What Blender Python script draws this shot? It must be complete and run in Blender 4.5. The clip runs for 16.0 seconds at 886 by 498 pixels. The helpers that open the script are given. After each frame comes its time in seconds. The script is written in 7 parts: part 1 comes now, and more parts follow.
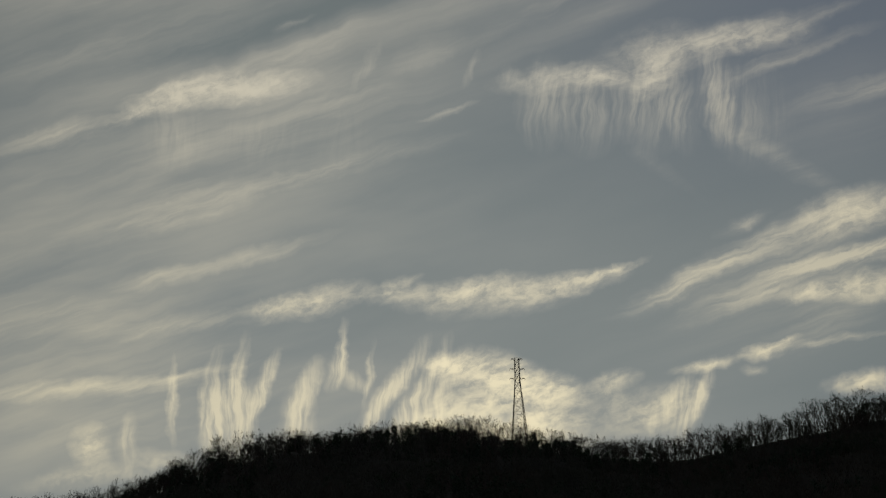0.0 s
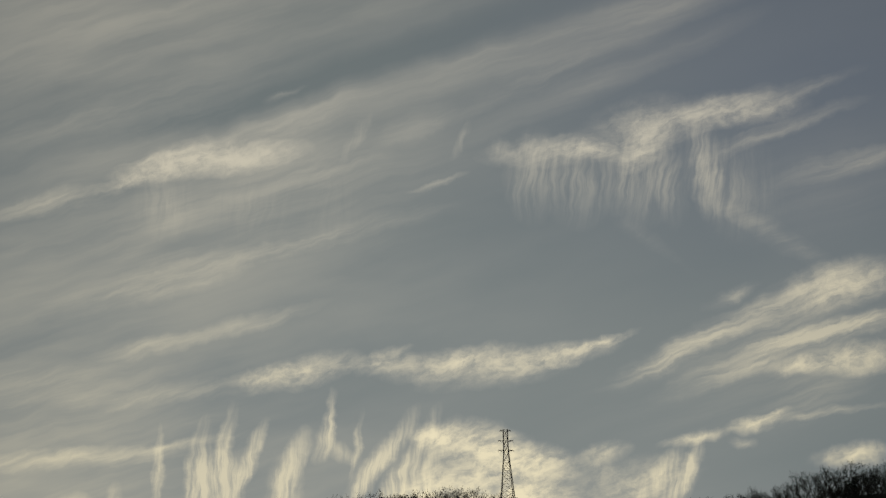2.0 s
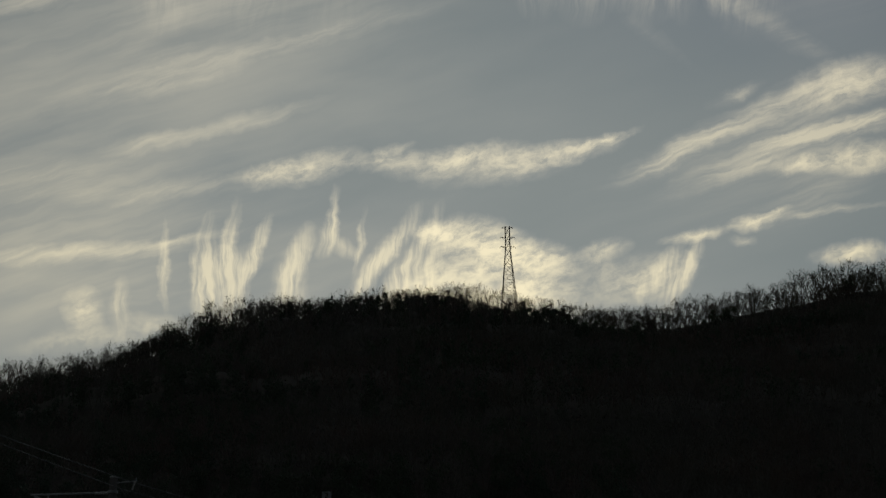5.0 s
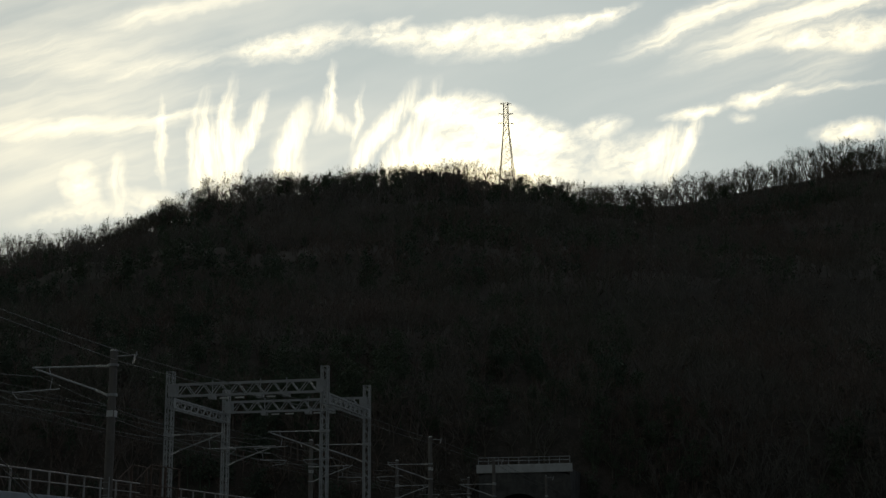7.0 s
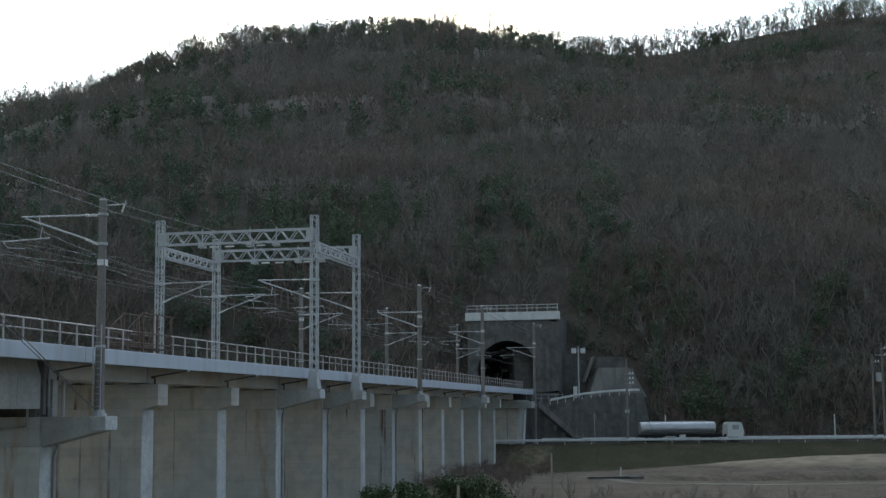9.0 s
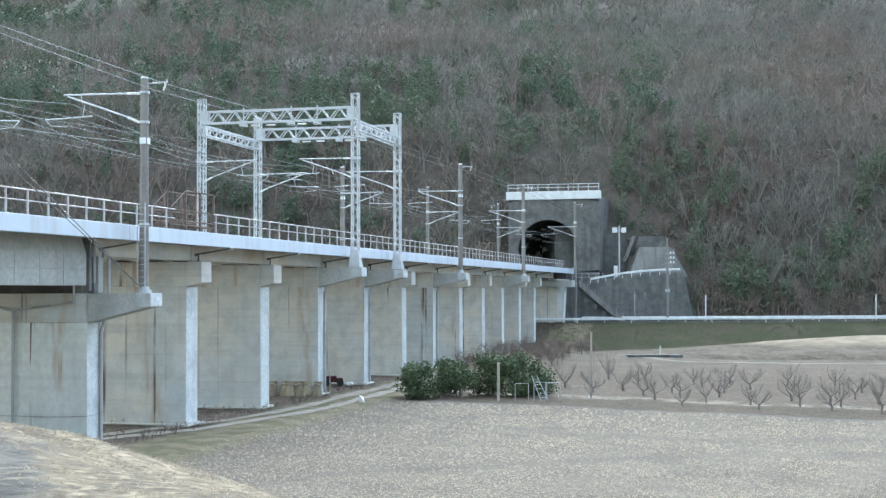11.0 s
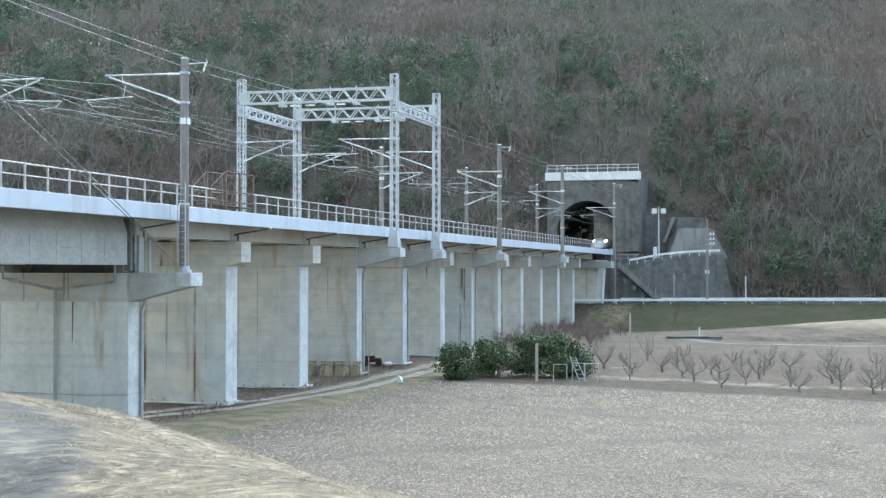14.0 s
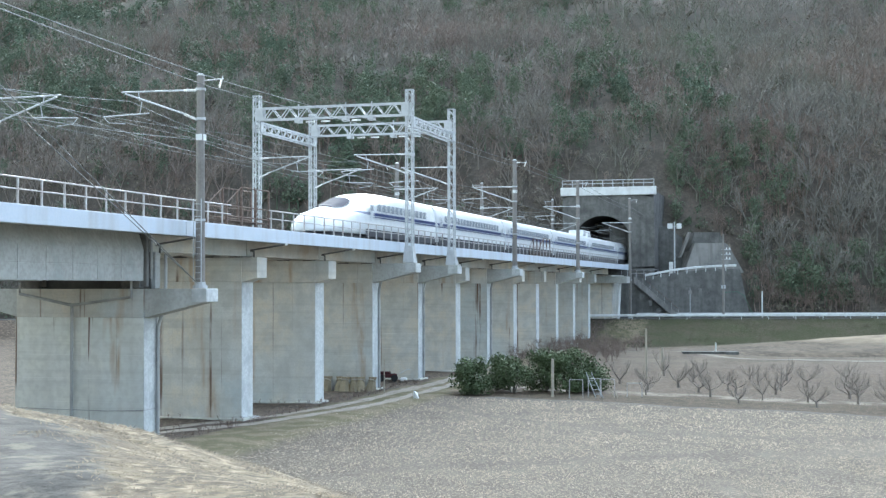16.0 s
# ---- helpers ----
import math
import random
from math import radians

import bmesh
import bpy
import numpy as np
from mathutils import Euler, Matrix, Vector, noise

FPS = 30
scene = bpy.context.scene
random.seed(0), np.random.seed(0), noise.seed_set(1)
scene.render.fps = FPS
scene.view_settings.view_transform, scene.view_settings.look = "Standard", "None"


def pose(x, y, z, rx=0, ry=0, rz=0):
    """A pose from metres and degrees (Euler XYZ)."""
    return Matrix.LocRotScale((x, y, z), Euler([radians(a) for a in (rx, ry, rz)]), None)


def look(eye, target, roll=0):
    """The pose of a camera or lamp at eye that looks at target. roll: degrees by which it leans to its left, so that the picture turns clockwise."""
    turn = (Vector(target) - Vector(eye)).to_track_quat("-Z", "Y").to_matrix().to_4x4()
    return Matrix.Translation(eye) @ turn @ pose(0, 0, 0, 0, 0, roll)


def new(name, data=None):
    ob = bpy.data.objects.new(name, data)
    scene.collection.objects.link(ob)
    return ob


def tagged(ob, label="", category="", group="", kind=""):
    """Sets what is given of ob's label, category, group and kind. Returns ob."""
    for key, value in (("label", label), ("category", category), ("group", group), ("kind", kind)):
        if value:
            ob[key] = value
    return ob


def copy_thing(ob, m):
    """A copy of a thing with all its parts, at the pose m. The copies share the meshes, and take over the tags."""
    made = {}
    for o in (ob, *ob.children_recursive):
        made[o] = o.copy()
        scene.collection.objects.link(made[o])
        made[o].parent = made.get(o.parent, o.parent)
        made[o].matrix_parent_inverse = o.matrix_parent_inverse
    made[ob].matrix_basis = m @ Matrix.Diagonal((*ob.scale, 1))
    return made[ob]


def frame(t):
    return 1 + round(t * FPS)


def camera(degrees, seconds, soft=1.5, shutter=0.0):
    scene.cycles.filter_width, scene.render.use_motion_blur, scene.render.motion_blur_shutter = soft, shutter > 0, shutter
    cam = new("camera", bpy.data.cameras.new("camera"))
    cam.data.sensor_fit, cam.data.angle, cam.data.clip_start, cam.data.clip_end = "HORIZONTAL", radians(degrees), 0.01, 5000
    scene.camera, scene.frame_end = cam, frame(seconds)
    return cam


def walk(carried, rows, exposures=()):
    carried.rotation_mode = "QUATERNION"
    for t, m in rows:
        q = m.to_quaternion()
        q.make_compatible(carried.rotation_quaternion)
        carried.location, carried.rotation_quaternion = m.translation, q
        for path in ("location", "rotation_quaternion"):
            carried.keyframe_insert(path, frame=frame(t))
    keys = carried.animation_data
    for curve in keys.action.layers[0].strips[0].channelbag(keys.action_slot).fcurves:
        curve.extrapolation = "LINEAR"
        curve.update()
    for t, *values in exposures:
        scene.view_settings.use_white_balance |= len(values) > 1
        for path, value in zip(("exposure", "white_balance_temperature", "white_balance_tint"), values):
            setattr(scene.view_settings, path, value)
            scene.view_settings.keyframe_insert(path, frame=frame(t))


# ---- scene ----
# World: x runs along the viaduct towards the tunnel, y to its left, z up; the field lies at z = 0.
EYE = (0.0, 0.0, 7.5)
SPAN = 11.48                       # pier spacing
PIER_X = 72.55                     # centre of the pier numbered 0
NEAR, FAR, MID = 29.3, 41.2, 35.25  # mast lines and centre line of the viaduct
RAIL_Z = 10.7

cam = camera(35.5, 16.0, soft=1.35, shutter=0.25)
# seconds, heading (degrees left of the x axis), tilt, roll
PATH = (
    (0.0, 12.466, 23.509, -1.055),
    (0.5, 12.351, 24.033, -0.945),
    (1.0, 12.264, 25.195, -0.850),
    (1.5, 12.123, 25.935, -0.910),
    (2.0, 11.913, 26.425, -0.986),
    (2.5, 11.820, 26.810, -1.019),
    (3.0, 11.929, 26.030, -0.789),
    (3.5, 12.112, 22.753, -0.874),
    (4.0, 12.116, 21.528, -0.798),
    (4.2, 12.116, 20.778, -0.768),
    (6.3, 12.166, 14.757, -0.385),
    (6.5, 12.137, 14.245, -0.380),
    (7.0, 12.120, 12.934, -0.420),
    (7.5, 12.088, 11.657, -0.437),
    (8.0, 11.975, 10.195, -0.431),
    (8.5, 11.748, 8.461, -0.514),
    (9.0, 11.709, 6.702, -0.466),
    (9.5, 11.777, 5.166, -0.457),
    (10.0, 12.075, 3.701, -0.434),
    (10.2, 12.293, 3.166, -0.419),
    (12.3, 14.652, 0.507, -0.041),
    (12.5, 14.689, 0.426, -0.051),
    (13.0, 14.757, 0.510, 0.014),
    (13.5, 14.897, 0.741, 0.024),
    (14.0, 15.039, 0.902, 0.002),
    (14.5, 15.059, 0.956, 0.111),
    (15.0, 15.146, 1.044, 0.016),
    (15.5, 15.289, 1.237, 0.002),
    (16.0, 15.678, 1.540, -0.085),
)


def aim(heading, tilt, roll):
    h, e = radians(heading), radians(tilt)
    d = Vector((math.cos(h) * math.cos(e), math.sin(h) * math.cos(e), math.sin(e)))
    return look(EYE, Vector(EYE) + d * 10, roll)


walk(cam, [(t, aim(h, e, r)) for t, h, e, r in PATH], exposures=(
    (0.0, -2.9, 6700, 10), (4.2, -2.9, 6700, 10), (5.6, -2.4, 6700, 10), (6.5, -1.8, 6900, 10), (7.0, -1.55, 6900, 10), (7.5, -0.9, 6700, 10),
    (8.0, -0.65, 6400, 10), (8.5, -0.1, 6250, 10), (9.0, 1.1, 6150, 10), (9.5, 2.68, 6100, 10), (10.0, 3.15, 6100, 10), (12.5, 3.1, 6100, 10), (16.0, 3.02, 6100, 10)))

# ---- light ----
SUN_ELEV, SUN_HEADING = 9.0, 12.0   # behind the wooded hill


def build_sky():
    world = bpy.data.worlds.new("evening_sky")
    scene.world = world
    world.use_nodes = True
    nt = world.node_tree
    nt.nodes.clear()
    N, L = nt.nodes.new, nt.links.new

    def val(op, *args, clamp=False):
        n = N("ShaderNodeMath")
        n.operation, n.use_clamp = op, clamp
        for k, v in enumerate(args):
            if isinstance(v, (int, float)):
                n.inputs[k].default_value = v
            else:
                L(v, n.inputs[k])
        return n.outputs[0]

    def ramp(src, lo, hi, a=0.0, b=1.0, kind='SMOOTHSTEP'):
        n = N("ShaderNodeMapRange")
        n.interpolation_type = kind
        for k, v in ((1, lo), (2, hi), (3, a), (4, b)):
            n.inputs[k].default_value = v
        L(src, n.inputs[0])
        return n.outputs[0]

    def mapped(src, scale, turn=0.0, at=(0, 0, 0), kind='POINT'):
        n = N("ShaderNodeMapping")
        n.vector_type = kind
        n.inputs["Location"].default_value = at
        n.inputs["Rotation"].default_value = (0, 0, radians(turn))
        n.inputs["Scale"].default_value = scale
        L(src, n.inputs[0])
        return n.outputs[0]

    def nz(src, scale, detail=5.0, rough=0.55, colour=False):
        n = N("ShaderNodeTexNoise")
        n.inputs["Scale"].default_value = scale
        n.inputs["Detail"].default_value = detail
        n.inputs["Roughness"].default_value = rough
        L(src, n.inputs["Vector"])
        return n.outputs[1] if colour else n.outputs[0]

    def mix(fac, a, b):
        n = N("ShaderNodeMix")
        n.data_type = 'RGBA'
        for sock, v in ((n.inputs[0], fac), (n.inputs[6], a), (n.inputs[7], b)):
            if isinstance(v, tuple):
                sock.default_value = (*v, 1)
            elif isinstance(v, (int, float)):
                sock.default_value = v
            else:
                L(v, sock)
        return n.outputs[2]

    sky = N("ShaderNodeTexSky")
    sky.sky_type, sky.sun_disc = 'NISHITA', False
    sky.sun_elevation, sky.sun_rotation = radians(SUN_ELEV), radians(90 - SUN_HEADING)
    sky.dust_density, sky.ozone_density = 0.6, 2.0
    tc = N("ShaderNodeTexCoord")
    sep = N("ShaderNodeSeparateXYZ")
    L(tc.outputs["Generated"], sep.inputs[0])
    az = val('MULTIPLY', val('ARCTAN2', sep.outputs[1], sep.outputs[0]), -57.2958)
    el = val('MULTIPLY', val('ARCSINE', sep.outputs[2]), 57.2958)

    def towards(v):
        n = N("ShaderNodeVectorMath")
        n.operation = 'DOT_PRODUCT'
        L(tc.outputs["Generated"], n.inputs[0])
        n.inputs[1].default_value = v
        return n.outputs["Value"]

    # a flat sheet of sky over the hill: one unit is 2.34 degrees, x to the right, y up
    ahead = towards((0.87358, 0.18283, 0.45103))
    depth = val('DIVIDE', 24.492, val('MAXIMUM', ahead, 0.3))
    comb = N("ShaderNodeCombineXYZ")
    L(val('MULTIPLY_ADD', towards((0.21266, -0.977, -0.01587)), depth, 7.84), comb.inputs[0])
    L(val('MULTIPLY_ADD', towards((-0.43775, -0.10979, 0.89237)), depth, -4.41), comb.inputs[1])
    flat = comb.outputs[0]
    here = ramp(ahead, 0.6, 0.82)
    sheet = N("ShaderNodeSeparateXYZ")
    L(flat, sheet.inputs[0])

    def bend(src, scale, amount, detail=3.0):
        """The sheet pushed about by noise, for ragged outlines."""
        off = N("ShaderNodeVectorMath")
        off.operation = 'SUBTRACT'
        L(nz(src, scale, detail, 0.6, True), off.inputs[0])
        off.inputs[1].default_value = (0.5, 0.5, 0.5)
        n = N("ShaderNodeVectorMath")
        n.operation = 'MULTIPLY_ADD'
        L(off.outputs[0], n.inputs[0])
        n.inputs[1].default_value = (amount, amount * 0.8, 0)
        L(src, n.inputs[2])
        return n.outputs[0]

    gentle = bend(flat, 0.8, 0.45)
    bent = bend(gentle, 4.0, 0.2, 5.0)
    sums = {}

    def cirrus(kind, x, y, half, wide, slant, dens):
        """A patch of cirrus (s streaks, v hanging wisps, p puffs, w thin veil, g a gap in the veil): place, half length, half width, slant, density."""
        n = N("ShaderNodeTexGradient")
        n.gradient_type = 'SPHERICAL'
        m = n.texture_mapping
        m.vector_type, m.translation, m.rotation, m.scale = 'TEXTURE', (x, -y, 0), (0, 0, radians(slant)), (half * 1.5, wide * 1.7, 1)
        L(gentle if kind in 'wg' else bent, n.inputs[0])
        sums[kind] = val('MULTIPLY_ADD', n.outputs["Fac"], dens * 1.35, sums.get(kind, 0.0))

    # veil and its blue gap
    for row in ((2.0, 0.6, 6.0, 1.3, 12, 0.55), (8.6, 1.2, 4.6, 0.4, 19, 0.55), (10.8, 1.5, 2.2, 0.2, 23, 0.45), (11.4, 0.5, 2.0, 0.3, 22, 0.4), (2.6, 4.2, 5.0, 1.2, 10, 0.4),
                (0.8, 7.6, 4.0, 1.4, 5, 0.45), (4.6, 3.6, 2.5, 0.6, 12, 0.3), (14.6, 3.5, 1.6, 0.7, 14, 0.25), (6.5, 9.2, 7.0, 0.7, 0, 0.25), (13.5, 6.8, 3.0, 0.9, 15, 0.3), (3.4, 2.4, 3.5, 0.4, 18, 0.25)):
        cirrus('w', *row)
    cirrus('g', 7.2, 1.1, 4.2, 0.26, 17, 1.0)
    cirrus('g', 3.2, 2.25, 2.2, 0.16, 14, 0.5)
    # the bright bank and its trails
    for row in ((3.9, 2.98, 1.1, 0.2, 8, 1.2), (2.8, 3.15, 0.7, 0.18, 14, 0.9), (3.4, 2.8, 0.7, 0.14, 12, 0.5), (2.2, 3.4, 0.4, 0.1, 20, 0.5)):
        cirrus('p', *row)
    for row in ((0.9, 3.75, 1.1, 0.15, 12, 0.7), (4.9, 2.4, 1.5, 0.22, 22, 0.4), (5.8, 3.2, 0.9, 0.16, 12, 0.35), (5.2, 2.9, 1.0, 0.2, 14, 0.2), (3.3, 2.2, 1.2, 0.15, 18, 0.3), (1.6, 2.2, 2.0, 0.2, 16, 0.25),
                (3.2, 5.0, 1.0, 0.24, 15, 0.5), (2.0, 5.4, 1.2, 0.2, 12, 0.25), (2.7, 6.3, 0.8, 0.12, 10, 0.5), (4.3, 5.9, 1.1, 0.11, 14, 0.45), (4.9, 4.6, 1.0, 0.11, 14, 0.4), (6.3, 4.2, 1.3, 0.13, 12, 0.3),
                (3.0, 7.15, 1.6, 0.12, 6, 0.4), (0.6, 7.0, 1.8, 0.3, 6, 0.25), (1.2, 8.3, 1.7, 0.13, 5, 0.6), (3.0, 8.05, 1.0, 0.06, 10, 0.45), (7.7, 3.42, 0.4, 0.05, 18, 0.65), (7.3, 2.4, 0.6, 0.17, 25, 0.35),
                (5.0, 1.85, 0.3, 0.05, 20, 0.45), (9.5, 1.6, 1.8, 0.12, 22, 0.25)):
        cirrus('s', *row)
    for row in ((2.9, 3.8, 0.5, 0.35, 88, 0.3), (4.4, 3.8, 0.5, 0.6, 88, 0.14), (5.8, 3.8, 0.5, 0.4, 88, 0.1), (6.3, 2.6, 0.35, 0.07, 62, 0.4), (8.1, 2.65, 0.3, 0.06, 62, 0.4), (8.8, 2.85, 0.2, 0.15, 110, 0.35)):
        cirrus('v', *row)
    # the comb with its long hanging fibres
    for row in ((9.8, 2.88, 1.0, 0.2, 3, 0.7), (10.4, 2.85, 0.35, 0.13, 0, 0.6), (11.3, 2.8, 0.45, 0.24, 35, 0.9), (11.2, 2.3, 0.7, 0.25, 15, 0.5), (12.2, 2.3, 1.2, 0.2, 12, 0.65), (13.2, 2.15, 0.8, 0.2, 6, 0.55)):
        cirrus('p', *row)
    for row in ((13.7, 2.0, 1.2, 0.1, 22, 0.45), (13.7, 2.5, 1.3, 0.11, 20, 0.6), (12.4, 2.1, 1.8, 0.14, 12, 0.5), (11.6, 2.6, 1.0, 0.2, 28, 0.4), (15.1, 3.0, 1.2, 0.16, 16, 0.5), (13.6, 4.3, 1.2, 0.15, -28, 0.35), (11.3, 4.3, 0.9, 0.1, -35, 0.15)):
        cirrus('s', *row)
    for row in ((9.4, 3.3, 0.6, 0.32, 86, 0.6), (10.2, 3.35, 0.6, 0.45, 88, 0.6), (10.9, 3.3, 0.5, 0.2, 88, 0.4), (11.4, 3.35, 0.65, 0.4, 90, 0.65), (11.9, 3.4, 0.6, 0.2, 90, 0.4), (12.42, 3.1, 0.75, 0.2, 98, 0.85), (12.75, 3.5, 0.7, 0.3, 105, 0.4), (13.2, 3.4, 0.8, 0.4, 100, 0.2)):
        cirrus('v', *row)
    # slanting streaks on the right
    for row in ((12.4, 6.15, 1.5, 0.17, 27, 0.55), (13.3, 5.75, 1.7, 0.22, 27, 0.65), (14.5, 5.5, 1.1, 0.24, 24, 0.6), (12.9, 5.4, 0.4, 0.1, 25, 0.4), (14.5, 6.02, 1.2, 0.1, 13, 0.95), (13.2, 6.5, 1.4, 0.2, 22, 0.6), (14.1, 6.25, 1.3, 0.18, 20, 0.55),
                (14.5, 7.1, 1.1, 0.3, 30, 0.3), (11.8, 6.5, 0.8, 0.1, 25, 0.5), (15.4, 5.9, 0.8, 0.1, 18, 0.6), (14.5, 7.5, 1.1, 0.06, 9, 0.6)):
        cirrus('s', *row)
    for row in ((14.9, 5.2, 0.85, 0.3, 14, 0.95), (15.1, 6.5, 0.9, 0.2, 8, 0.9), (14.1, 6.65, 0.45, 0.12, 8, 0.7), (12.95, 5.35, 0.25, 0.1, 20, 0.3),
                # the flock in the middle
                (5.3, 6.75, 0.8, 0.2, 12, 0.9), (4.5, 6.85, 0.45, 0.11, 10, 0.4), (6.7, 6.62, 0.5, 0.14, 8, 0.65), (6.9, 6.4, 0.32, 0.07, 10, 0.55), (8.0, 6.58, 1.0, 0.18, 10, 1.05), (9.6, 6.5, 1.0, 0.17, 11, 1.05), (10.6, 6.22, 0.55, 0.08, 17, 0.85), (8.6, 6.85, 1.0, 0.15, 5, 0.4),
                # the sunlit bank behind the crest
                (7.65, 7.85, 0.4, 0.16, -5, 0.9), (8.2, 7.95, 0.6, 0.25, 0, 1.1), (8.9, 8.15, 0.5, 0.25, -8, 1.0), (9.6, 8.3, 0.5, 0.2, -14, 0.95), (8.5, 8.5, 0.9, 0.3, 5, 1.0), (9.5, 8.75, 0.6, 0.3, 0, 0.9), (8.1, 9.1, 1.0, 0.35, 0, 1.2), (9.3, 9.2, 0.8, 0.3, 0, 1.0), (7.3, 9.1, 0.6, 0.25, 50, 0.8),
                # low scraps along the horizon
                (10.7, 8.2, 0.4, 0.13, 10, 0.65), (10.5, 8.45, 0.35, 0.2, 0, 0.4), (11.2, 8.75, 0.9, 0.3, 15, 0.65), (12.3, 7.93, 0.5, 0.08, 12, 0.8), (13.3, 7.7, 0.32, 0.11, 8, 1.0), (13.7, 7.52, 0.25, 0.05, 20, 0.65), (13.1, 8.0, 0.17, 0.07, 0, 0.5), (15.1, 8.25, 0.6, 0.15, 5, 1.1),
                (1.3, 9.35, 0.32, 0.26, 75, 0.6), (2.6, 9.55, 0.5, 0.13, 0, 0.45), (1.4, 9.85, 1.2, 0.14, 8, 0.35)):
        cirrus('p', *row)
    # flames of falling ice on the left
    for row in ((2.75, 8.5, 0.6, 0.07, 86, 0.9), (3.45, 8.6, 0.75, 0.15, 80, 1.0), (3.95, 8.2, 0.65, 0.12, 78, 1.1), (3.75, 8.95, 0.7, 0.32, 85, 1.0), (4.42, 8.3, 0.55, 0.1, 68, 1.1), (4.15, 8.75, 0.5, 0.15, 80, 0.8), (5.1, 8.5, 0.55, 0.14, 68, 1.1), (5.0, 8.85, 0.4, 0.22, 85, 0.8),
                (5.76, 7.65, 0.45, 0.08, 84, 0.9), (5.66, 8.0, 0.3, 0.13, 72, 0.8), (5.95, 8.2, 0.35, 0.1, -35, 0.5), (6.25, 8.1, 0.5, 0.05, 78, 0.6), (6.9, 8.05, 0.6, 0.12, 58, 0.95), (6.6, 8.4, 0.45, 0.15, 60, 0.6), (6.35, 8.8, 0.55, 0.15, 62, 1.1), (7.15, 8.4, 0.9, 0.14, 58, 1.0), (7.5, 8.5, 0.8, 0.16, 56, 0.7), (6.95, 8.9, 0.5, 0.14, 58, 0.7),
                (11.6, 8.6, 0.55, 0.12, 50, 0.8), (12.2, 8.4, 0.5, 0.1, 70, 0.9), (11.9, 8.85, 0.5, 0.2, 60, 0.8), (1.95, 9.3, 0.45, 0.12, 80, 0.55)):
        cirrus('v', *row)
    streak = nz(mapped(gentle, (4.0, 0.32, 1), 17, kind='TEXTURE'), 1.0, 6, 0.6)
    fine = nz(mapped(bent, (1.5, 0.12, 1), 22, kind='TEXTURE'), 1.0, 5, 0.6)
    hang = nz(mapped(gentle, (1.1, 0.11, 1), 83, kind='TEXTURE'), 1.0, 6, 0.6)
    puff = nz(mapped(bent, (0.34, 0.2, 1), 20, kind='TEXTURE'), 1.0, 8, 0.66)
    mottle = val('MULTIPLY_ADD', ramp(puff, 0.3, 0.68), 1.15, 0.25)
    grain = val('MULTIPLY_ADD', ramp(streak, 0.32, 0.68), 0.65, val('MULTIPLY_ADD', ramp(fine, 0.3, 0.7), 0.6, 0.22))
    fibre = val('MULTIPLY_ADD', ramp(hang, 0.28, 0.7), 1.1, 0.3)
    s = ramp(val('MULTIPLY', sums['s'], grain), 0.0, 1.5, 0.0, 0.85, 'LINEAR')
    v = ramp(val('MULTIPLY', sums['v'], fibre), 0.0, 1.5, 0.0, 0.85, 'LINEAR')
    p = ramp(val('MULTIPLY', sums['p'], val('MULTIPLY_ADD', grain, 0.3, val('MULTIPLY', mottle, 0.75))), 0.0, 2.0, 0.0, 1.5, 'LINEAR')
    open_sky = val('SUBTRACT', 1.0, val('MULTIPLY', sums['g'], here), clamp=True)
    broad = ramp(nz(mapped(gentle, (6.0, 1.6, 1), 14, kind='TEXTURE'), 1.0, 4, 0.5), 0.25, 0.75)
    wisps = val('MULTIPLY', broad, val('MULTIPLY_ADD', ramp(az, 2.0, -24.0), 0.3, 0.06))
    veil = val('MULTIPLY', val('MULTIPLY', sums['w'], here), val('MULTIPLY_ADD', ramp(streak, 0.3, 0.7), 0.6, 0.6))
    dens = val('ADD', val('MULTIPLY', val('ADD', s, val('ADD', v, p)), here), val('MULTIPLY', val('MULTIPLY_ADD', veil, 0.55, wisps), open_sky))
    dens = val('SUBTRACT', 1.0, val('POWER', 2.718, val('MULTIPLY', dens, -1.05)), clamp=True)
    # thin high veil that scatters the light of the low sun forwards
    dot = N("ShaderNodeVectorMath")
    dot.operation = 'DOT_PRODUCT'
    L(tc.outputs["Generated"], dot.inputs[0])
    h, e = radians(SUN_HEADING), radians(SUN_ELEV)
    dot.inputs[1].default_value = (math.cos(h) * math.cos(e), math.sin(h) * math.cos(e), math.sin(e))
    glow = val('POWER', ramp(dot.outputs["Value"], -0.2, 1.0, 0.0, 1.0, 'LINEAR'), 3.0)
    bright = val('MULTIPLY_ADD', glow, 2.0, 0.16)

    def scaled(colour, k):
        n = N("ShaderNodeVectorMath")
        n.operation = 'SCALE'
        if isinstance(colour, tuple):
            n.inputs[0].default_value = colour
        else:
            L(colour, n.inputs[0])
        if isinstance(k, (int, float)):
            n.inputs["Scale"].default_value = k
        else:
            L(k, n.inputs["Scale"])
        return n.outputs[0]

    clear = mix(val('MULTIPLY', ramp(sheet.outputs[0], 5.0, 15.0), ramp(sheet.outputs[1], -7.0, -1.0)), (0.85, 1.0, 1.02), (0.69, 0.83, 1.02))
    base = mix(0.72, scaled(sky.outputs[0], 0.09), scaled(clear, bright))
    lit = mix(ramp(el, 14.0, 34.0), scaled((3.35, 3.0, 2.05), bright), scaled((2.5, 2.36, 1.95), bright))
    grey = scaled((1.42, 1.42, 1.34), bright)
    col = mix(dens, base, mix(ramp(dens, 0.12, 0.8, kind='LINEAR'), grey, lit))
    below = ramp(el, -3.0, 0.0)
    col = mix(below, (0.08, 0.08, 0.075), col)
    bg = N("ShaderNodeBackground")
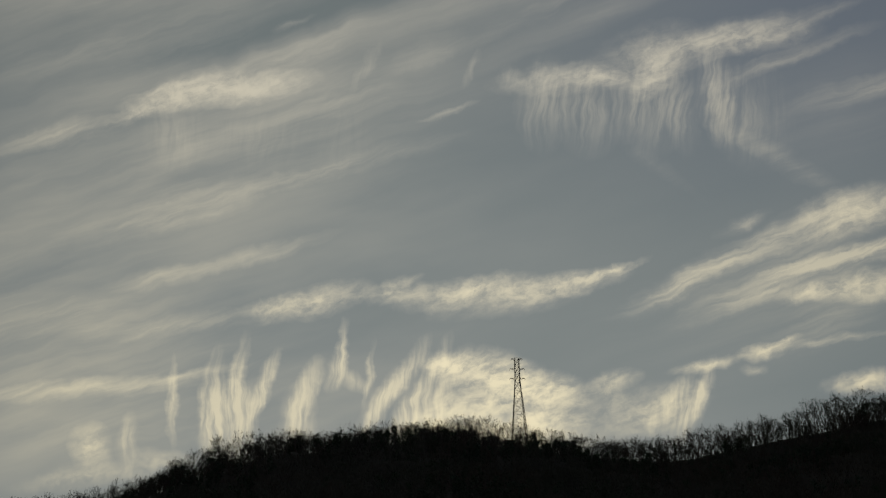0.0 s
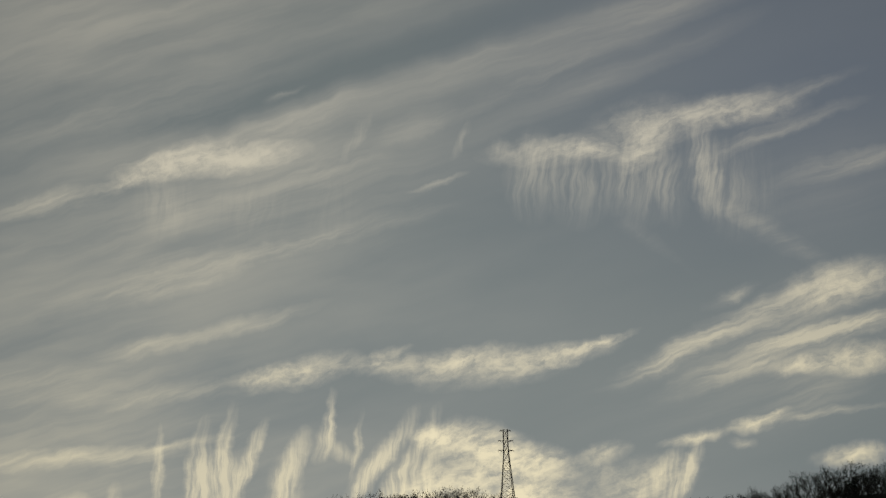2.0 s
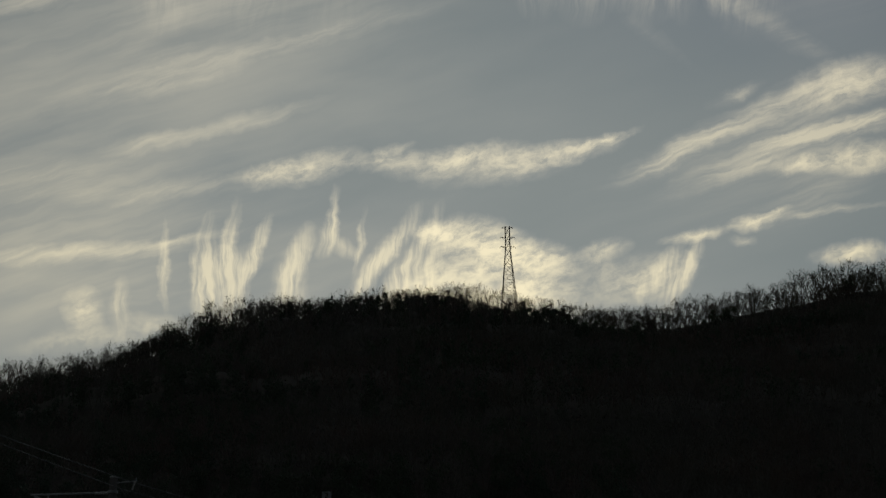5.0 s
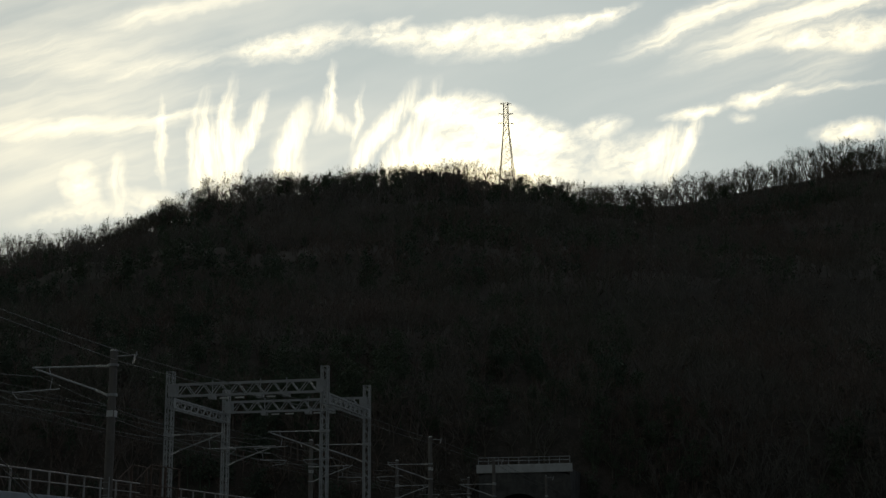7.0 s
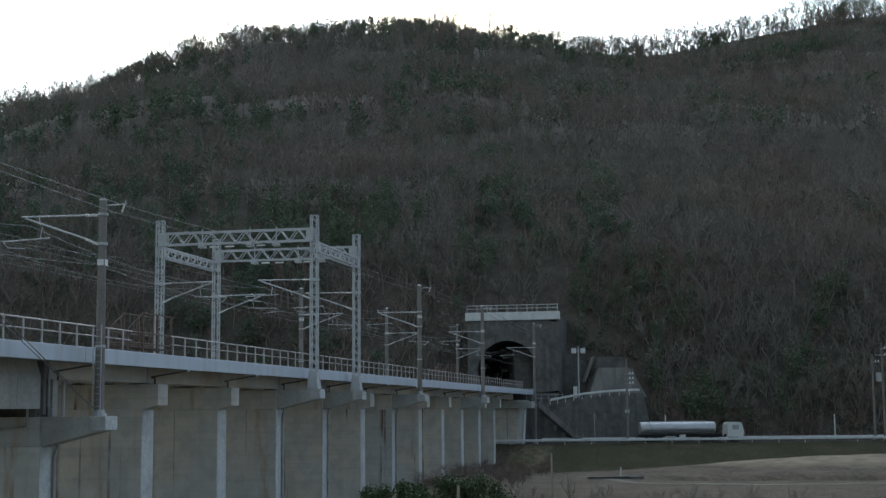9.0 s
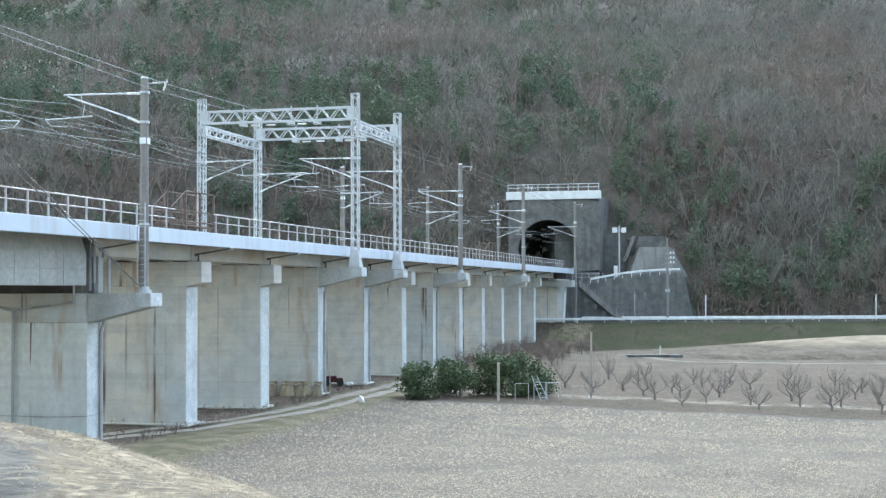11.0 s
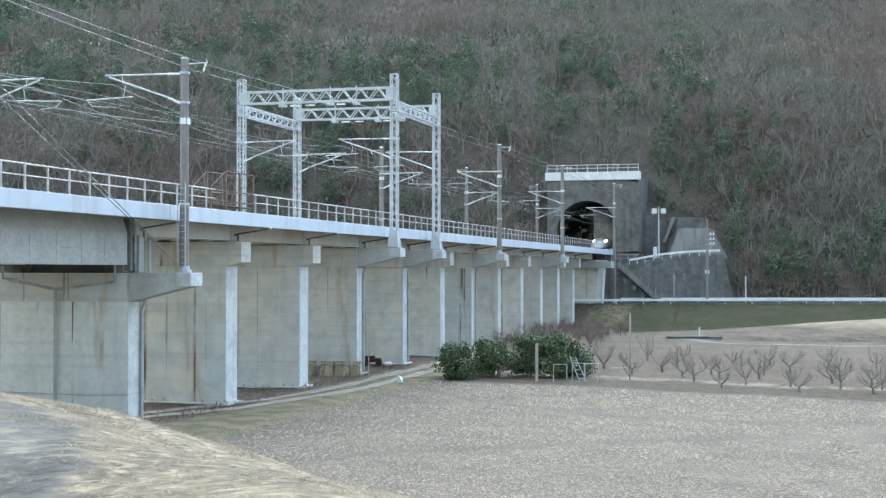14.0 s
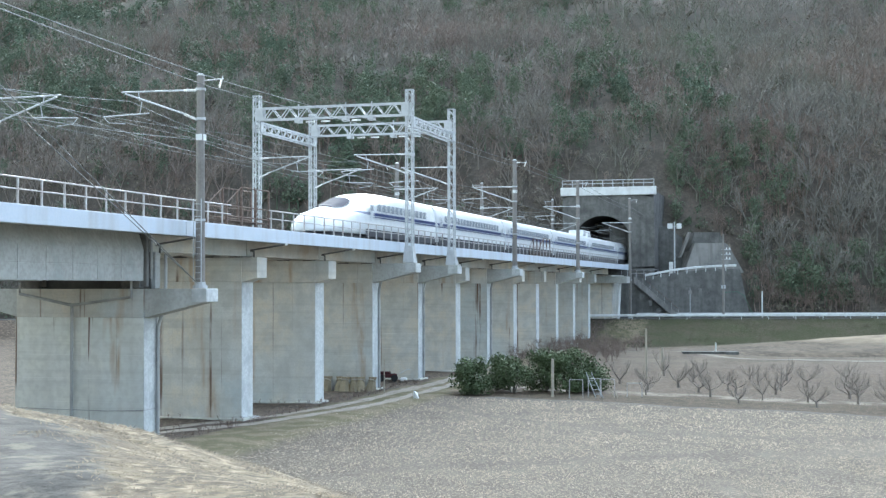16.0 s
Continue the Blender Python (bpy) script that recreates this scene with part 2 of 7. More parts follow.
    bg.inputs["Strength"].default_value = 1.0
    L(col, bg.inputs[0])
    out = N("ShaderNodeOutputWorld")
    L(bg.outputs[0], out.inputs[0])


build_sky()
sun = new("sun", bpy.data.lights.new("sun", 'SUN'))
sun.data.energy = 1.0
sun.data.angle = radians(10)
sun.data.color = (1.0, 0.9, 0.75)
_h, _e = radians(SUN_HEADING), radians(SUN_ELEV)
sun.matrix_world = look((math.cos(_h) * 900, math.sin(_h) * 900, math.tan(_e) * 900), (0, 0, 0))

# ---- materials ----
def material(name, base, rough=0.8, metal=0.0, var=(), bump=0.0, bump_scale=20.0, streak=0.0, streak_col=(0.1, 0.09, 0.08),
             island=0.0, objvar=0.0, spec=0.3, rust=0.0, upright=False, boards=0.0):
    """A procedural surface. var: (scale, colour, amount) blotches laid over the base; streak: amount of vertical weather streaks;
    island / objvar: brightness spread between loose pieces / between objects."""
    m = bpy.data.materials.new(name)
    m.use_nodes = True
    nt = m.node_tree
    b = nt.nodes["Principled BSDF"]
    b.inputs["Roughness"].default_value = rough
    b.inputs["Metallic"].default_value = metal
    b.inputs["Specular IOR Level"].default_value = spec
    geo = nt.nodes.new("ShaderNodeNewGeometry")
    rgb = nt.nodes.new("ShaderNodeRGB")
    rgb.outputs[0].default_value = (*base, 1)
    col = rgb.outputs[0]

    def mix(a, bcol, fac, mode='MIX'):
        n = nt.nodes.new("ShaderNodeMix")
        n.data_type, n.blend_type = 'RGBA', mode
        for sock, v in ((n.inputs[0], fac), (n.inputs[6], a), (n.inputs[7], bcol)):
            if isinstance(v, (int, float)):
                sock.default_value = v
            elif isinstance(v, tuple):
                sock.default_value = (*v, 1)
            else:
                nt.links.new(v, sock)
        return n.outputs[2]

    def noise_tex(scale, detail=4.0, stretch=None):
        n = nt.nodes.new("ShaderNodeTexNoise")
        n.inputs["Scale"].default_value = scale
        n.inputs["Detail"].default_value = detail
        src = geo.outputs["Position"]
        if stretch:
            mp = nt.nodes.new("ShaderNodeMapping")
            mp.inputs["Scale"].default_value = stretch
            nt.links.new(src, mp.inputs[0])
            src = mp.outputs[0]
        nt.links.new(src, n.inputs["Vector"])
        return n.outputs[0]

    def ramp(src, lo, hi, top=1.0):
        n = nt.nodes.new("ShaderNodeMapRange")
        n.inputs[1].default_value, n.inputs[2].default_value = lo, hi
        n.inputs[3].default_value, n.inputs[4].default_value = 0.0, top
        nt.links.new(src, n.inputs[0])
        return n.outputs[0]

    for scale, colour, amount in var:
        col = mix(col, colour, ramp(noise_tex(scale, 5.0), 0.44, 0.6, amount))
    if streak:
        col = mix(col, streak_col, ramp(noise_tex(1.0, 5.0, (1.3, 1.3, 0.06)), 0.48, 0.72, streak))
    if boards:                        # faint level board marks of the formwork
        col = mix(col, (0.3, 0.29, 0.26), ramp(noise_tex(1.0, 3.0, (0.12, 0.12, 4.0)), 0.5, 0.68, boards))
        col = mix(col, (0.34, 0.34, 0.31), ramp(noise_tex(1.0, 6.0, (0.5, 0.5, 0.35)), 0.5, 0.7, boards))
    if rust:
        oi = nt.nodes.new("ShaderNodeObjectInfo")
        torn = ramp(noise_tex(1.0, 5.0, (0.4, 2.2, 0.45)), 0.36, 0.6)
        for k, (width, colour, lo, hi, amount) in enumerate(((0.75, (0.42, 0.28, 0.16), 0.58, 0.7, 0.7), (2.2, (0.19, 0.13, 0.1), 0.63, 0.69, 0.9))):
            far = nt.nodes.new("ShaderNodeMath")
            far.operation = 'MULTIPLY_ADD'
            far.inputs[1].default_value, far.inputs[2].default_value = 60.0, 17.0 * k
            nt.links.new(oi.outputs["Random"], far.inputs[0])
            off = nt.nodes.new("ShaderNodeCombineXYZ")
            nt.links.new(far.outputs[0], off.inputs[1])
            mp = nt.nodes.new("ShaderNodeMapping")
            mp.inputs["Scale"].default_value = (0.05, width, 0.05)
            nt.links.new(geo.outputs["Position"], mp.inputs[0])
            nt.links.new(off.outputs[0], mp.inputs["Location"])
            n = nt.nodes.new("ShaderNodeTexNoise")
            n.inputs["Scale"].default_value, n.inputs["Detail"].default_value = 1.0, 3.0
            nt.links.new(mp.outputs[0], n.inputs["Vector"])
            share = nt.nodes.new("ShaderNodeMath")
            share.operation = 'MULTIPLY'
            nt.links.new(ramp(n.outputs[0], lo, hi, amount * rust), share.inputs[0])
            nt.links.new(torn, share.inputs[1])
            col = mix(col, colour, share.outputs[0])
    if island:
        col = mix(col, (0.0, 0.0, 0.0), ramp(geo.outputs["Random Per Island"], 0, 1, island))
    if objvar:
        oi = nt.nodes.new("ShaderNodeObjectInfo")
        col = mix(col, (0.0, 0.0, 0.0), ramp(oi.outputs["Random"], 0, 1, objvar))
    nt.links.new(col, b.inputs["Base Color"])
    if upright:                       # blades share the light of the ground they stand on
        up = nt.nodes.new("ShaderNodeCombineXYZ")
        up.inputs[2].default_value = 1.0
        nt.links.new(up.outputs[0], b.inputs["Normal"])
    if bump:
        bp = nt.nodes.new("ShaderNodeBump")
        bp.inputs["Strength"].default_value = bump
        bp.inputs["Distance"].default_value = 0.03
        nt.links.new(noise_tex(bump_scale, 6.0), bp.inputs["Height"])
        nt.links.new(bp.outputs[0], b.inputs["Normal"])
    return m


M_CONC = material("pier_concrete", (0.71, 0.65, 0.545), 0.9, var=((0.16, (0.51, 0.56, 0.555), 0.95), (0.45, (0.7, 0.71, 0.675), 0.6), (0.9, (0.44, 0.43, 0.39), 0.5), (2.6, (0.68, 0.68, 0.65), 0.35), (9.0, (0.48, 0.47, 0.44), 0.25)),
                  bump=0.3, streak=0.12, streak_col=(0.36, 0.34, 0.3), objvar=0.12, rust=1.3, boards=0.18)
# lighter, greener variant of the pier concrete for the deep piers
M_CONC_LIGHT = material("patched_concrete", (0.77, 0.77, 0.7), 0.9, var=((0.2, (0.64, 0.69, 0.66), 0.9), (0.8, (0.74, 0.74, 0.7), 0.6), (3.0, (0.58, 0.58, 0.53), 0.4)),
                        bump=0.3, streak=0.15, streak_col=(0.4, 0.37, 0.32), rust=1.8, boards=0.15)
M_CONC_PALE = material("deck_concrete", (0.46, 0.475, 0.45), 0.85, var=((0.5, (0.36, 0.39, 0.38), 0.7), (1.6, (0.53, 0.54, 0.52), 0.5), (6.0, (0.36, 0.35, 0.33), 0.5)),
                       bump=0.2, streak=0.3, streak_col=(0.28, 0.26, 0.23))
# old dark concrete; at the deck joint its tone also stands for shade
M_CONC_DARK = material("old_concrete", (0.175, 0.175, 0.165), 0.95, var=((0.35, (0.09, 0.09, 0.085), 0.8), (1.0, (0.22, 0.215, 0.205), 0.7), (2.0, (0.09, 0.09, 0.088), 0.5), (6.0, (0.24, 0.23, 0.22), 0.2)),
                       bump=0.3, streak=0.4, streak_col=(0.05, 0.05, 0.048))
M_FASCIA = material("painted_fascia", (0.56, 0.63, 0.71), 0.6, var=((0.7, (0.54, 0.6, 0.66), 0.6), (12, (0.66, 0.7, 0.75), 0.3)),
                    bump=0.08, streak=0.35, streak_col=(0.38, 0.35, 0.32))
M_WHITE = material("white_paint", (0.78, 0.8, 0.8), 0.5, var=((1.2, (0.66, 0.67, 0.66), 0.6),), bump=0.05, streak=0.25, streak_col=(0.45, 0.42, 0.38))
M_STEEL = material("galvanised_steel", (0.52, 0.54, 0.56), 0.5, 0.3, var=((2.0, (0.42, 0.43, 0.44), 0.6), (18, (0.58, 0.6, 0.6), 0.4)), bump=0.05)
M_RAILING = material("weathered_railing", (0.46, 0.45, 0.45), 0.55, 0.2, var=((1.5, (0.33, 0.27, 0.24), 0.6), (14, (0.54, 0.53, 0.53), 0.4)))
M_POLE = material("spun_concrete_mast", (0.27, 0.255, 0.24), 0.85, var=((0.8, (0.2, 0.185, 0.17), 0.7), (10, (0.32, 0.3, 0.28), 0.4)),
                  bump=0.15, streak=0.4, streak_col=(0.14, 0.12, 0.1))
M_WIRE = material("copper_wire", (0.19, 0.2, 0.19), 0.5, 0.25, var=((3, (0.11, 0.11, 0.11), 0.5),))
M_INSUL = material("white_porcelain", (0.8, 0.8, 0.78), 0.3, var=((6, (0.7, 0.7, 0.68), 0.5),))
M_RUST = material("rusty_steel", (0.17, 0.12, 0.1), 0.8, 0.1, var=((4, (0.27, 0.21, 0.18), 0.6), (20, (0.1, 0.07, 0.05), 0.5)), bump=0.1)
M_ASPHALT = material("asphalt", (0.07, 0.069, 0.067), 0.9, var=((0.6, (0.1, 0.097, 0.092), 0.6), (30, (0.06, 0.06, 0.06), 0.5)), bump=0.3, bump_scale=60)
M_DIRT = material("dirt_track", (0.33, 0.29, 0.24), 0.95, var=((0.7, (0.22, 0.19, 0.15), 0.7), (8, (0.36, 0.32, 0.27), 0.5)), bump=0.5, bump_scale=9)
M_HILL = material("forest_floor", (0.12, 0.108, 0.09), 0.95, var=((0.02, (0.105, 0.11, 0.082), 0.7), (0.06, (0.165, 0.12, 0.1), 0.7), (0.35, (0.08, 0.075, 0.062), 0.7), (1.2, (0.17, 0.145, 0.122), 0.6), (3.5, (0.075, 0.068, 0.056), 0.6)), bump=1.0, bump_scale=2.5)
M_BARE = material("bare_branch", (0.285, 0.265, 0.232), 0.9, var=((0.016, (0.21, 0.22, 0.165), 0.85), (0.03, (0.28, 0.205, 0.172), 0.8), (0.4, (0.36, 0.34, 0.305), 0.4)), island=0.3)
M_GREEN = material("evergreen_leaf", (0.165, 0.215, 0.14), 0.7, var=((0.03, (0.125, 0.18, 0.13), 0.7), (0.5, (0.2, 0.225, 0.15), 0.6)), island=0.3)
# near-black lining: the darkness inside the tunnel is painted into the colour
M_TUNNEL_DARK = material("sooty_lining", (0.03, 0.03, 0.029), 0.95, var=((0.6, (0.02, 0.02, 0.02), 0.6), (4, (0.04, 0.039, 0.037), 0.5)), bump=0.2)
M_BRUSHWOOD = material("brown_brushwood", (0.36, 0.265, 0.225), 0.95, var=((0.05, (0.27, 0.22, 0.19), 0.7), (0.5, (0.42, 0.33, 0.28), 0.5)), island=0.4)
# end-face finish; the brightness of faces towards open sky is in its colour
M_SKYLIT_COAT = material("mortar_coat", (0.62, 0.66, 0.64), 0.85, var=((0.7, (0.42, 0.45, 0.46), 0.7), (2.2, (0.7, 0.72, 0.72), 0.6), (7, (0.46, 0.47, 0.47), 0.5)), bump=0.2, streak=0.35, streak_col=(0.3, 0.29, 0.27), objvar=0.1)
M_PIPE = material("grey_pvc_pipe", (0.45, 0.46, 0.45), 0.6, var=((1.0, (0.26, 0.26, 0.26), 0.6),), streak=0.3, streak_col=(0.2, 0.17, 0.14))

# ---- tools ----
class Build:
    """Gathers vertices and faces of one mesh."""

    def __init__(self):
        self.v, self.f = [], []

    def add(self, verts, faces):
        o = len(self.v)
        self.v += [tuple(p) for p in verts]
        self.f += [tuple(i + o for i in q) for q in faces]
        return self

    def box(self, x0, y0, z0, x1, y1, z1, c=0.0):
        """A box, with chamfered upright and level edges where c is given."""
        if not c:
            v = [(x, y, z) for z in (z0, z1) for x, y in ((x0, y0), (x1, y0), (x1, y1), (x0, y1))]
            return self.add(v, [(3, 2, 1, 0), (4, 5, 6, 7), (0, 1, 5, 4), (1, 2, 6, 5), (2, 3, 7, 6), (3, 0, 4, 7)])
        ring = lambda d, z: [(x0 + d, y0 + c + 0, z), (x0 + c, y0 + d, z), (x1 - c, y0 + d, z), (x1 - d, y0 + c, z),
                             (x1 - d, y1 - c, z), (x1 - c, y1 - d, z), (x0 + c, y1 - d, z), (x0 + d, y1 - c, z)]
        inner = lambda z: [(x0 + c, y0 + 2 * c, z), (x0 + 2 * c, y0 + c, z), (x1 - 2 * c, y0 + c, z), (x1 - c, y0 + 2 * c, z),
                           (x1 - c, y1 - 2 * c, z), (x1 - 2 * c, y1 - c, z), (x0 + 2 * c, y1 - c, z), (x0 + c, y1 - 2 * c, z)]
        v = inner(z0) + ring(0, z0 + c) + ring(0, z1 - c) + inner(z1)
        f = [tuple(range(7, -1, -1)), tuple(range(24, 32))]
        for k in range(3):
            for i in range(8):
                j = (i + 1) % 8
                f.append((k * 8 + i, k * 8 + j, k * 8 + 8 + j, k * 8 + 8 + i))
        return self.add(v, f)

    def rod(self, a, b, r, n=6, r2=None, cap=True):
        """A round or n-sided bar from a to b."""
        a, b = Vector(a), Vector(b)
        d = b - a
        if d.length < 1e-6:
            return self
        d.normalize()
        s = d.cross(Vector((0, 0, 1)) if abs(d.z) < 0.9 else Vector((1, 0, 0))).normalized()
        t = d.cross(s)
        r2 = r if r2 is None else r2
        v = []
        for p, q in ((a, r), (b, r2)):
            for i in range(n):
                w = 2 * math.pi * (i + 0.5) / n
                v.append(p + (s * math.cos(w) + t * math.sin(w)) * q)
        f = [(i, (i + 1) % n, n + (i + 1) % n, n + i) for i in range(n)]
        if cap:
            f += [tuple(range(n - 1, -1, -1)), tuple(range(n, 2 * n))]
        return self.add(v, f)

    def path(self, pts, r, n=5):
        """One bent tube through the points."""
        ps = [Vector(p) for p in pts]
        v, m = [], len(ps)
        for i, p in enumerate(ps):
            d = (ps[min(i + 1, m - 1)] - ps[max(i - 1, 0)]).normalized()
            s = d.cross(Vector((0.31, 0.17, 0.93)) if abs(d.z) < 0.85 else Vector((0.9, 0.3, 0.1))).normalized()
            t = d.cross(s)
            v += [p + (s * math.cos(6.28319 * (k + 0.5) / n) + t * math.sin(6.28319 * (k + 0.5) / n)) * r for k in range(n)]
        f = [(i * n + k, i * n + (k + 1) % n, (i + 1) * n + (k + 1) % n, (i + 1) * n + k) for i in range(m - 1) for k in range(n)]
        return self.add(v, f + [tuple(range(n - 1, -1, -1)), tuple(range((m - 1) * n, m * n))])

    def extrude(self, profile, x0, x1, axis="x"):
        """A closed profile of (p, q) pushed along an axis: x gives (y, z), y gives (x, z), z gives (x, y)."""
        n = len(profile)
        place = {"x": lambda s, p, q: (s, p, q), "y": lambda s, p, q: (p, s, q), "z": lambda s, p, q: (p, q, s)}[axis]
        v = [place(x0, p, q) for p, q in profile] + [place(x1, p, q) for p, q in profile]
        f = [(i, (i + 1) % n, n + (i + 1) % n, n + i) for i in range(n)] + [tuple(range(n - 1, -1, -1)), tuple(range(n, 2 * n))]
        return self.add(v, f)

    def mesh(self, name, mat, smooth=False):
        me = bpy.data.meshes.new(name)
        me.from_pydata(self.v, [], self.f)
        bm = bmesh.new()
        bm.from_mesh(me)
        if len(bm.faces) < 20000:
            bmesh.ops.recalc_face_normals(bm, faces=bm.faces)
        bm.to_mesh(me)
        bm.free()
        me.materials.append(mat)
        if smooth:
            me.polygons.foreach_set("use_smooth", [True] * len(me.polygons))
        return me


def part(name, build, mat, parent, label="", smooth=False):
    """One mesh object under a thing or a part."""
    ob = new(name, build.mesh(name, mat, smooth) if isinstance(build, Build) else build)
    ob.parent = parent
    return tagged(ob, label)


def thing(name, label, category, at=(0, 0, 0), group="", kind="", turn=0.0):
    """The empty at the base of a thing in parts."""
    ob = new(name)
    ob.matrix_basis = pose(*at, 0, 0, turn)
    return tagged(ob, label, category, group, kind)


def solid(name, build, mat, label, category="", group="", kind="", smooth=False):
    """A thing of one mesh."""
    return tagged(new(name, build.mesh(name, mat, smooth)), label, category, group, kind)


def pier_x(k):
    return PIER_X + SPAN * k


def np_mesh(name, verts, faces, mat):
    """A large mesh from arrays of triangles or quads."""
    verts, faces = np.asarray(verts, np.float32), np.asarray(faces, np.int32)
    me = bpy.data.meshes.new(name)
    me.vertices.add(len(verts))
    me.vertices.foreach_set("co", verts.ravel())
    k = faces.shape[1]
    me.loops.add(faces.size)
    me.loops.foreach_set("vertex_index", faces.ravel())
    me.polygons.add(len(faces))
    me.polygons.foreach_set("loop_start", np.arange(0, faces.size, k, dtype=np.int32))
    me.polygons.foreach_set("loop_total", np.full(len(faces), k, np.int32))
    me.update(calc_edges=True)
    me.materials.append(mat)
    return me

# ---- the viaduct ----
DECK_Y0, DECK_Y1 = 30.05, 40.45
PIER_Y0, PIER_Y1 = 31.9, 38.9
FASCIA_TOP, FASCIA_LOW, SOFFIT, CAP_LOW = 10.7, 9.95, 9.2, 7.75
BRIDGE_X0, BRIDGE_X1 = -90.0, 206.0
ABUT_X = 204.5

viaduct = thing("viaduct", "long concrete railway viaduct on tall wall piers beside the field", "viaduct", kind="structure")
MAST_PIERS = (-1, 2, 3, 5, 8)


def pier(k, x, deep):
    """A wall pier with its cap; the cap reaches out under a mast where there is one."""
    top, cap = (6.0, 7.4) if deep else (CAP_LOW, SOFFIT - 0.06)
    b = Build()
    lifts = [-0.6, 1.3, 2.5, 3.7, 4.9, top] if not deep else [-0.6, 0.75, 1.9, 3.05, 4.2, top]
    for za, zb in zip(lifts, lifts[1:]):
        b.box(x - 0.78, PIER_Y0, za, x + 0.78, PIER_Y1, zb, 0.011)
    p = part("pier", b, M_CONC_LIGHT if deep else M_CONC, viaduct, "tall weathered concrete wall pier")
    # thin slab, paler than the wall to carry the open sky's light
    part("pier_end", Build().box(x - 0.76, PIER_Y0 - 0.03, 0.14, x + (0.6 if deep else 0.76), PIER_Y0 - 0.002, top - 0.02), M_SKYLIT_COAT, p, "coated pier end, pale with open-sky light in its colour")
    foot = Build().box(x - 1.1, PIER_Y0 - 0.3, -0.7, x + 1.1, PIER_Y1 + 0.3, 0.12, 0.04)
    part("footing", foot, M_CONC, p)
    mast = k in MAST_PIERS
    y0 = 28.7 if mast else 31.0
    y1 = 41.8 if mast else 39.8
    tip = cap - (0.62 if mast else 1.15)
    half = 0.62 if mast else 0.7
    part("pier_cap", Build().box(x - 0.74, PIER_Y0 + 0.02, top + 0.004, x + 0.74, PIER_Y1 - 0.02, cap, 0.02), M_CONC, p)
    for ya, yb in ((PIER_Y0 + 0.018, y0), (PIER_Y1 - 0.018, y1)):
        prof = [(ya, top + 0.004), (yb, tip), (yb, cap), (ya, cap)]
        part("bracket", Build().extrude(prof, x - half, x + half), M_CONC_PALE if mast else M_CONC, p, "cantilevered concrete bracket")
        if mast:
            part("bracket_tip", Build().box(x - half - 0.04, (yb - 0.05 if yb < 35 else yb - 0.75), tip - 0.03, x + half + 0.04, (yb + 0.75 if yb < 35 else yb + 0.05), cap + 0.004, 0.03), M_SKYLIT_COAT, p, "bracket tip, pale with open-sky light in its colour")
    if not deep:
        for y in (32.6, 34.4, 36.1, 37.9):
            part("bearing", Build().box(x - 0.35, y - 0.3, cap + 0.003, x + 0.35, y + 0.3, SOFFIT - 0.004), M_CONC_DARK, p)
    if k == -1:
        # dark for its stains and for the deck's shadow, put into the colour
        part("bearing_wall", Build().box(x + 0.12, PIER_Y0 + 0.1, cap + 0.004, x + 0.66, PIER_Y1 - 0.1, SOFFIT - 0.01, 0.03), M_CONC_DARK, p, "stained wall that carries the shallower span, darkened as in deck shade")
        for y in (32.2, 38.35):
            part("pedestal", Build().box(x + 0.2, y - 0.42, cap + 0.006, x + 0.72, y + 0.34, SOFFIT - 0.006, 0.03), M_CONC_PALE, p)
        f = x - 0.9
        part("drainpipe", Build().path([(f, 38.6, 7.7), (f, 38.6, 7.15), (f, 35.7, 6.6), (f, 32.5, 7.0), (f, 32.5, 9.4)], 0.075, 8), M_PIPE, p, "grey plastic drainpipe")
        part("drainpipe", Build().path([(f, 35.7, 6.6), (f, 35.7, 0.1)], 0.075, 8), M_PIPE, p, "grey plastic drainpipe")
        part("conduit", Build().path([(f + 0.05, 39.0, 1.55), (f + 0.05, 34.0, 1.5), (f + 0.05, 31.83, 1.56), (x + 0.8, 31.83, 1.58)], 0.02, 5), M_PIPE, p)
    if k in (-1, 2, 3, 5):
        pipe = Build().path([(x + 0.9, 31.6, SOFFIT - 0.1), (x + 0.9, 31.6, cap - 0.6), (x + 0.5, 31.78, top - 0.5), (x + 0.5, 31.78, 0.1)], 0.09, 8)
        part("drainpipe", pipe, M_PIPE, p, "grey plastic drainpipe")
    return p


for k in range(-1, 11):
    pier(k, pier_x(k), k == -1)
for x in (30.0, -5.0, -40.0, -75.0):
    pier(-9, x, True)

# abutment
part("abutment", Build().box(ABUT_X, 31.4, -0.5, ABUT_X + 14, 39.4, SOFFIT - 0.05, 0.06), M_CONC, viaduct, "stained concrete abutment")
for i, (xa, xb) in enumerate(((203.6, 204.3), (204.4, 205.3))):
    part("downpipe", Build().path([(xa, 30.4, 2.4), (xb, 30.2, 7.85)], 0.13, 8), M_WHITE, viaduct, "slanting pale downpipe")
part("abutment_seat", Build().box(ABUT_X - 1.2, 29.0, 7.9, ABUT_X + 2.2, 41.6, 8.9, 0.05), M_CONC_PALE, viaduct)

# deck slab with soffit, fascia beams and girders
slab = Build().extrude([(DECK_Y0 + 0.25, FASCIA_LOW + 0.12), (DECK_Y0 + 0.25, FASCIA_TOP - 0.35), (DECK_Y1 - 0.25, FASCIA_TOP - 0.35),
                        (DECK_Y1 - 0.25, FASCIA_LOW + 0.12)], BRIDGE_X0, BRIDGE_X1)
part("deck_slab", slab, M_CONC_PALE, viaduct)
edges = [BRIDGE_X0, -40.0, 10.0, pier_x(-1)] + [pier_x(k) for k in range(2, 11, 3)] + [BRIDGE_X1 + 8]
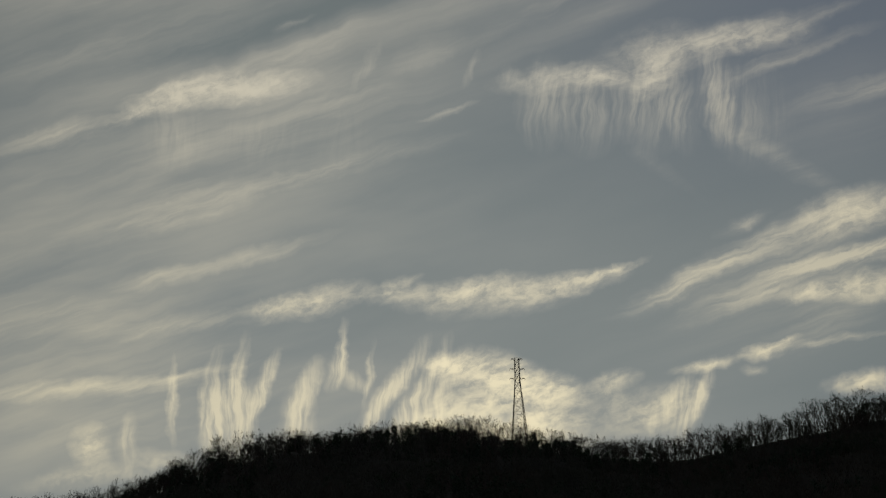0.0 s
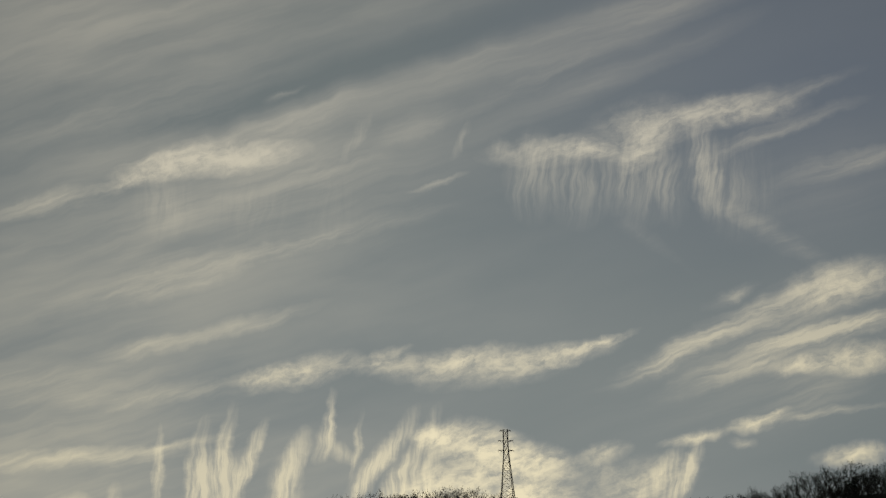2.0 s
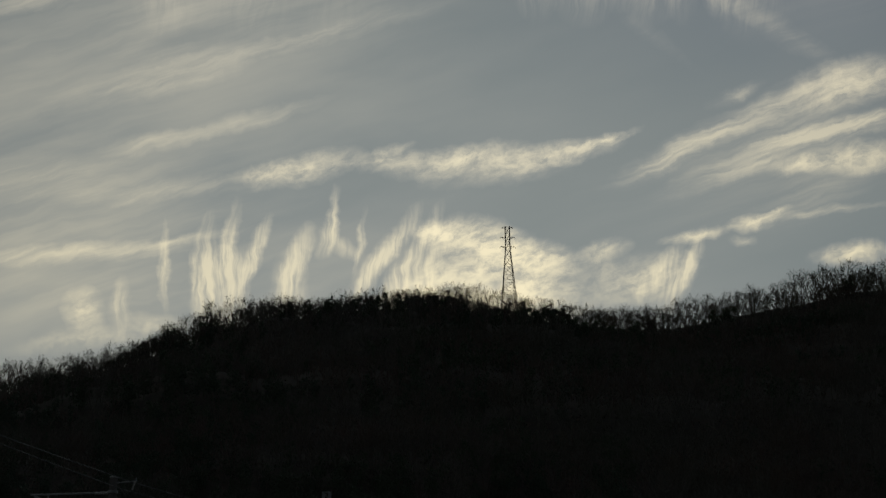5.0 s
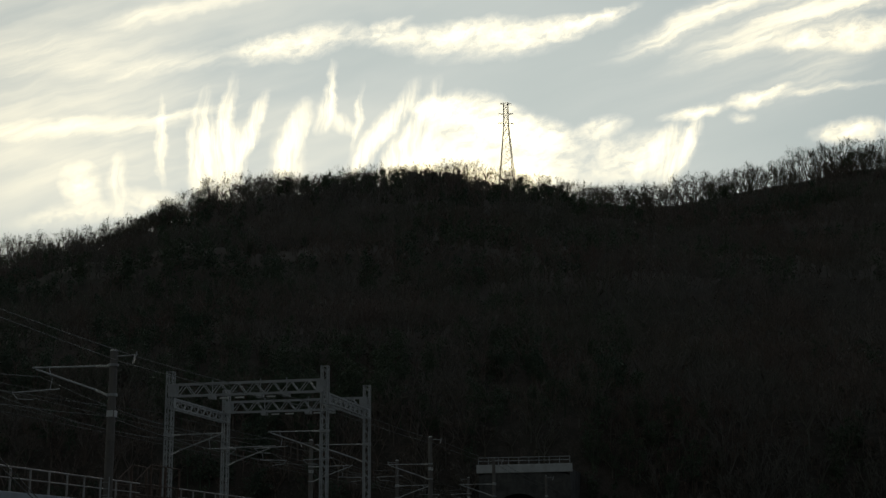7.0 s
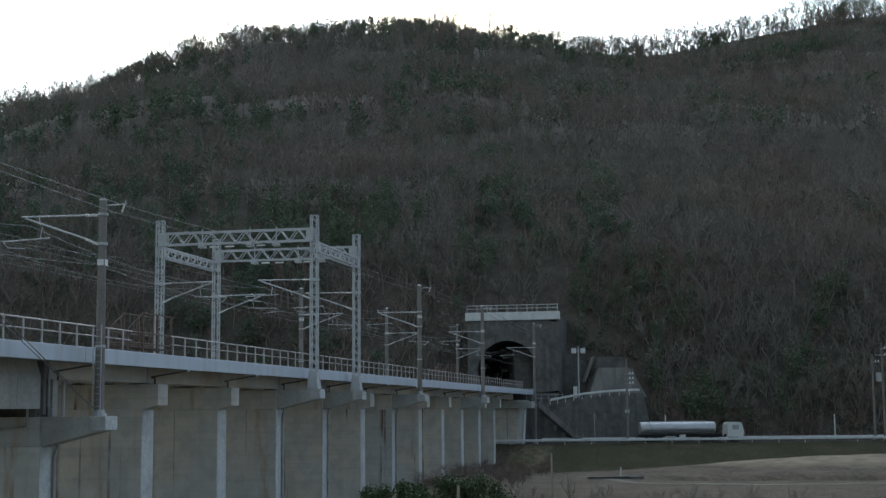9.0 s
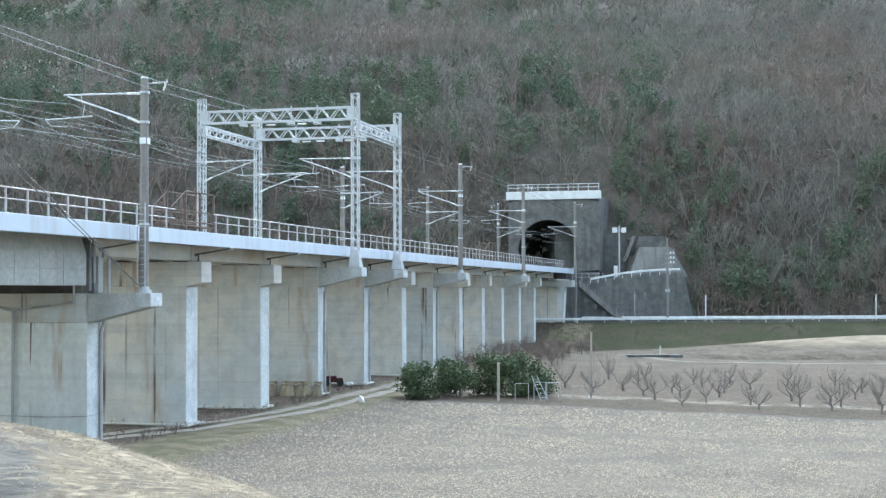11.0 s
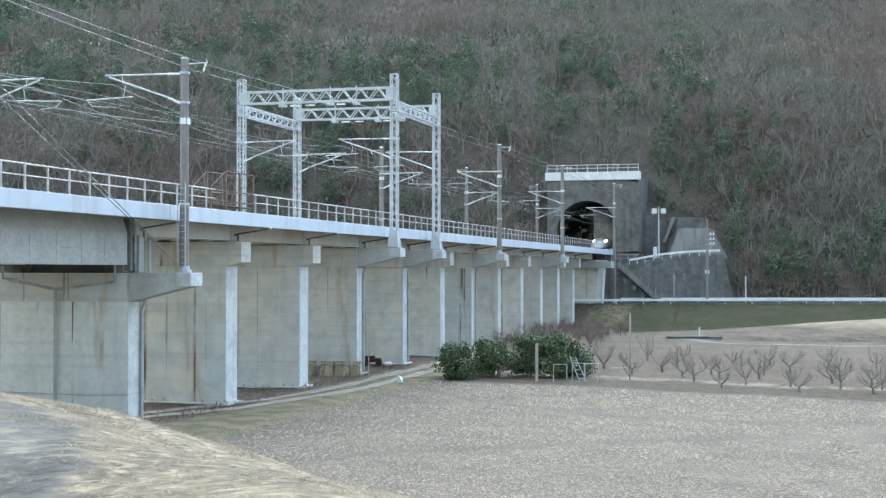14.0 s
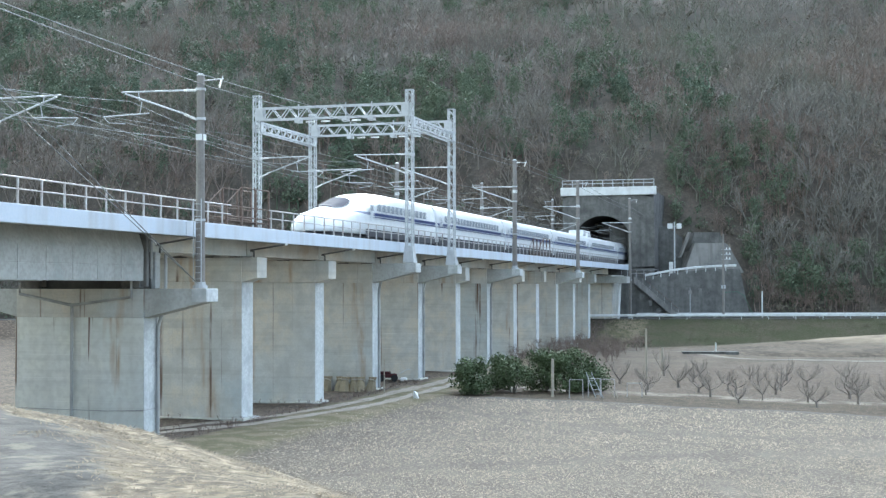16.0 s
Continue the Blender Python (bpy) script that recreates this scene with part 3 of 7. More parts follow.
for x0, x1 in zip(edges, edges[1:]):
    for y0, y1 in ((DECK_Y0, DECK_Y0 + 0.25), (DECK_Y1 - 0.25, DECK_Y1)):
        part("fascia_beam", Build().box(x0 + 0.012, y0, FASCIA_LOW, x1 - 0.012, y1, FASCIA_TOP, 0.02), M_FASCIA, viaduct, "pale blue-grey painted fascia beam")
for k in range(-1, 11):
    x0, x1 = pier_x(k), (pier_x(k + 1) if k < 10 else ABUT_X)
    for y in (32.2, 34.25, 36.3, 38.35):
        part("girder", Build().box(x0 + 0.05, y - 0.28, SOFFIT, x1 - 0.05, y + 0.28, FASCIA_LOW + 0.118, 0.03), M_CONC, viaduct)
for x0, x1 in ((30.0, pier_x(-1) - 0.1), (-5.0, 30.0), (-40.0, -5.0), (-75.0, -40.0)):
    for y in (32.5, 38.0):
        part("deep_girder", Build().extrude([(y - 0.55, 7.78), (y + 0.55, 7.78), (y + 0.55, 9.3), (y + 0.3, FASCIA_LOW + 0.118), (y - 0.3, FASCIA_LOW + 0.118), (y - 0.55, 9.3)], x0 + 0.3, x1 - 0.6),
             M_CONC_PALE, viaduct, "deep pale concrete girder")
        n = int((x1 - x0) / 2.2)
        for i in range(n):
            xa, xb = x0 + 0.34 + (x1 - x0 - 1.0) * i / n, x0 + 0.31 + (x1 - x0 - 1.0) * (i + 1) / n
            for za, zb in ((7.82, 8.5), (8.53, 9.26)):
                part("form_panel", Build().box(xa, y - 0.57, za, xb, y - 0.545, zb, 0.006), M_CONC_PALE, viaduct)
        # dark colour stands in for the shaded gap at the girder end
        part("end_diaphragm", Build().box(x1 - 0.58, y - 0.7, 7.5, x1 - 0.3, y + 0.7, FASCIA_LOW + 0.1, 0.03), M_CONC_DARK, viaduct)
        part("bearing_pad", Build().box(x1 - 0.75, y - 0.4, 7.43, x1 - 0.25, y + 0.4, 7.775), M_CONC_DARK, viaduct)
        part("service_pipe", Build().path([(x1 - 0.2, y - 0.75, 9.9), (x1 - 0.2, y - 0.75, 7.9)], 0.07, 7), M_PIPE, viaduct)
# scupper arms under the deck edge
for k in range(-1, 11):
    x = pier_x(k)
    for dx in (0.5,):
        b = Build().path([(x + dx, 32.0, 9.55), (x + dx, 29.75, 9.88)], 0.05, 6)
        b.path([(x + dx, 32.0, 9.55), (x + dx, 31.7, 9.5), (x + dx, 31.7, 9.15)], 0.06, 6)
        part("scupper_pipe", b, M_CONC_DARK, viaduct, "dark drain pipe under the deck edge")
        part("scupper_mouth", Build().rod((x + dx, 29.78, 9.88), (x + dx, 29.66, 9.89), 0.07, 8), M_WHITE, viaduct)

# track bed, slabs and rails
trackbed = solid("track_bed", Build().box(BRIDGE_X0, 31.0, FASCIA_TOP - 0.346, 1000, 39.5, FASCIA_TOP - 0.26), M_CONC_DARK, "grey concrete track bed on the viaduct", kind="structure")
for yc in (MID - 2.15, MID + 2.15):
    t = thing("railway_track", "steel rails on concrete slab track", "railway track", kind="structure", group="tracks")
    part("track_slab", Build().box(BRIDGE_X0, yc - 1.2, FASCIA_TOP - 0.256, 420, yc + 1.2, FASCIA_TOP - 0.16, 0.02), M_CONC, t)
    for s in (-0.755, 0.755):
        part("rail", Build().extrude([(yc + s - 0.06, RAIL_Z - 0.158), (yc + s + 0.06, RAIL_Z - 0.158), (yc + s + 0.035, RAIL_Z), (yc + s - 0.035, RAIL_Z)], BRIDGE_X0, 420), M_STEEL, t)


# ---- railings along both deck edges ----
def railing(y, x0, x1, gaps=()):
    r = thing("railing", "weathered steel railing along the viaduct edge", "railing", group="viaduct railings")
    post = Build().box(-0.035, -0.035, 0, 0.035, 0.035, 1.02).box(-0.07, -0.07, 0, 0.07, 0.07, 0.02).mesh("post", M_RAILING)
    n = int((x1 - x0) / 1.69)
    for i in range(n + 1):
        x = x0 + i * 1.69
        ob = new("post", post)
        ob.parent = r
        ob.location = (x, y, FASCIA_TOP + 0.002)
    for z, rad in ((FASCIA_TOP + 1.04, 0.035), (FASCIA_TOP + 0.58, 0.028)):
        part("rail_bar", Build().rod((x0 - 0.3, y, z), (x1 + 0.3, y, z), rad, 6), M_RAILING, r)
    return r


railing(DECK_Y0 + 0.12, 21.5, 66.2)
railing(DECK_Y0 + 0.12, 71.9, 203.5)
railing(DECK_Y1 - 0.12, 21.5, 203.5)


# ---- masts, gantry and wires ----
def lattice_column(z0, z1, w=0.46):
    b = Build()
    h = w / 2
    for sx in (-h, h):
        for sy in (-h, h):
            b.box(sx - 0.045, sy - 0.045, z0, sx + 0.045, sy + 0.045, z1)
    n = int((z1 - z0) / 0.55)
    dz = (z1 - z0) / n
    for i in range(n):
        a, c = z0 + i * dz, z0 + (i + 1) * dz
        s = 1 if i % 2 else -1
        for p, q in (((-h * s, -h, a), (h * s, -h, c)), ((-h * s, h, a), (h * s, h, c)), ((-h, -h * s, a), (-h, h * s, c)), ((h, -h * s, a), (h, h * s, c))):
            b.rod(p, q, 0.03, 4, cap=False)
    b.box(-h - 0.05, -h - 0.05, z1, h + 0.05, h + 0.05, z1 + 0.04)
    return b


def lattice_beam(length, h=0.95, w=0.5):
    """A beam along x from 0 to length, its lower chord at z = 0."""
    b = Build()
    for y in (-w / 2, w / 2):
        for z in (0.05, h - 0.05):
            b.box(0, y - 0.05, z - 0.06, length, y + 0.05, z + 0.06)
        b.box(0, y - 0.03, 0, 0.55, y + 0.03, h).box(length - 0.55, y - 0.03, 0, length, y + 0.03, h)
        n = max(4, int((length - 1.1) / 0.62) // 2 * 2)
        for i in range(n):
            x0, x1 = 0.55 + (length - 1.1) * i / n, 0.55 + (length - 1.1) * (i + 1) / n
            a, c = (0.05, h - 0.05) if i % 2 == 0 else (h - 0.05, 0.05)
            b.rod((x0, y, a), (x1, y, c), 0.042, 4, cap=False)
    n = int(length / 1.2)
    for i in range(n + 1):
        x = length * i / n
        for z in (0.05, h - 0.05):
            b.rod((x, -w / 2, z), (x, w / 2, z), 0.03, 4)
    return b


def insulator(a, b, r=0.075):
    bb = Build()
    a, b = Vector(a), Vector(b)
    n = 7
    for i in range(n):
        p, q = a.lerp(b, i / n), a.lerp(b, (i + 0.7) / n)
        bb.rod(p, q, r, 8, r * 0.6)
    return bb.rod(a, b, r * 0.45, 6)


def cantilever(owner, side, z, reach=3.75, x=0.0, pull=0.0):
    """The swinging arm that holds the wires over a track; side: +1 reaches to +y."""
    s = side
    part("arm_insulator", insulator((x, 0.25 * s, z), (x, 0.95 * s, z + 0.02)), M_INSUL, owner, "white ribbed insulator")
    part("arm_insulator", insulator((x, 0.25 * s, z - 1.4), (x, 0.9 * s, z - 1.12)), M_INSUL, owner, "white ribbed insulator")
    part("arm_tube", Build().rod((x, 0.9 * s, z + 0.02), (x, (reach + 0.5) * s, z + 0.06), 0.04, 6), M_STEEL, owner)
    part("stay_tube", Build().rod((x, 0.85 * s, z - 1.13), (x, (reach + 0.3) * s, z - 0.02), 0.045, 6), M_STEEL, owner)
    part("registration_tube", Build().rod((x, (reach - 1.0 + pull) * s, z - 1.02), (x, (reach + 1.5 + pull) * s, z - 1.12), 0.03, 6)
         .rod((x, (reach - 0.5 + pull) * s, z - 1.02), (x, (reach - 0.6) * s, z - 0.45), 0.025, 5)
         .path([(x, (reach + 1.5 + pull) * s, z - 1.12), (x, (reach + 1.2 + pull) * s, z - 1.42), (x, (reach + 0.3) * s, z - 1.5)], 0.022, 5), M_STEEL, owner)
    part("drop_bracket", Build().rod((x, (reach - 0.4) * s, z + 0.04), (x, (reach - 0.5) * s, z - 0.4), 0.025, 5), M_STEEL, owner)


def mast(x, y, z0, z1, side, arm_z, name_label):
    """A round tapered concrete mast with clamps, a number plate, a feeder arm and a cantilever."""
    m = thing("catenary_mast", name_label, "catenary mast", (x, y, z0), group="catenary masts")
    h = z1 - z0
    part("shaft", Build().rod((0, 0, 0), (0, 0, h), 0.235, 16, 0.185), M_POLE, m, smooth=False)
    part("cap", Build().rod((0, 0, h), (0, 0, h + 0.06), 0.19, 16).rod((0, 0, h + 0.06), (0, 0, h + 0.11), 0.19, 16, 0.08), M_WHITE, m, "pale mast cap")
    for z in (arm_z - z0 + 0.03, arm_z - z0 - 1.4, h * 0.32):
        part("clamp", Build().rod((0, 0, z - 0.06), (0, 0, z + 0.06), 0.255, 12), M_STEEL, m)
    part("plate", Build().box(-0.215, -0.18, h - 3.15, -0.2, 0.15, h - 2.85).box(-0.17, -0.225, h - 3.15, 0.17, -0.215, h - 2.85), M_WHITE, m, "small white plate")
    part("base_flange", Build().rod((0, 0, 0.0), (0, 0, 0.14), 0.36, 12).rod((0, 0, 0.14), (0, 0, 0.3), 0.27, 12), M_STEEL, m)
    part("feeder_arm", Build().rod((0, 0, h - 0.25), (0, -1.2 * side, h - 0.2), 0.035, 5).rod((0, -1.15 * side, h - 0.2), (0, -1.15 * side, h - 0.05), 0.03, 5), M_STEEL, m)
    part("feeder_insulator", insulator((0, -1.1 * side, h - 0.22), (0.05, -0.95 * side, h - 0.62), 0.06), M_INSUL, m)
    cantilever(m, side, arm_z - z0)
    return m


MAST_Z = {-1: (7.42, 17.7), 5: (9.16, 19.6), 8: (9.16, 20.1), 12: (2.6, 20.7)}
ARM_Z = 17.05
for k, (z0, z1) in MAST_Z.items():
    x = pier_x(k) if k < 12 else 209.0
    a = ARM_Z if k > 0 else 17.0
    near_mast = mast(x, NEAR, z0, z1, 1, a, "round grey concrete catenary mast on a pier bracket")
    if k == -1:
        for i in (0, 1):
            part("guy_wire", Build().rod((-0.3, 0.0, 0.25), (-25.0 - 2.6 * i, 0.1, 11.2 + 0.3 * i), 0.022, 5), M_WIRE, near_mast)
        lad = Build()
        for s in (-0.2, 0.2):
            lad.box(-0.34, s - 0.02, 0.3, -0.3, s + 0.02, 4.3)
        for i in range(13):
            lad.rod((-0.32, -0.2, 0.45 + 0.3 * i), (-0.32, 0.2, 0.45 + 0.3 * i), 0.015, 4)
        part("ladder", lad, M_STEEL, near_mast, "narrow steel ladder")
    mast(x, FAR, z0, z1, -1, a, "round grey concrete catenary mast on the far deck edge")

gantry = thing("catenary_gantry", "galvanised lattice steel gantry spanning both tracks", "gantry", (pier_x(2), NEAR, SOFFIT - 0.05))
GZ = SOFFIT - 0.05
for dx in (0, SPAN):
    for dy in (0, FAR - NEAR):
        ob = part("lattice_column", lattice_column(1.1, 21.7 - GZ), M_STEEL, gantry)
        ob.location = (dx, dy, 0)
        ft = part("column_foot", Build().add([(-.42, -.42, 0.06), (.42, -.42, 0.06), (.42, .42, 0.06), (-.42, .42, 0.06), (-.29, -.29, 1.25), (.29, -.29, 1.25), (.29, .29, 1.25), (-.29, .29, 1.25)],
             [(3, 2, 1, 0), (4, 5, 6, 7), (0, 1, 5, 4), (1, 2, 6, 5), (2, 3, 7, 6), (3, 0, 4, 7)]), M_STEEL, gantry, "flared plate column foot")
        ft.location = (dx, dy, 0)
for dx in (0, SPAN):
    ob = part("cross_beam", lattice_beam(FAR - NEAR), M_STEEL, gantry)
    ob.matrix_basis = pose(dx, 0, 19.85 - GZ, 0, 0, 90)
    for y in (2.9, 4.9, 8.6):
        part("hanger", Build().rod((dx, y, 19.85 - GZ - 0.02), (dx, y, 19.85 - GZ + 1.15), 0.05, 5).box(dx - 0.3, y - 0.22, 19.6 - GZ, dx + 0.3, y + 0.22, 19.84 - GZ), M_STEEL, gantry)
    for y in (4.2, 6.6, 7.8):
        part("beam_insulator", insulator((dx + 0.3, y - 0.35, 19.7 - GZ), (dx + 0.3, y + 0.35, 19.7 - GZ), 0.075), M_INSUL, gantry)
for dy in (0, FAR - NEAR):
    ob = part("side_beam", lattice_beam(SPAN, 0.75), M_STEEL, gantry)
    ob.matrix_basis = pose(0, dy, 19.05 - GZ)
for dx in (0, SPAN):
    for dy, s in ((0, 1), (FAR - NEAR, -1)):
        part("arm_bracket", Build().box(dx - 0.3, dy - 0.3, ARM_Z - GZ - 0.1, dx + 0.3, dy + 0.3, ARM_Z - GZ + 0.1), M_STEEL, gantry)
        arm = new("cantilever", Build().rod((0, 0.25 * s, 0.02), (0, 0.3 * s, 0.02), 0.1, 8).mesh("cantilever", M_STEEL))
        arm.parent = gantry
        arm.location = (dx, dy, ARM_Z - GZ)
        cantilever(arm, s, 0.0)


def wire(x_pts, y_fn, z_fn, r, label, name="overhead_wire"):
    """A wire hung between supports, with a sag in each bay."""
    b = Build()
    pts = []
    for a, c in zip(x_pts, x_pts[1:]):
        for i in range(8):
            t = i / 8
            x = a + (c - a) * t
            pts.append((x, y_fn(a) * (1 - t) + y_fn(c) * t, z_fn(a, c, t)))
    pts.append((x_pts[-1], y_fn(x_pts[-1]), z_fn(x_pts[-2], x_pts[-1], 1.0)))
    b.path(pts, r, 4)
    return solid(name, b, M_WIRE, label, "wire", "overhead wires")


SUPPORTS = [-40.0, 15.0, pier_x(-1), pier_x(2), pier_x(3), pier_x(5), pier_x(8), 205.0, 260.0]
TOPS = {-40.0: 18.5, 15.0: 18.5, pier_x(-1): 17.45, pier_x(2): 18.8, pier_x(3): 18.9, pier_x(5): 19.3, pier_x(8): 19.6, 205.0: 19.0, 260.0: 18.3}
for yc in (MID - 2.15, MID + 2.15):
    wire(SUPPORTS, lambda x, y=yc: y, lambda a, c, t: 16.6 - 1.3 * 4 * t * (1 - t) * min(1, (c - a) / 50), 0.02, "sagging catenary messenger wire over the track")
    wire(SUPPORTS, lambda x, y=yc: y, lambda a, c, t: 15.5, 0.015, "taut contact wire over the track")
    wire(SUPPORTS, lambda x, y=yc: y, lambda a, c, t: 15.95 - 0.35 * 4 * t * (1 - t) * min(1, (c - a) / 50), 0.013, "thin auxiliary wire above the contact wire")
for yy in (NEAR - 1.0, FAR + 1.0):
    wire(SUPPORTS, lambda x, y=yy: y, lambda a, c, t: TOPS[a] * (1 - t) + TOPS[c] * t - 0.3 * 4 * t * (1 - t) * min(1, (c - a) / 50), 0.02, "feeder cable beside the masts")
wire(SUPPORTS, lambda x: NEAR - 0.45, lambda a, c, t: (TOPS[a] + (0.3 if a < 40 else -0.3)) * (1 - t) + (TOPS[c] + (0.3 if c < 40 else -0.3)) * t - 0.25 * 4 * t * (1 - t) * min(1, (c - a) / 50), 0.02, "second feeder cable above the masts")
wire(SUPPORTS, lambda x: NEAR + 0.25, lambda a, c, t: 14.6 - 0.8 * 4 * t * (1 - t) * min(1, (c - a) / 50), 0.02, "return wire on the mast line")

# ---- ground, road and hill ----
AXIS = radians(15.75)


def site(u, r, z=0.0):
    """A place from metres ahead (u) and to the right (r) in the valley's own frame."""
    return Vector((u * math.cos(AXIS) + r * math.sin(AXIS), u * math.sin(AXIS) - r * math.cos(AXIS), z))


SITE = Matrix.Rotation(AXIS, 4, 'Z')          # local x = u, local y = -r


def smooth_step(a, b, x):
    t = np.clip((x - a) / (b - a), 0, 1)
    return t * t * (3 - 2 * t)


def fbm(u, r, scale, seed=0):
    """Smooth value noise on arrays, three octaves."""
    out = np.zeros_like(u, dtype=float)
    rng = np.random.RandomState(seed)
    for o in range(3):
        for _ in range(3):
            a = rng.uniform(0, 2 * math.pi)
            k = 2 * math.pi / (scale / 2 ** o) * rng.uniform(0.7, 1.3)
            out += np.sin((u * math.cos(a) + r * math.sin(a)) * k + rng.uniform(0, 6.28)) / (3 * 2 ** o)
    return out


EDGE_U = (-40, 0, 8, 10.8, 13.3, 15.1, 19, 26, 40, 80, 200)
EDGE_R = (30, 6.2, 1.1, -0.74, -2.34, -3.47, -5.74, -12.47, -26, -66, -190)


def levee_edge(u):
    return np.interp(u, EDGE_U, EDGE_R)


def ground_z(u, r):
    d = (r - levee_edge(u)) * 0.8
    top = 6.08 + 0.05 * fbm(u, r, 3.0, 1) + 0.012 * fbm(u, r, 0.9, 5) - 0.35 * smooth_step(-2.2, 0.4, d) + 0.18 * smooth_step(-3.2, -1.2, d) * (1 - smooth_step(-1.0, 0.3, d))
    slope = 1 - smooth_step(-0.3, 12.5, d)
    left = smooth_step(-24, -9, d)
    z = top * slope * left + 0.06 * fbm(u, r, 9, 2)
    # dike beyond the orchard
    ridge_u = 161 + 3 * np.sin(r / 40)
    z += 2.0 * smooth_step(20, 64, r) * np.exp(-((u - ridge_u) / 11.0) ** 2) + 0.25 * np.exp(-((u - 150) / 6.0) ** 2) * smooth_step(12, 26, r)
    z -= 0.8 * np.exp(-((u - 146 + 0.08 * (r - 40)) / 1.3) ** 2) * smooth_step(30, 40, r)
    # road embankment
    z += 2.6 * smooth_step(195 - 14 * smooth_step(5, 20, r), 203.2, u) - 0.55 * smooth_step(164, 180, u) * (1 - smooth_step(181, 203.2, u)) * smooth_step(5, 20, r)
    return z


def grid(us, rs, fn):
    U, R = np.meshgrid(us, rs, indexing="ij")
    Z = fn(U, R)
    c, s = math.cos(AXIS), math.sin(AXIS)
    v = np.stack([U * c + R * s, U * s - R * c, Z], -1).reshape(-1, 3)
    n = len(rs)
    i = np.arange(len(us) - 1)[:, None] * n + np.arange(n - 1)[None, :]
    f = np.stack([i, i + 1, i + n + 1, i + n], -1).reshape(-1, 4)[:, ::-1]
    return v, f


us = np.unique(np.concatenate([np.arange(-400, -40, 20), np.arange(-40, 4, 2.0), np.arange(4, 26, 0.2), np.arange(26, 130, 1.2), np.arange(130, 226, 1.0)]))
rs = np.unique(np.concatenate([np.arange(-900, -60, 30), np.arange(-60, -14, 1.5), np.arange(-14, 8, 0.22), np.arange(8, 120, 1.7), np.arange(120, 900, 30)]))
gv, gf = grid(us, rs, ground_z)


def ground_material():
    m = bpy.data.materials.new("field_ground")
    m.use_nodes = True
    nt = m.node_tree
    b = nt.nodes["Principled BSDF"]
    b.inputs["Roughness"].default_value = 0.95
    b.inputs["Specular IOR Level"].default_value = 0.1
    geo = nt.nodes.new("ShaderNodeNewGeometry")
    mp = nt.nodes.new("ShaderNodeMapping")
    mp.inputs["Rotation"].default_value = (0, 0, -AXIS)
    nt.links.new(geo.outputs["Position"], mp.inputs[0])
    sep = nt.nodes.new("ShaderNodeSeparateXYZ")
    nt.links.new(mp.outputs[0], sep.inputs[0])     # x = u, y = -r
    L = nt.links.new

    def val(op, a, b2=None, c2=None):
        n = nt.nodes.new("ShaderNodeMath")
        n.operation = op
        for k, v in enumerate((a, b2, c2)):
            if v is None:
                continue
            if isinstance(v, (int, float)):
                n.inputs[k].default_value = v
            else:
                L(v, n.inputs[k])
        return n.outputs[0]

    def ramp(src, lo, hi):
        n = nt.nodes.new("ShaderNodeMapRange")
        n.inputs[1].default_value, n.inputs[2].default_value = lo, hi
        L(src, n.inputs[0])
        return n.outputs[0]

    def nz(scale, detail=5, stretch=None):
        n = nt.nodes.new("ShaderNodeTexNoise")
        n.inputs["Scale"].default_value = scale
        n.inputs["Detail"].default_value = detail
        src = mp.outputs[0]
        if stretch:
            q = nt.nodes.new("ShaderNodeMapping")
            q.inputs["Scale"].default_value = stretch
            L(src, q.inputs[0])
            src = q.outputs[0]
        L(src, n.inputs["Vector"])
        return n.outputs[0]

    def mix(a, c, fac):
        n = nt.nodes.new("ShaderNodeMix")
        n.data_type = 'RGBA'
        for sock, v in ((n.inputs[0], fac), (n.inputs[6], a), (n.inputs[7], c)):
            if isinstance(v, tuple):
                sock.default_value = (*v, 1)
            elif isinstance(v, (int, float)):
                sock.default_value = v
            else:
                L(v, sock)
        return n.outputs[2]

    u, y = sep.outputs[0], sep.outputs[1]
    wob = val('MULTIPLY_ADD', nz(0.25), 3.0, -1.5)
    uw = val('ADD', u, wob)
    # stubble field soil
    field = mix((0.14, 0.116, 0.0921), (0.104, 0.086, 0.0686), ramp(nz(0.35), 0.42, 0.6))
    field = mix(field, (0.311, 0.265, 0.211), val('MULTIPLY', ramp(nz(6, 3), 0.5, 0.64), 0.8))
    field = mix(field, (0.083, 0.069, 0.0559), val('MULTIPLY', ramp(nz(15.0, 2), 0.5, 0.68), 0.8))
    field = mix(field, (0.166, 0.145, 0.118), val('MULTIPLY', ramp(nz(0.8, 4, (0.25, 1.0, 1.0)), 0.58, 0.7), 0.6))
    # dry turf with green patches
    turf = mix((0.228, 0.18, 0.125), (0.119, 0.096, 0.0715), ramp(nz(1.1, 6), 0.42, 0.6))
    turf = mix(turf, (0.172, 0.15, 0.0833), val('MULTIPLY', ramp(nz(0.45), 0.55, 0.75), 0.4))
    turf = mix(turf, (0.311, 0.25, 0.176), ramp(nz(6, 6), 0.5, 0.62))
    turf = mix(turf, (0.083, 0.07, 0.0539), val('MULTIPLY', ramp(nz(12, 5, (1.0, 0.45, 1.0)), 0.53, 0.62), 0.75))
    turf = mix(turf, (0.104, 0.084, 0.0627), val('MULTIPLY', ramp(nz(2.7, 6), 0.5, 0.6), 0.55))
    weeds = mix((0.124, 0.0971, 0.0766), (0.0812, 0.0671, 0.0541), ramp(nz(0.35), 0.43, 0.58))
    weeds = mix(weeds, (0.191, 0.149, 0.112), ramp(nz(2.5, 6), 0.5, 0.6))
    weeds = mix(weeds, (0.0668, 0.0534, 0.0415), val('MULTIPLY', ramp(nz(4.5, 5), 0.52, 0.6), 0.75))
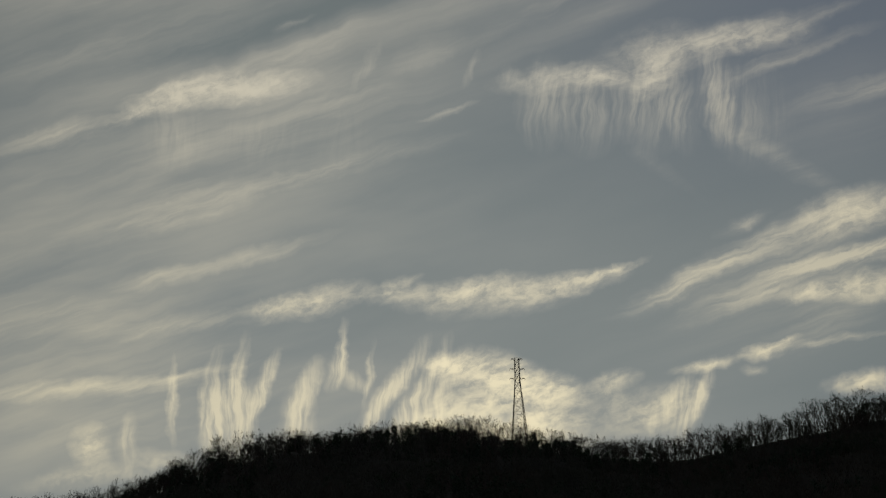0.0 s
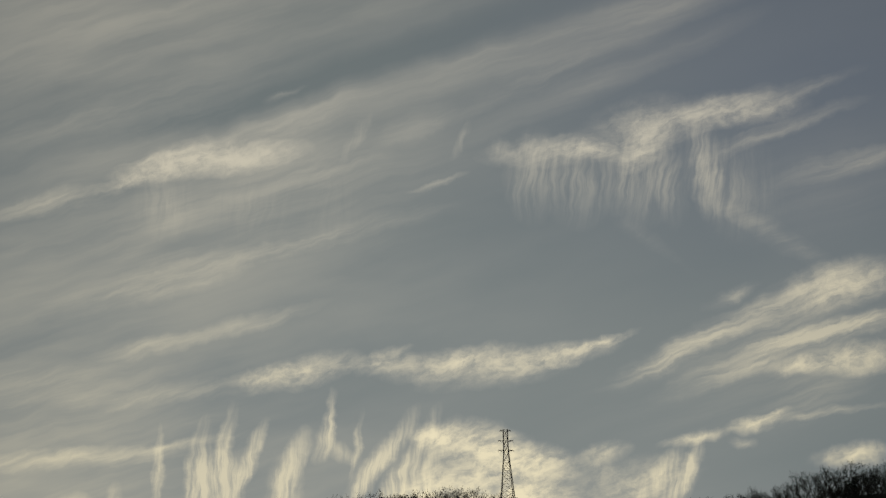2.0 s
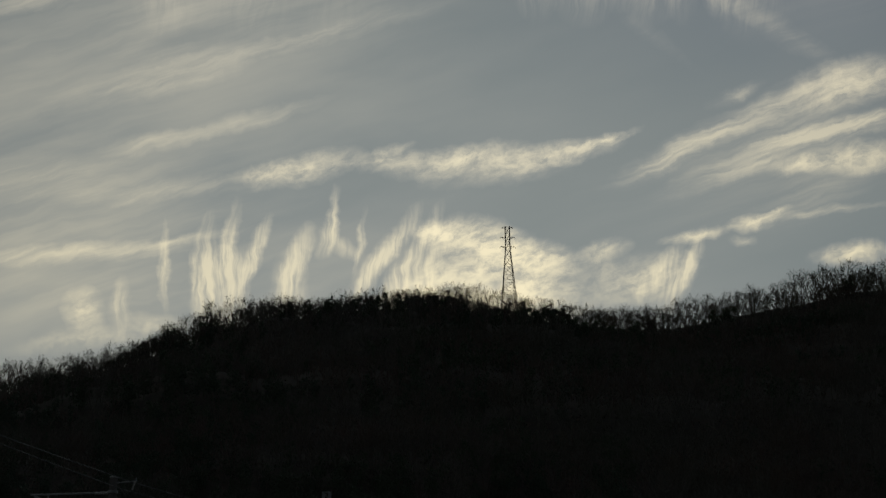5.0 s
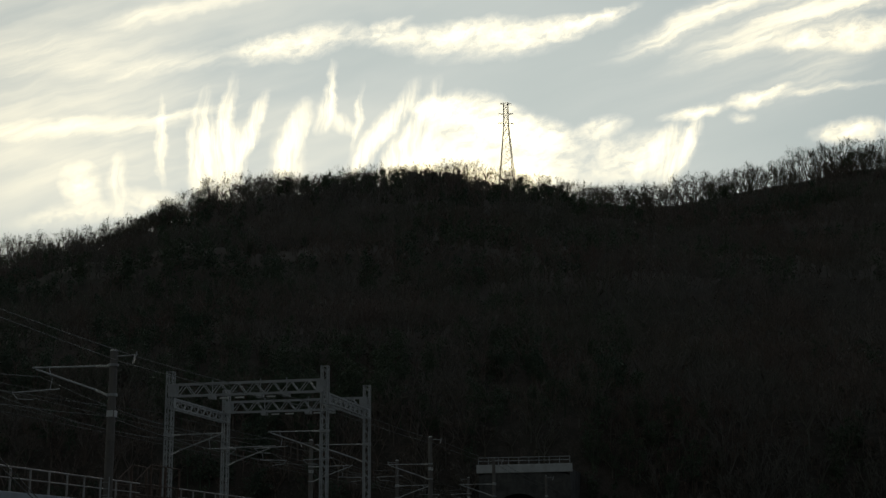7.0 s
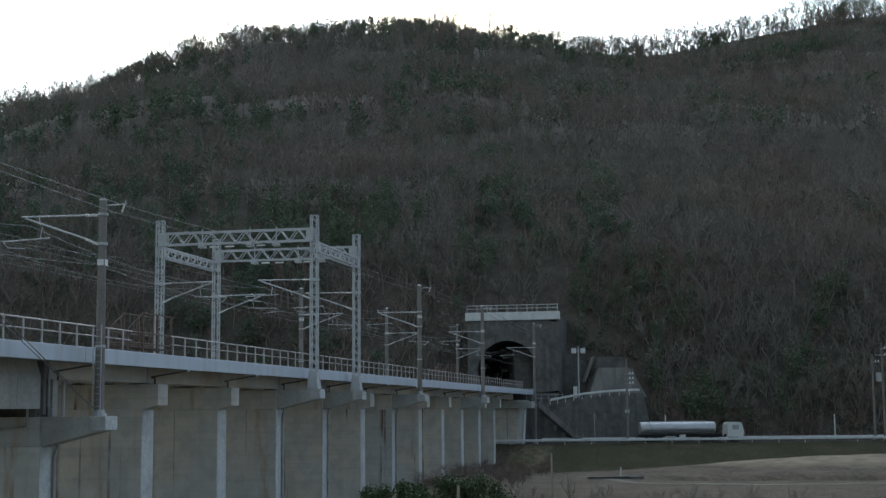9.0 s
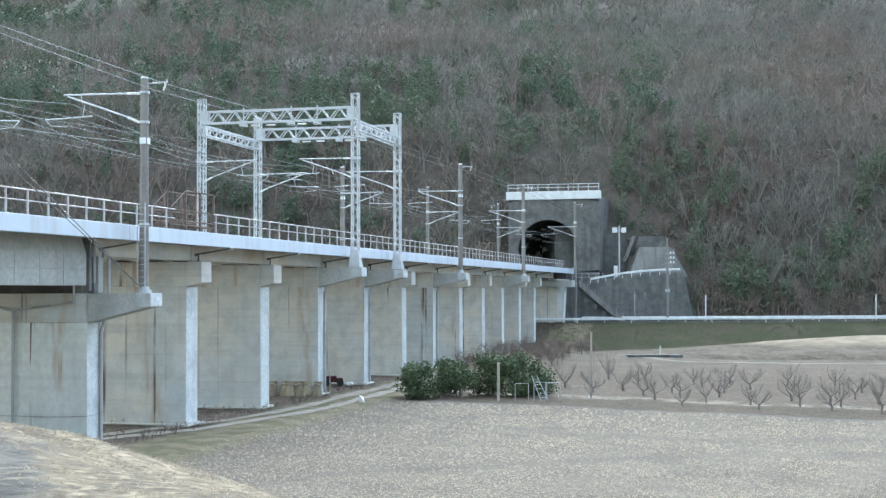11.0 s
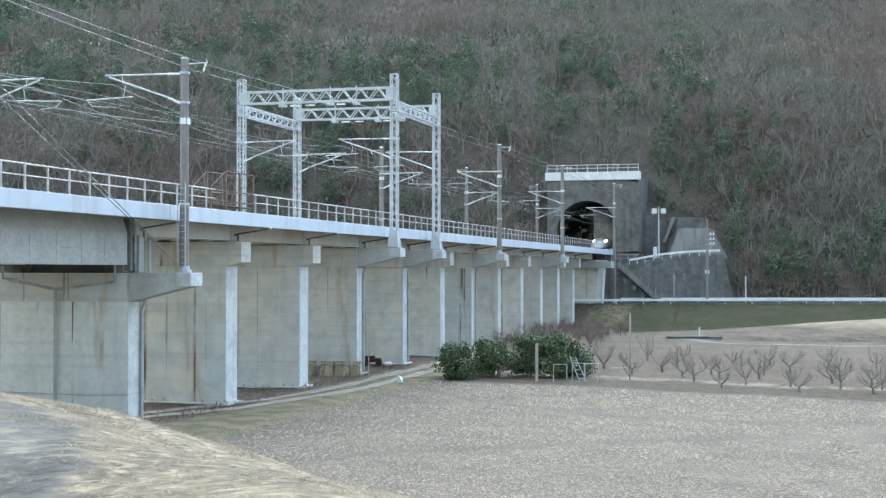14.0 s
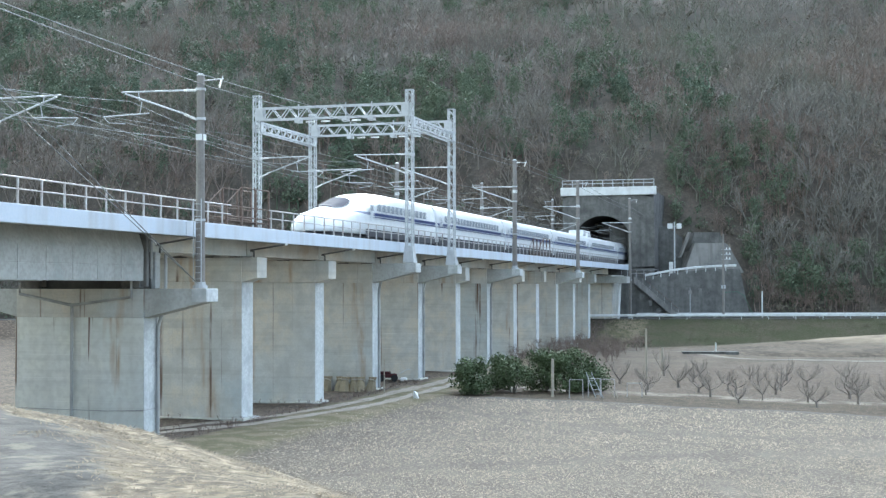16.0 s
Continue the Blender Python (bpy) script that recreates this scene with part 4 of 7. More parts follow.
    bank = mix((0.0706, 0.072, 0.0392), (0.0989, 0.0836, 0.0588), ramp(nz(0.2), 0.42, 0.62))
    bank = mix(bank, (0.0499, 0.06, 0.0274), ramp(nz(2.2, 6), 0.45, 0.7))
    tan = mix((0.128, 0.103, 0.0793), (0.0812, 0.0671, 0.0523), ramp(nz(0.22), 0.43, 0.57))
    tan = mix(tan, (0.181, 0.147, 0.112), ramp(nz(1.6, 6), 0.45, 0.75))
    tan = mix(tan, (0.0859, 0.0718, 0.0541), val('MULTIPLY', ramp(nz(0.7, 6), 0.52, 0.66), 0.45))
    tan = mix(tan, mix((0.286, 0.23, 0.171), (0.201, 0.164, 0.121), ramp(nz(0.5), 0.4, 0.65)), ramp(val('MULTIPLY_ADD', nz(0.3), 0.6, sep.outputs[2]), 1.15, 1.6))
    # far edge of the field runs obliquely
    far_edge = val('MULTIPLY_ADD', y, 0.65, 95.7)
    past_field = ramp(val('SUBTRACT', val('MULTIPLY_ADD', wob, 0.3, u), far_edge), 0.0, 0.6)
    # darker rank grass on the orchard's first rows, a pale bare strip behind them
    depth = val('ADD', val('SUBTRACT', u, far_edge), val('MULTIPLY', wob, 0.6))
    weeds_in = mix(mix((0.0602, 0.048, 0.0353), (0.104, 0.082, 0.0588), ramp(nz(1.2, 6), 0.42, 0.62)), weeds, ramp(depth, 7.0, 9.0))
    pale = val('MULTIPLY', ramp(depth, 8.0, 9.0), val('SUBTRACT', 1.0, ramp(depth, 10.5, 12.0)))
    weeds_in = mix(weeds_in, (0.27, 0.235, 0.196), val('MULTIPLY', pale, ramp(nz(0.5), 0.42, 0.55)))
    col = mix(field, weeds_in, past_field)
    col = mix(col, tan, ramp(uw, 126.0, 136.0))
    col = mix(col, bank, ramp(uw, 179.0, 183.0))
    # the farm track and turf beside the viaduct: the distance from the pier line
    sx = nt.nodes.new("ShaderNodeSeparateXYZ")
    L(geo.outputs["Position"], sx.inputs[0])
    wy = val('MULTIPLY_ADD', nz(0.3), 2.4, -1.2)
    py = val('ADD', sx.outputs[1], wy)
    col = mix(col, mix((0.145, 0.132, 0.0764), (0.228, 0.19, 0.132), ramp(nz(0.6), 0.44, 0.56)), ramp(py, 25.2, 26.2))
    col = mix(col, weeds, ramp(py, 30.4, 31.2))
    hi = ramp(sep.outputs[2], 0.5, 0.9)
    near = val('LESS_THAN', u, 70.0)
    col = mix(col, turf, val('MULTIPLY', hi, near))
    # crumbling edge of the asphalt on the levee
    frayed = val('ADD', val('MULTIPLY_ADD', nz(0.9, 4), 1.6, -0.8), val('MULTIPLY_ADD', nz(5.0, 6), 0.9, -0.45))
    side = val('ADD', val('ADD', val('MULTIPLY_ADD', u, -0.29, 0.166), y), val('MULTIPLY', frayed, 0.7))
    reach = val('ADD', y, -4.07)
    far_end = val('ADD', val('MULTIPLY_ADD', val('MAXIMUM', val('MINIMUM', reach, 1.3), 0.0), 1.62, 14.6), val('MULTIPLY', val('MAXIMUM', val('SUBTRACT', reach, 1.3), 0.0), 0.4))
    ahead = val('ADD', val('SUBTRACT', far_end, u), frayed)
    worn = val('MULTIPLY', val('MULTIPLY', ramp(side, -0.35, -0.1), ramp(ahead, -0.6, -0.1)), val('MULTIPLY', hi, near))
    tar = mix((0.12, 0.109, 0.097), (0.078, 0.072, 0.066), ramp(nz(1.4, 6), 0.44, 0.58))
    tar = mix(tar, (0.24, 0.21, 0.165), val('MULTIPLY', ramp(nz(2.2, 7), 0.55, 0.62), 0.5))
    col = mix(col, tar, worn)
    L(col, b.inputs["Base Color"])
    bp = nt.nodes.new("ShaderNodeBump")
    bp.inputs["Strength"].default_value = 0.7
    bp.inputs["Distance"].default_value = 0.08
    L(nz(7, 6), bp.inputs["Height"])
    L(bp.outputs[0], b.inputs["Normal"])
    return m


M_GROUND = ground_material()
ground = new("ground", np_mesh("ground", gv, gf, M_GROUND))
tagged(ground, "winter farmland with stubble field, dry turf banks and a levee", "ground", kind="structure")
far_v = [(-4000, -4000, -0.9), (4000, -4000, -0.9), (4000, 4000, -0.9), (-4000, 4000, -0.9)]
solid("ground_far", Build().add(far_v, [(0, 1, 2, 3)]), M_DIRT, "flat valley floor reaching to the horizon", "ground", kind="structure")

# road with two white guard rails on the embankment
road = new("road", np_mesh("road", *grid(np.array([203.2, 205, 207, 209.5, 211.6]), np.arange(-160, 260, 4.0), lambda U, R: 2.64 + 0 * U), M_ASPHALT))
tagged(road, "asphalt road on a low embankment below the hill", "road", kind="structure")


def guard_rail(pts, group="guard rails", label="white steel guard rail along the road", height=0.75, step=4.0):
    """A W-beam on posts along a line of places on the ground."""
    g = thing("guard_rail", label, "guard rail", pts[0], group=group)
    o = Vector(pts[0])
    ps = [Vector(p) - o for p in pts]
    for a, b in zip(ps, ps[1:]):
        d = (b - a)
        n = Vector((d.y, -d.x, 0)).normalized()
        v = []
        for q in (a, b):
            for off, z in ((0.0, height - 0.35), (0.06, height - 0.29), (0.06, height - 0.21), (0.0, height - 0.175), (0.06, height - 0.14), (0.06, height - 0.06), (0.0, height), (-0.02, height), (-0.02, height - 0.35)):
                v.append(q + n * off + Vector((0, 0, z)))
        m = 9
        part("beam", Build().add(v, [(i, (i + 1) % m, m + (i + 1) % m, m + i) for i in range(m)] + [tuple(range(m)), tuple(range(2 * m - 1, m - 1, -1))]), M_WHITE, g, "white corrugated beam")
        k = max(1, round(d.length / step))
        for i in range(k):
            p = a + d * (i / k)
            part("post", Build().rod(p + Vector((0, 0, -0.2)) - n * 0.09, p + Vector((0, 0, height - 0.05)) - n * 0.09, 0.057, 8), M_WHITE, g)
    return g


guard_rail([site(203.0, r, 2.6) for r in np.arange(-40, 161, 8.0)])
guard_rail([site(212.2, r, 2.62) for r in np.arange(30, 161, 8.0)])

CREST = ((-420, 55.0, 9.0), (-260, 88.0, 9.0), (-190, 116.0, 9.0), (-145, 130.7, 10.6), (-123, 134.4, 9.0), (-100, 138.9, 8.8), (-89, 144.3, 7.2), (-78, 148.7, 10.2), (-66, 152.4, 12.6), (-55, 156.1, 11.5), (-43, 158.0, 11.0), (-32, 162.2, 8.1), (-20, 164.3, 6.9), (-8, 165.9, 3.9), (4, 167.3, 4.2), (15, 168.2, 5.0), (27, 169.0, 4.5), (39, 168.7, 7.5), (51, 167.1, 8.5), (63, 165.7, 7.0), (75, 164.1, 5.0), (87, 162.5, 5.0), (99, 161.4, 4.7), (111, 160.3, 6.7), (123, 159.7, 8.2), (135, 161.0, 8.7), (148, 163.6, 8.8), (160, 166.3, 7.5), (173, 168.9, 7.6), (185, 171.1, 10.6), (198, 173.7, 10.7), (210, 176.9, 10.7), (223, 178.3, 9.5), (300, 182.0, 10.0), (450, 170.0, 10.0), (700, 120.0, 10.0))   # right, height of the ground, height of the trees
RIDGE = [(a, b - 4.5) for a, b, _ in CREST]


def hill_z(u, r):
    top = np.interp(r, [a for a, _ in RIDGE], [b for _, b in RIDGE])
    t = np.clip((u - 214) / (560 - 214), 0, None)
    rise = 1.7 + (top - 1.7) * np.where(t < 1, 0.14 * np.clip(t / 0.06, 0, 1) + 0.86 * np.clip((t - 0.03) / 0.97, 0, 1) ** 0.92, 1.0)
    n = 5.0 * fbm(u, r, 130, 3) + 2.0 * fbm(u, r, 45, 4)
    back = np.clip(u - 575, 0, None)
    return rise + n * smooth_step(235, 300, u) * (1 - smooth_step(500, 556, u)) - 0.12 * np.minimum(back, 700)


hu = np.unique(np.concatenate([np.arange(213, 262, 2.0), np.arange(262, 600, 5.0), np.arange(600, 1500, 60.0)]))
hr = np.unique(np.concatenate([np.arange(-800, -200, 40), np.arange(-200, -20, 5.0), np.arange(-20, 60, 2.0), np.arange(60, 280, 5.0), np.arange(280, 900, 40)]))
hv, hf = grid(hu, hr, hill_z)
cen = hv[hf].mean(1)
keep = ~((cen[:, 0] < 258) & (cen[:, 1] > 27.0) & (cen[:, 1] < 40.8) & (cen[:, 2] < 21.6))
hill = new("hill", np_mesh("hill", hv, hf[keep], M_HILL))
tagged(hill, "steep hillside with brown leaf litter under bare woods", "hill", kind="structure")

# ---- tunnel portal ----
PX = 217.0


def portal():
    t = thing("tunnel_portal", "dark weathered concrete tunnel portal with arched mouth", "tunnel portal", kind="structure")
    yc, n = MID - 0.45, 28
    arch = []
    for i in range(n + 1):
        a = math.pi * (1.12 - 1.24 * i / n)
        arch.append((yc + 4.75 * math.cos(a), 13.85 + 4.75 * math.sin(a)))
    arch = [(arch[0][0], RAIL_Z - 0.4)] + arch + [(arch[-1][0], RAIL_Z - 0.4)]
    y0, y1, zt = 26.6, 41.1, 22.4
    outer = []
    for (y, z) in arch:
        dy, dz = y - yc, z - 13.85
        s = min((zt - 13.85) / dz if dz > 1e-6 else 1e9, ((y1 - yc) / dy if dy > 0 else (y0 - yc) / dy) if abs(dy) > 1e-6 else 1e9, (RAIL_Z - 0.4 - 13.85) / dz if dz < -1e-6 else 1e9)
        outer.append((yc + dy * s, 13.85 + dz * s))
    b = Build()
    m = len(arch)
    v = [(PX, y, z) for y, z in arch] + [(PX, y, z) for y, z in outer] + [(PX + 0.6, y, z) for y, z in arch]
    f = []
    for i in range(m - 1):
        f.append((i, i + 1, m + i + 1, m + i))
        f.append((i, 2 * m + i, 2 * m + i + 1, i + 1))
    b.add(v, f)
    for ya, yb, za, zb in ((y0, y1, 1.0, RAIL_Z - 0.41),):
        b.box(PX, ya, za, PX + 3.0, yb, zb)
    # corners of the block, then roof and sides
    b.add([(PX, y0, zt), (PX, y1, zt), (PX + 36, y1, zt), (PX + 36, y0, zt)], [(0, 1, 2, 3)])
    b.add([(PX, y0, 1), (PX, y0, zt), (PX + 36, y0, zt), (PX + 36, y0, 1)], [(0, 1, 2, 3)])
    b.add([(PX, y1, 1), (PX, y1, zt), (PX + 36, y1, zt), (PX + 36, y1, 1)], [(0, 1, 2, 3)])
    for sy in (y0, y1):
        near = min(outer, key=lambda p: abs(p[0] - sy) + (zt - p[1]) * 0.2)
        b.add([(PX, near[0], near[1]), (PX, sy, zt), (PX, (outer[m // 2][0] + sy) / 2, zt)], [(0, 1, 2)])
    part("headwall", b, M_CONC_DARK, t)
    tube = Build()
    ring = lambda x: [(x, y, z) for y, z in arch]
    L1 = ring(PX + 0.6) + ring(PX + 1150)
    tube.add(L1, [(i, i + 1, m + i + 1, m + i) for i in range(m - 1)] + [(m - 1, 0, m, 2 * m - 1)])
    part("tunnel_lining", tube, M_TUNNEL_DARK, t)
    cop = part("coping", Build().box(PX - 0.35, y0 - 0.3, zt - 0.6, PX + 0.6, y1 + 0.3, zt + 0.7, 0.05), M_WHITE, t, "white painted coping band with stains")
    for i in range(10):
        y = y0 + (y1 - y0) * i / 9
        part("rail_post", Build().rod((PX - 0.2, y, zt + 0.7), (PX - 0.2, y, zt + 1.85), 0.06, 6), M_STEEL, cop)
    for z in (1.2, 1.72):
        part("rail_bar", Build().rod((PX - 0.2, y0, zt + z + 0.08), (PX - 0.2, y1, zt + z + 0.08), 0.05, 6), M_STEEL, cop)
    return t


portal()

# ---- the train and the lorry ----
M_TRAIN = material("train_white", (0.7, 0.72, 0.73), 0.28, var=((1.5, (0.57, 0.59, 0.6), 0.4),), spec=0.5)
M_BLUE = material("train_blue_stripe", (0.02, 0.045, 0.16), 0.3, var=((3, (0.03, 0.06, 0.2), 0.4),), spec=0.5)
M_GLASS = material("dark_window_glass", (0.42, 0.45, 0.49), 0.15, var=((2, (0.3, 0.33, 0.37), 0.5),), spec=0.6)
M_SCREEN = material("tinted_windscreen", (0.06, 0.06, 0.085), 0.5, var=((2, (0.09, 0.09, 0.125), 0.5),), spec=0.03)
# dark under-structure below the white body, its shadow put into the colour
M_UNDERSIDE = material("train_underskirt", (0.055, 0.055, 0.062), 0.7, var=((2, (0.035, 0.035, 0.04), 0.5),))
M_LAMP = bpy.data.materials.new("headlight_glow")
M_LAMP.use_nodes = True
M_LAMP.node_tree.nodes["Principled BSDF"].inputs["Emission Color"].default_value = (1.0, 0.93, 0.75, 1)
M_LAMP.node_tree.nodes["Principled BSDF"].inputs["Emission Strength"].default_value = 8.0


def car_section(w, h, z0, soft=0.0):
    """Half-round body section: (y, z) points from one sill over the roof to the other."""
    pts = []
    for i in range(25):
        a = math.pi * (i / 24)
        cy, cz = math.cos(a), math.sin(a)
        y = math.copysign(abs(cy) ** (0.42 + 0.5 * soft), cy) * w
        z = z0 + (h - z0) * (max(cz, 0) ** (0.62 + 0.25 * soft))
        pts.append((y, z))
    return pts


def loft(sections):
    b = Build()
    m = len(sections[0][1])
    v = [(x, y, z) for x, s in sections for y, z in s]
    f = [(k * m + i, k * m + i + 1, (k + 1) * m + i + 1, (k + 1) * m + i) for k in range(len(sections) - 1) for i in range(m - 1)]
    f += [(k * m, (k + 1) * m, (k + 2) * m - 1, (k + 1) * m - 1) for k in range(len(sections) - 1)]
    return b.add(v, f + [tuple(range(m)), tuple(range(len(v) - 1, len(v) - m - 1, -1))])


train = thing("bullet_train", "white high-speed train with dark blue stripes", "train")


def add_windows(car, x0, n, s0, s1, pitch=1.04):
    for side in (-1, 1):
        for i in range(n):
            x = x0 + i * pitch
            part("window", Build().box(x - 0.36, side * 1.66 - 0.02, 2.2, x + 0.36, side * 1.66 + 0.02, 2.72, 0.01), M_GLASS, car)
        part("stripe", Build().box(s0, side * 1.682 - 0.012, 1.85, s1, side * 1.682 + 0.012, 2.05), M_BLUE, car, "dark blue stripe")
        part("thin_stripe", Build().box(s0, side * 1.688 - 0.012, 1.71, s1, side * 1.688 + 0.012, 1.77), M_BLUE, car)


def middle_car(x0):
    """A 25 m car whose front end is at x0."""
    sec = car_section(1.68, 3.6, 0.45)
    inner = car_section(1.5, 3.4, 0.45)
    car = part("car", loft([(x0 + 0.02, inner), (x0 + 0.3, inner), (x0 + 0.32, sec), (x0 + 24.68, sec), (x0 + 24.7, inner), (x0 + 24.98, inner)]), M_TRAIN, train, "white passenger car", smooth=False)
    # dark band over the lower sides stands for the shadowed underfloor
    part("skirt", Build().box(x0 + 0.5, -1.6, 0.12, x0 + 24.5, 1.6, 0.47).box(x0 + 0.4, -1.695, 0.3, x0 + 24.6, 1.695, 0.92), M_UNDERSIDE, car)
    add_windows(car, x0 + 2.9, 19, x0 + 0.33, x0 + 24.67)
    if abs(x0 - 102.05) < 1:
        for x in (-1.2, 2.6):
            part("pantograph_cover", Build().extrude([(x0 + x, 3.55), (x0 + x + 0.7, 4.35), (x0 + x + 1.9, 4.35), (x0 + x + 2.6, 3.55)], -1.0, 1.0, "y"), M_TRAIN, car, "white pantograph side cover")
    for side in (-1, 1):
        for x in (1.4, 23.6):
            part("door", Build().box(x0 + x - 0.4, side * 1.675 - 0.02, 0.62, x0 + x + 0.4, side * 1.675 + 0.02, 2.6, 0.01), M_TRAIN, car)
            part("door_window", Build().box(x0 + x - 0.14, side * 1.69 - 0.015, 1.9, x0 + x + 0.14, side * 1.69 + 0.015, 2.45), M_GLASS, car)
    return car


NOSE_X = (0.8, 0.95, 1.25, 1.7, 2.4, 3.1, 4.0, 4.65, 5.5, 6.25, 7.9, 9.6, 12.0, 15.0)
NOSE_H = (0.85, 1.05, 1.25, 1.48, 1.68, 1.82, 2.0, 2.14, 2.36, 2.58, 2.98, 3.29, 3.54, 3.6)
NOSE_W = (0.3, 0.55, 0.8, 1.02, 1.22, 1.36, 1.45, 1.5, 1.55, 1.58, 1.63, 1.66, 1.68, 1.68)


def nose_section(x):
    """The body section of the lead car x metres behind the tip: a low beak with a raised cab that grows out of it."""
    h, w = float(np.interp(x, NOSE_X, NOSE_H)), float(np.interp(x, NOSE_X, NOSE_W))
    cab = float(np.interp(x, (3.5, 6.5, 10.0, 14.5), (0.0, 1.0, 0.6, 0.0)))
    pts = []
    for y, z in car_section(w, h, 0.45, float(np.interp(x, (0, 5, 12), (1.0, 0.7, 0.0)))):
        t = max(0.0, (z - 1.75) / max(0.3, h - 1.75))
        pts.append((y * (1 - 0.3 * cab * t ** 1.2), z))
    return pts


def headlight(s):
    """A slanting lens that lies on the shoulder of the nose."""
    v = []
    for x in (2.8, 3.05, 3.3, 3.55, 3.8):
        sec = nose_section(x)
        ys, zs = [abs(p[0]) for p in sec[12:]], [p[1] for p in sec[12:]]
        for q in (0.62, 0.7, 0.78):
            y = q * max(ys)
            v.append((x, s * (y + 0.012), float(np.interp(y, ys, zs)) + 0.012))
    return Build().add(v, [(k * 3 + i, k * 3 + i + 1, k * 3 + 4 + i, k * 3 + 3 + i) for k in range(4) for i in range(2)])


def lead_car():
    xs = sorted(set(list(NOSE_X) + [1.1, 1.45, 2.0, 2.75, 3.55, 5.05, 5.9, 6.8, 7.35, 8.7, 10.6, 11.3, 13.4]))
    secs = [(x, nose_section(x)) for x in xs] + [(26.7, car_section(1.68, 3.6, 0.45)), (26.72, car_section(1.5, 3.4, 0.45)), (27.0, car_section(1.5, 3.4, 0.45))]
    car = part("lead_car", loft(secs), M_TRAIN, train, "white lead car with long duck-bill nose", smooth=True)
    part("skirt", Build().box(3.0, -1.35, 0.12, 26.6, 1.35, 0.47).box(9.0, -1.685, 0.3, 26.6, 1.685, 0.85), M_UNDERSIDE, car)
    add_windows(car, 12.1, 12, 10.9, 26.69)
    ws = []
    for x in (5.0, 5.5, 6.1, 6.7, 7.3, 7.9):
        sec = nose_section(x)
        k = {5.0: 9, 5.5: 8, 6.1: 7, 6.7: 7, 7.3: 7, 7.9: 8}[x]
        row = [(y * 1.04, z + 0.05) for y, z in sec[k:25 - k]]
        ts = np.linspace(0, 1, 13)
        src = np.linspace(0, 1, len(row))
        ws.append((x, [(float(np.interp(t, src, [p[0] for p in row])), float(np.interp(t, src, [p[1] for p in row]))) for t in ts]))
    part("windscreen", loft(ws), M_SCREEN, car, "dark curved windscreen")
    for s in (-1, 1):
        part("headlight", headlight(s), M_LAMP, car, "glowing headlight")
        v = []
        for x, lo, hi in ((6.4, 1.98, 2.0), (7.4, 1.95, 2.04), (8.4, 1.92, 2.08), (9.4, 1.88, 2.08), (10.95, 1.85, 2.05)):
            half = nose_section(x)[:13]
            zs, ys = [q[1] for q in half], [q[0] for q in half]
            v += [(x, s * (float(np.interp(z, zs, ys)) + 0.015), z) for z in (lo, hi)]
        part("side_stripe", Build().add(v, [(2 * i, 2 * i + 2, 2 * i + 3, 2 * i + 1) for i in range(4)]), M_BLUE, car, "dark blue stripe wedge")
        part("crew_door", Build().box(10.0, s * 1.655 - 0.015, 0.7, 10.7, s * 1.655 + 0.015, 2.6, 0.01), M_TRAIN, car)
        part("crew_door_window", Build().box(10.1, s * 1.665 - 0.015, 2.15, 10.6, s * 1.665 + 0.015, 2.6), M_GLASS, car)
    return car


lead_car()
for i in range(5):
    middle_car(27.05 + 25.0 * i)

lorry = thing("tanker_lorry", "white articulated tanker lorry driving on the road", "lorry")
M_TANK = material("silver_tank", (0.62, 0.63, 0.64), 0.35, 0.4, var=((0.8, (0.5, 0.51, 0.52), 0.5),))
M_BLACK = material("black_rubber", (0.025, 0.025, 0.026), 0.8, var=((6, (0.04, 0.04, 0.04), 0.5),))
M_CAB = material("white_cab_paint", (0.75, 0.76, 0.74), 0.35, var=((2, (0.68, 0.69, 0.67), 0.4),), spec=0.5)


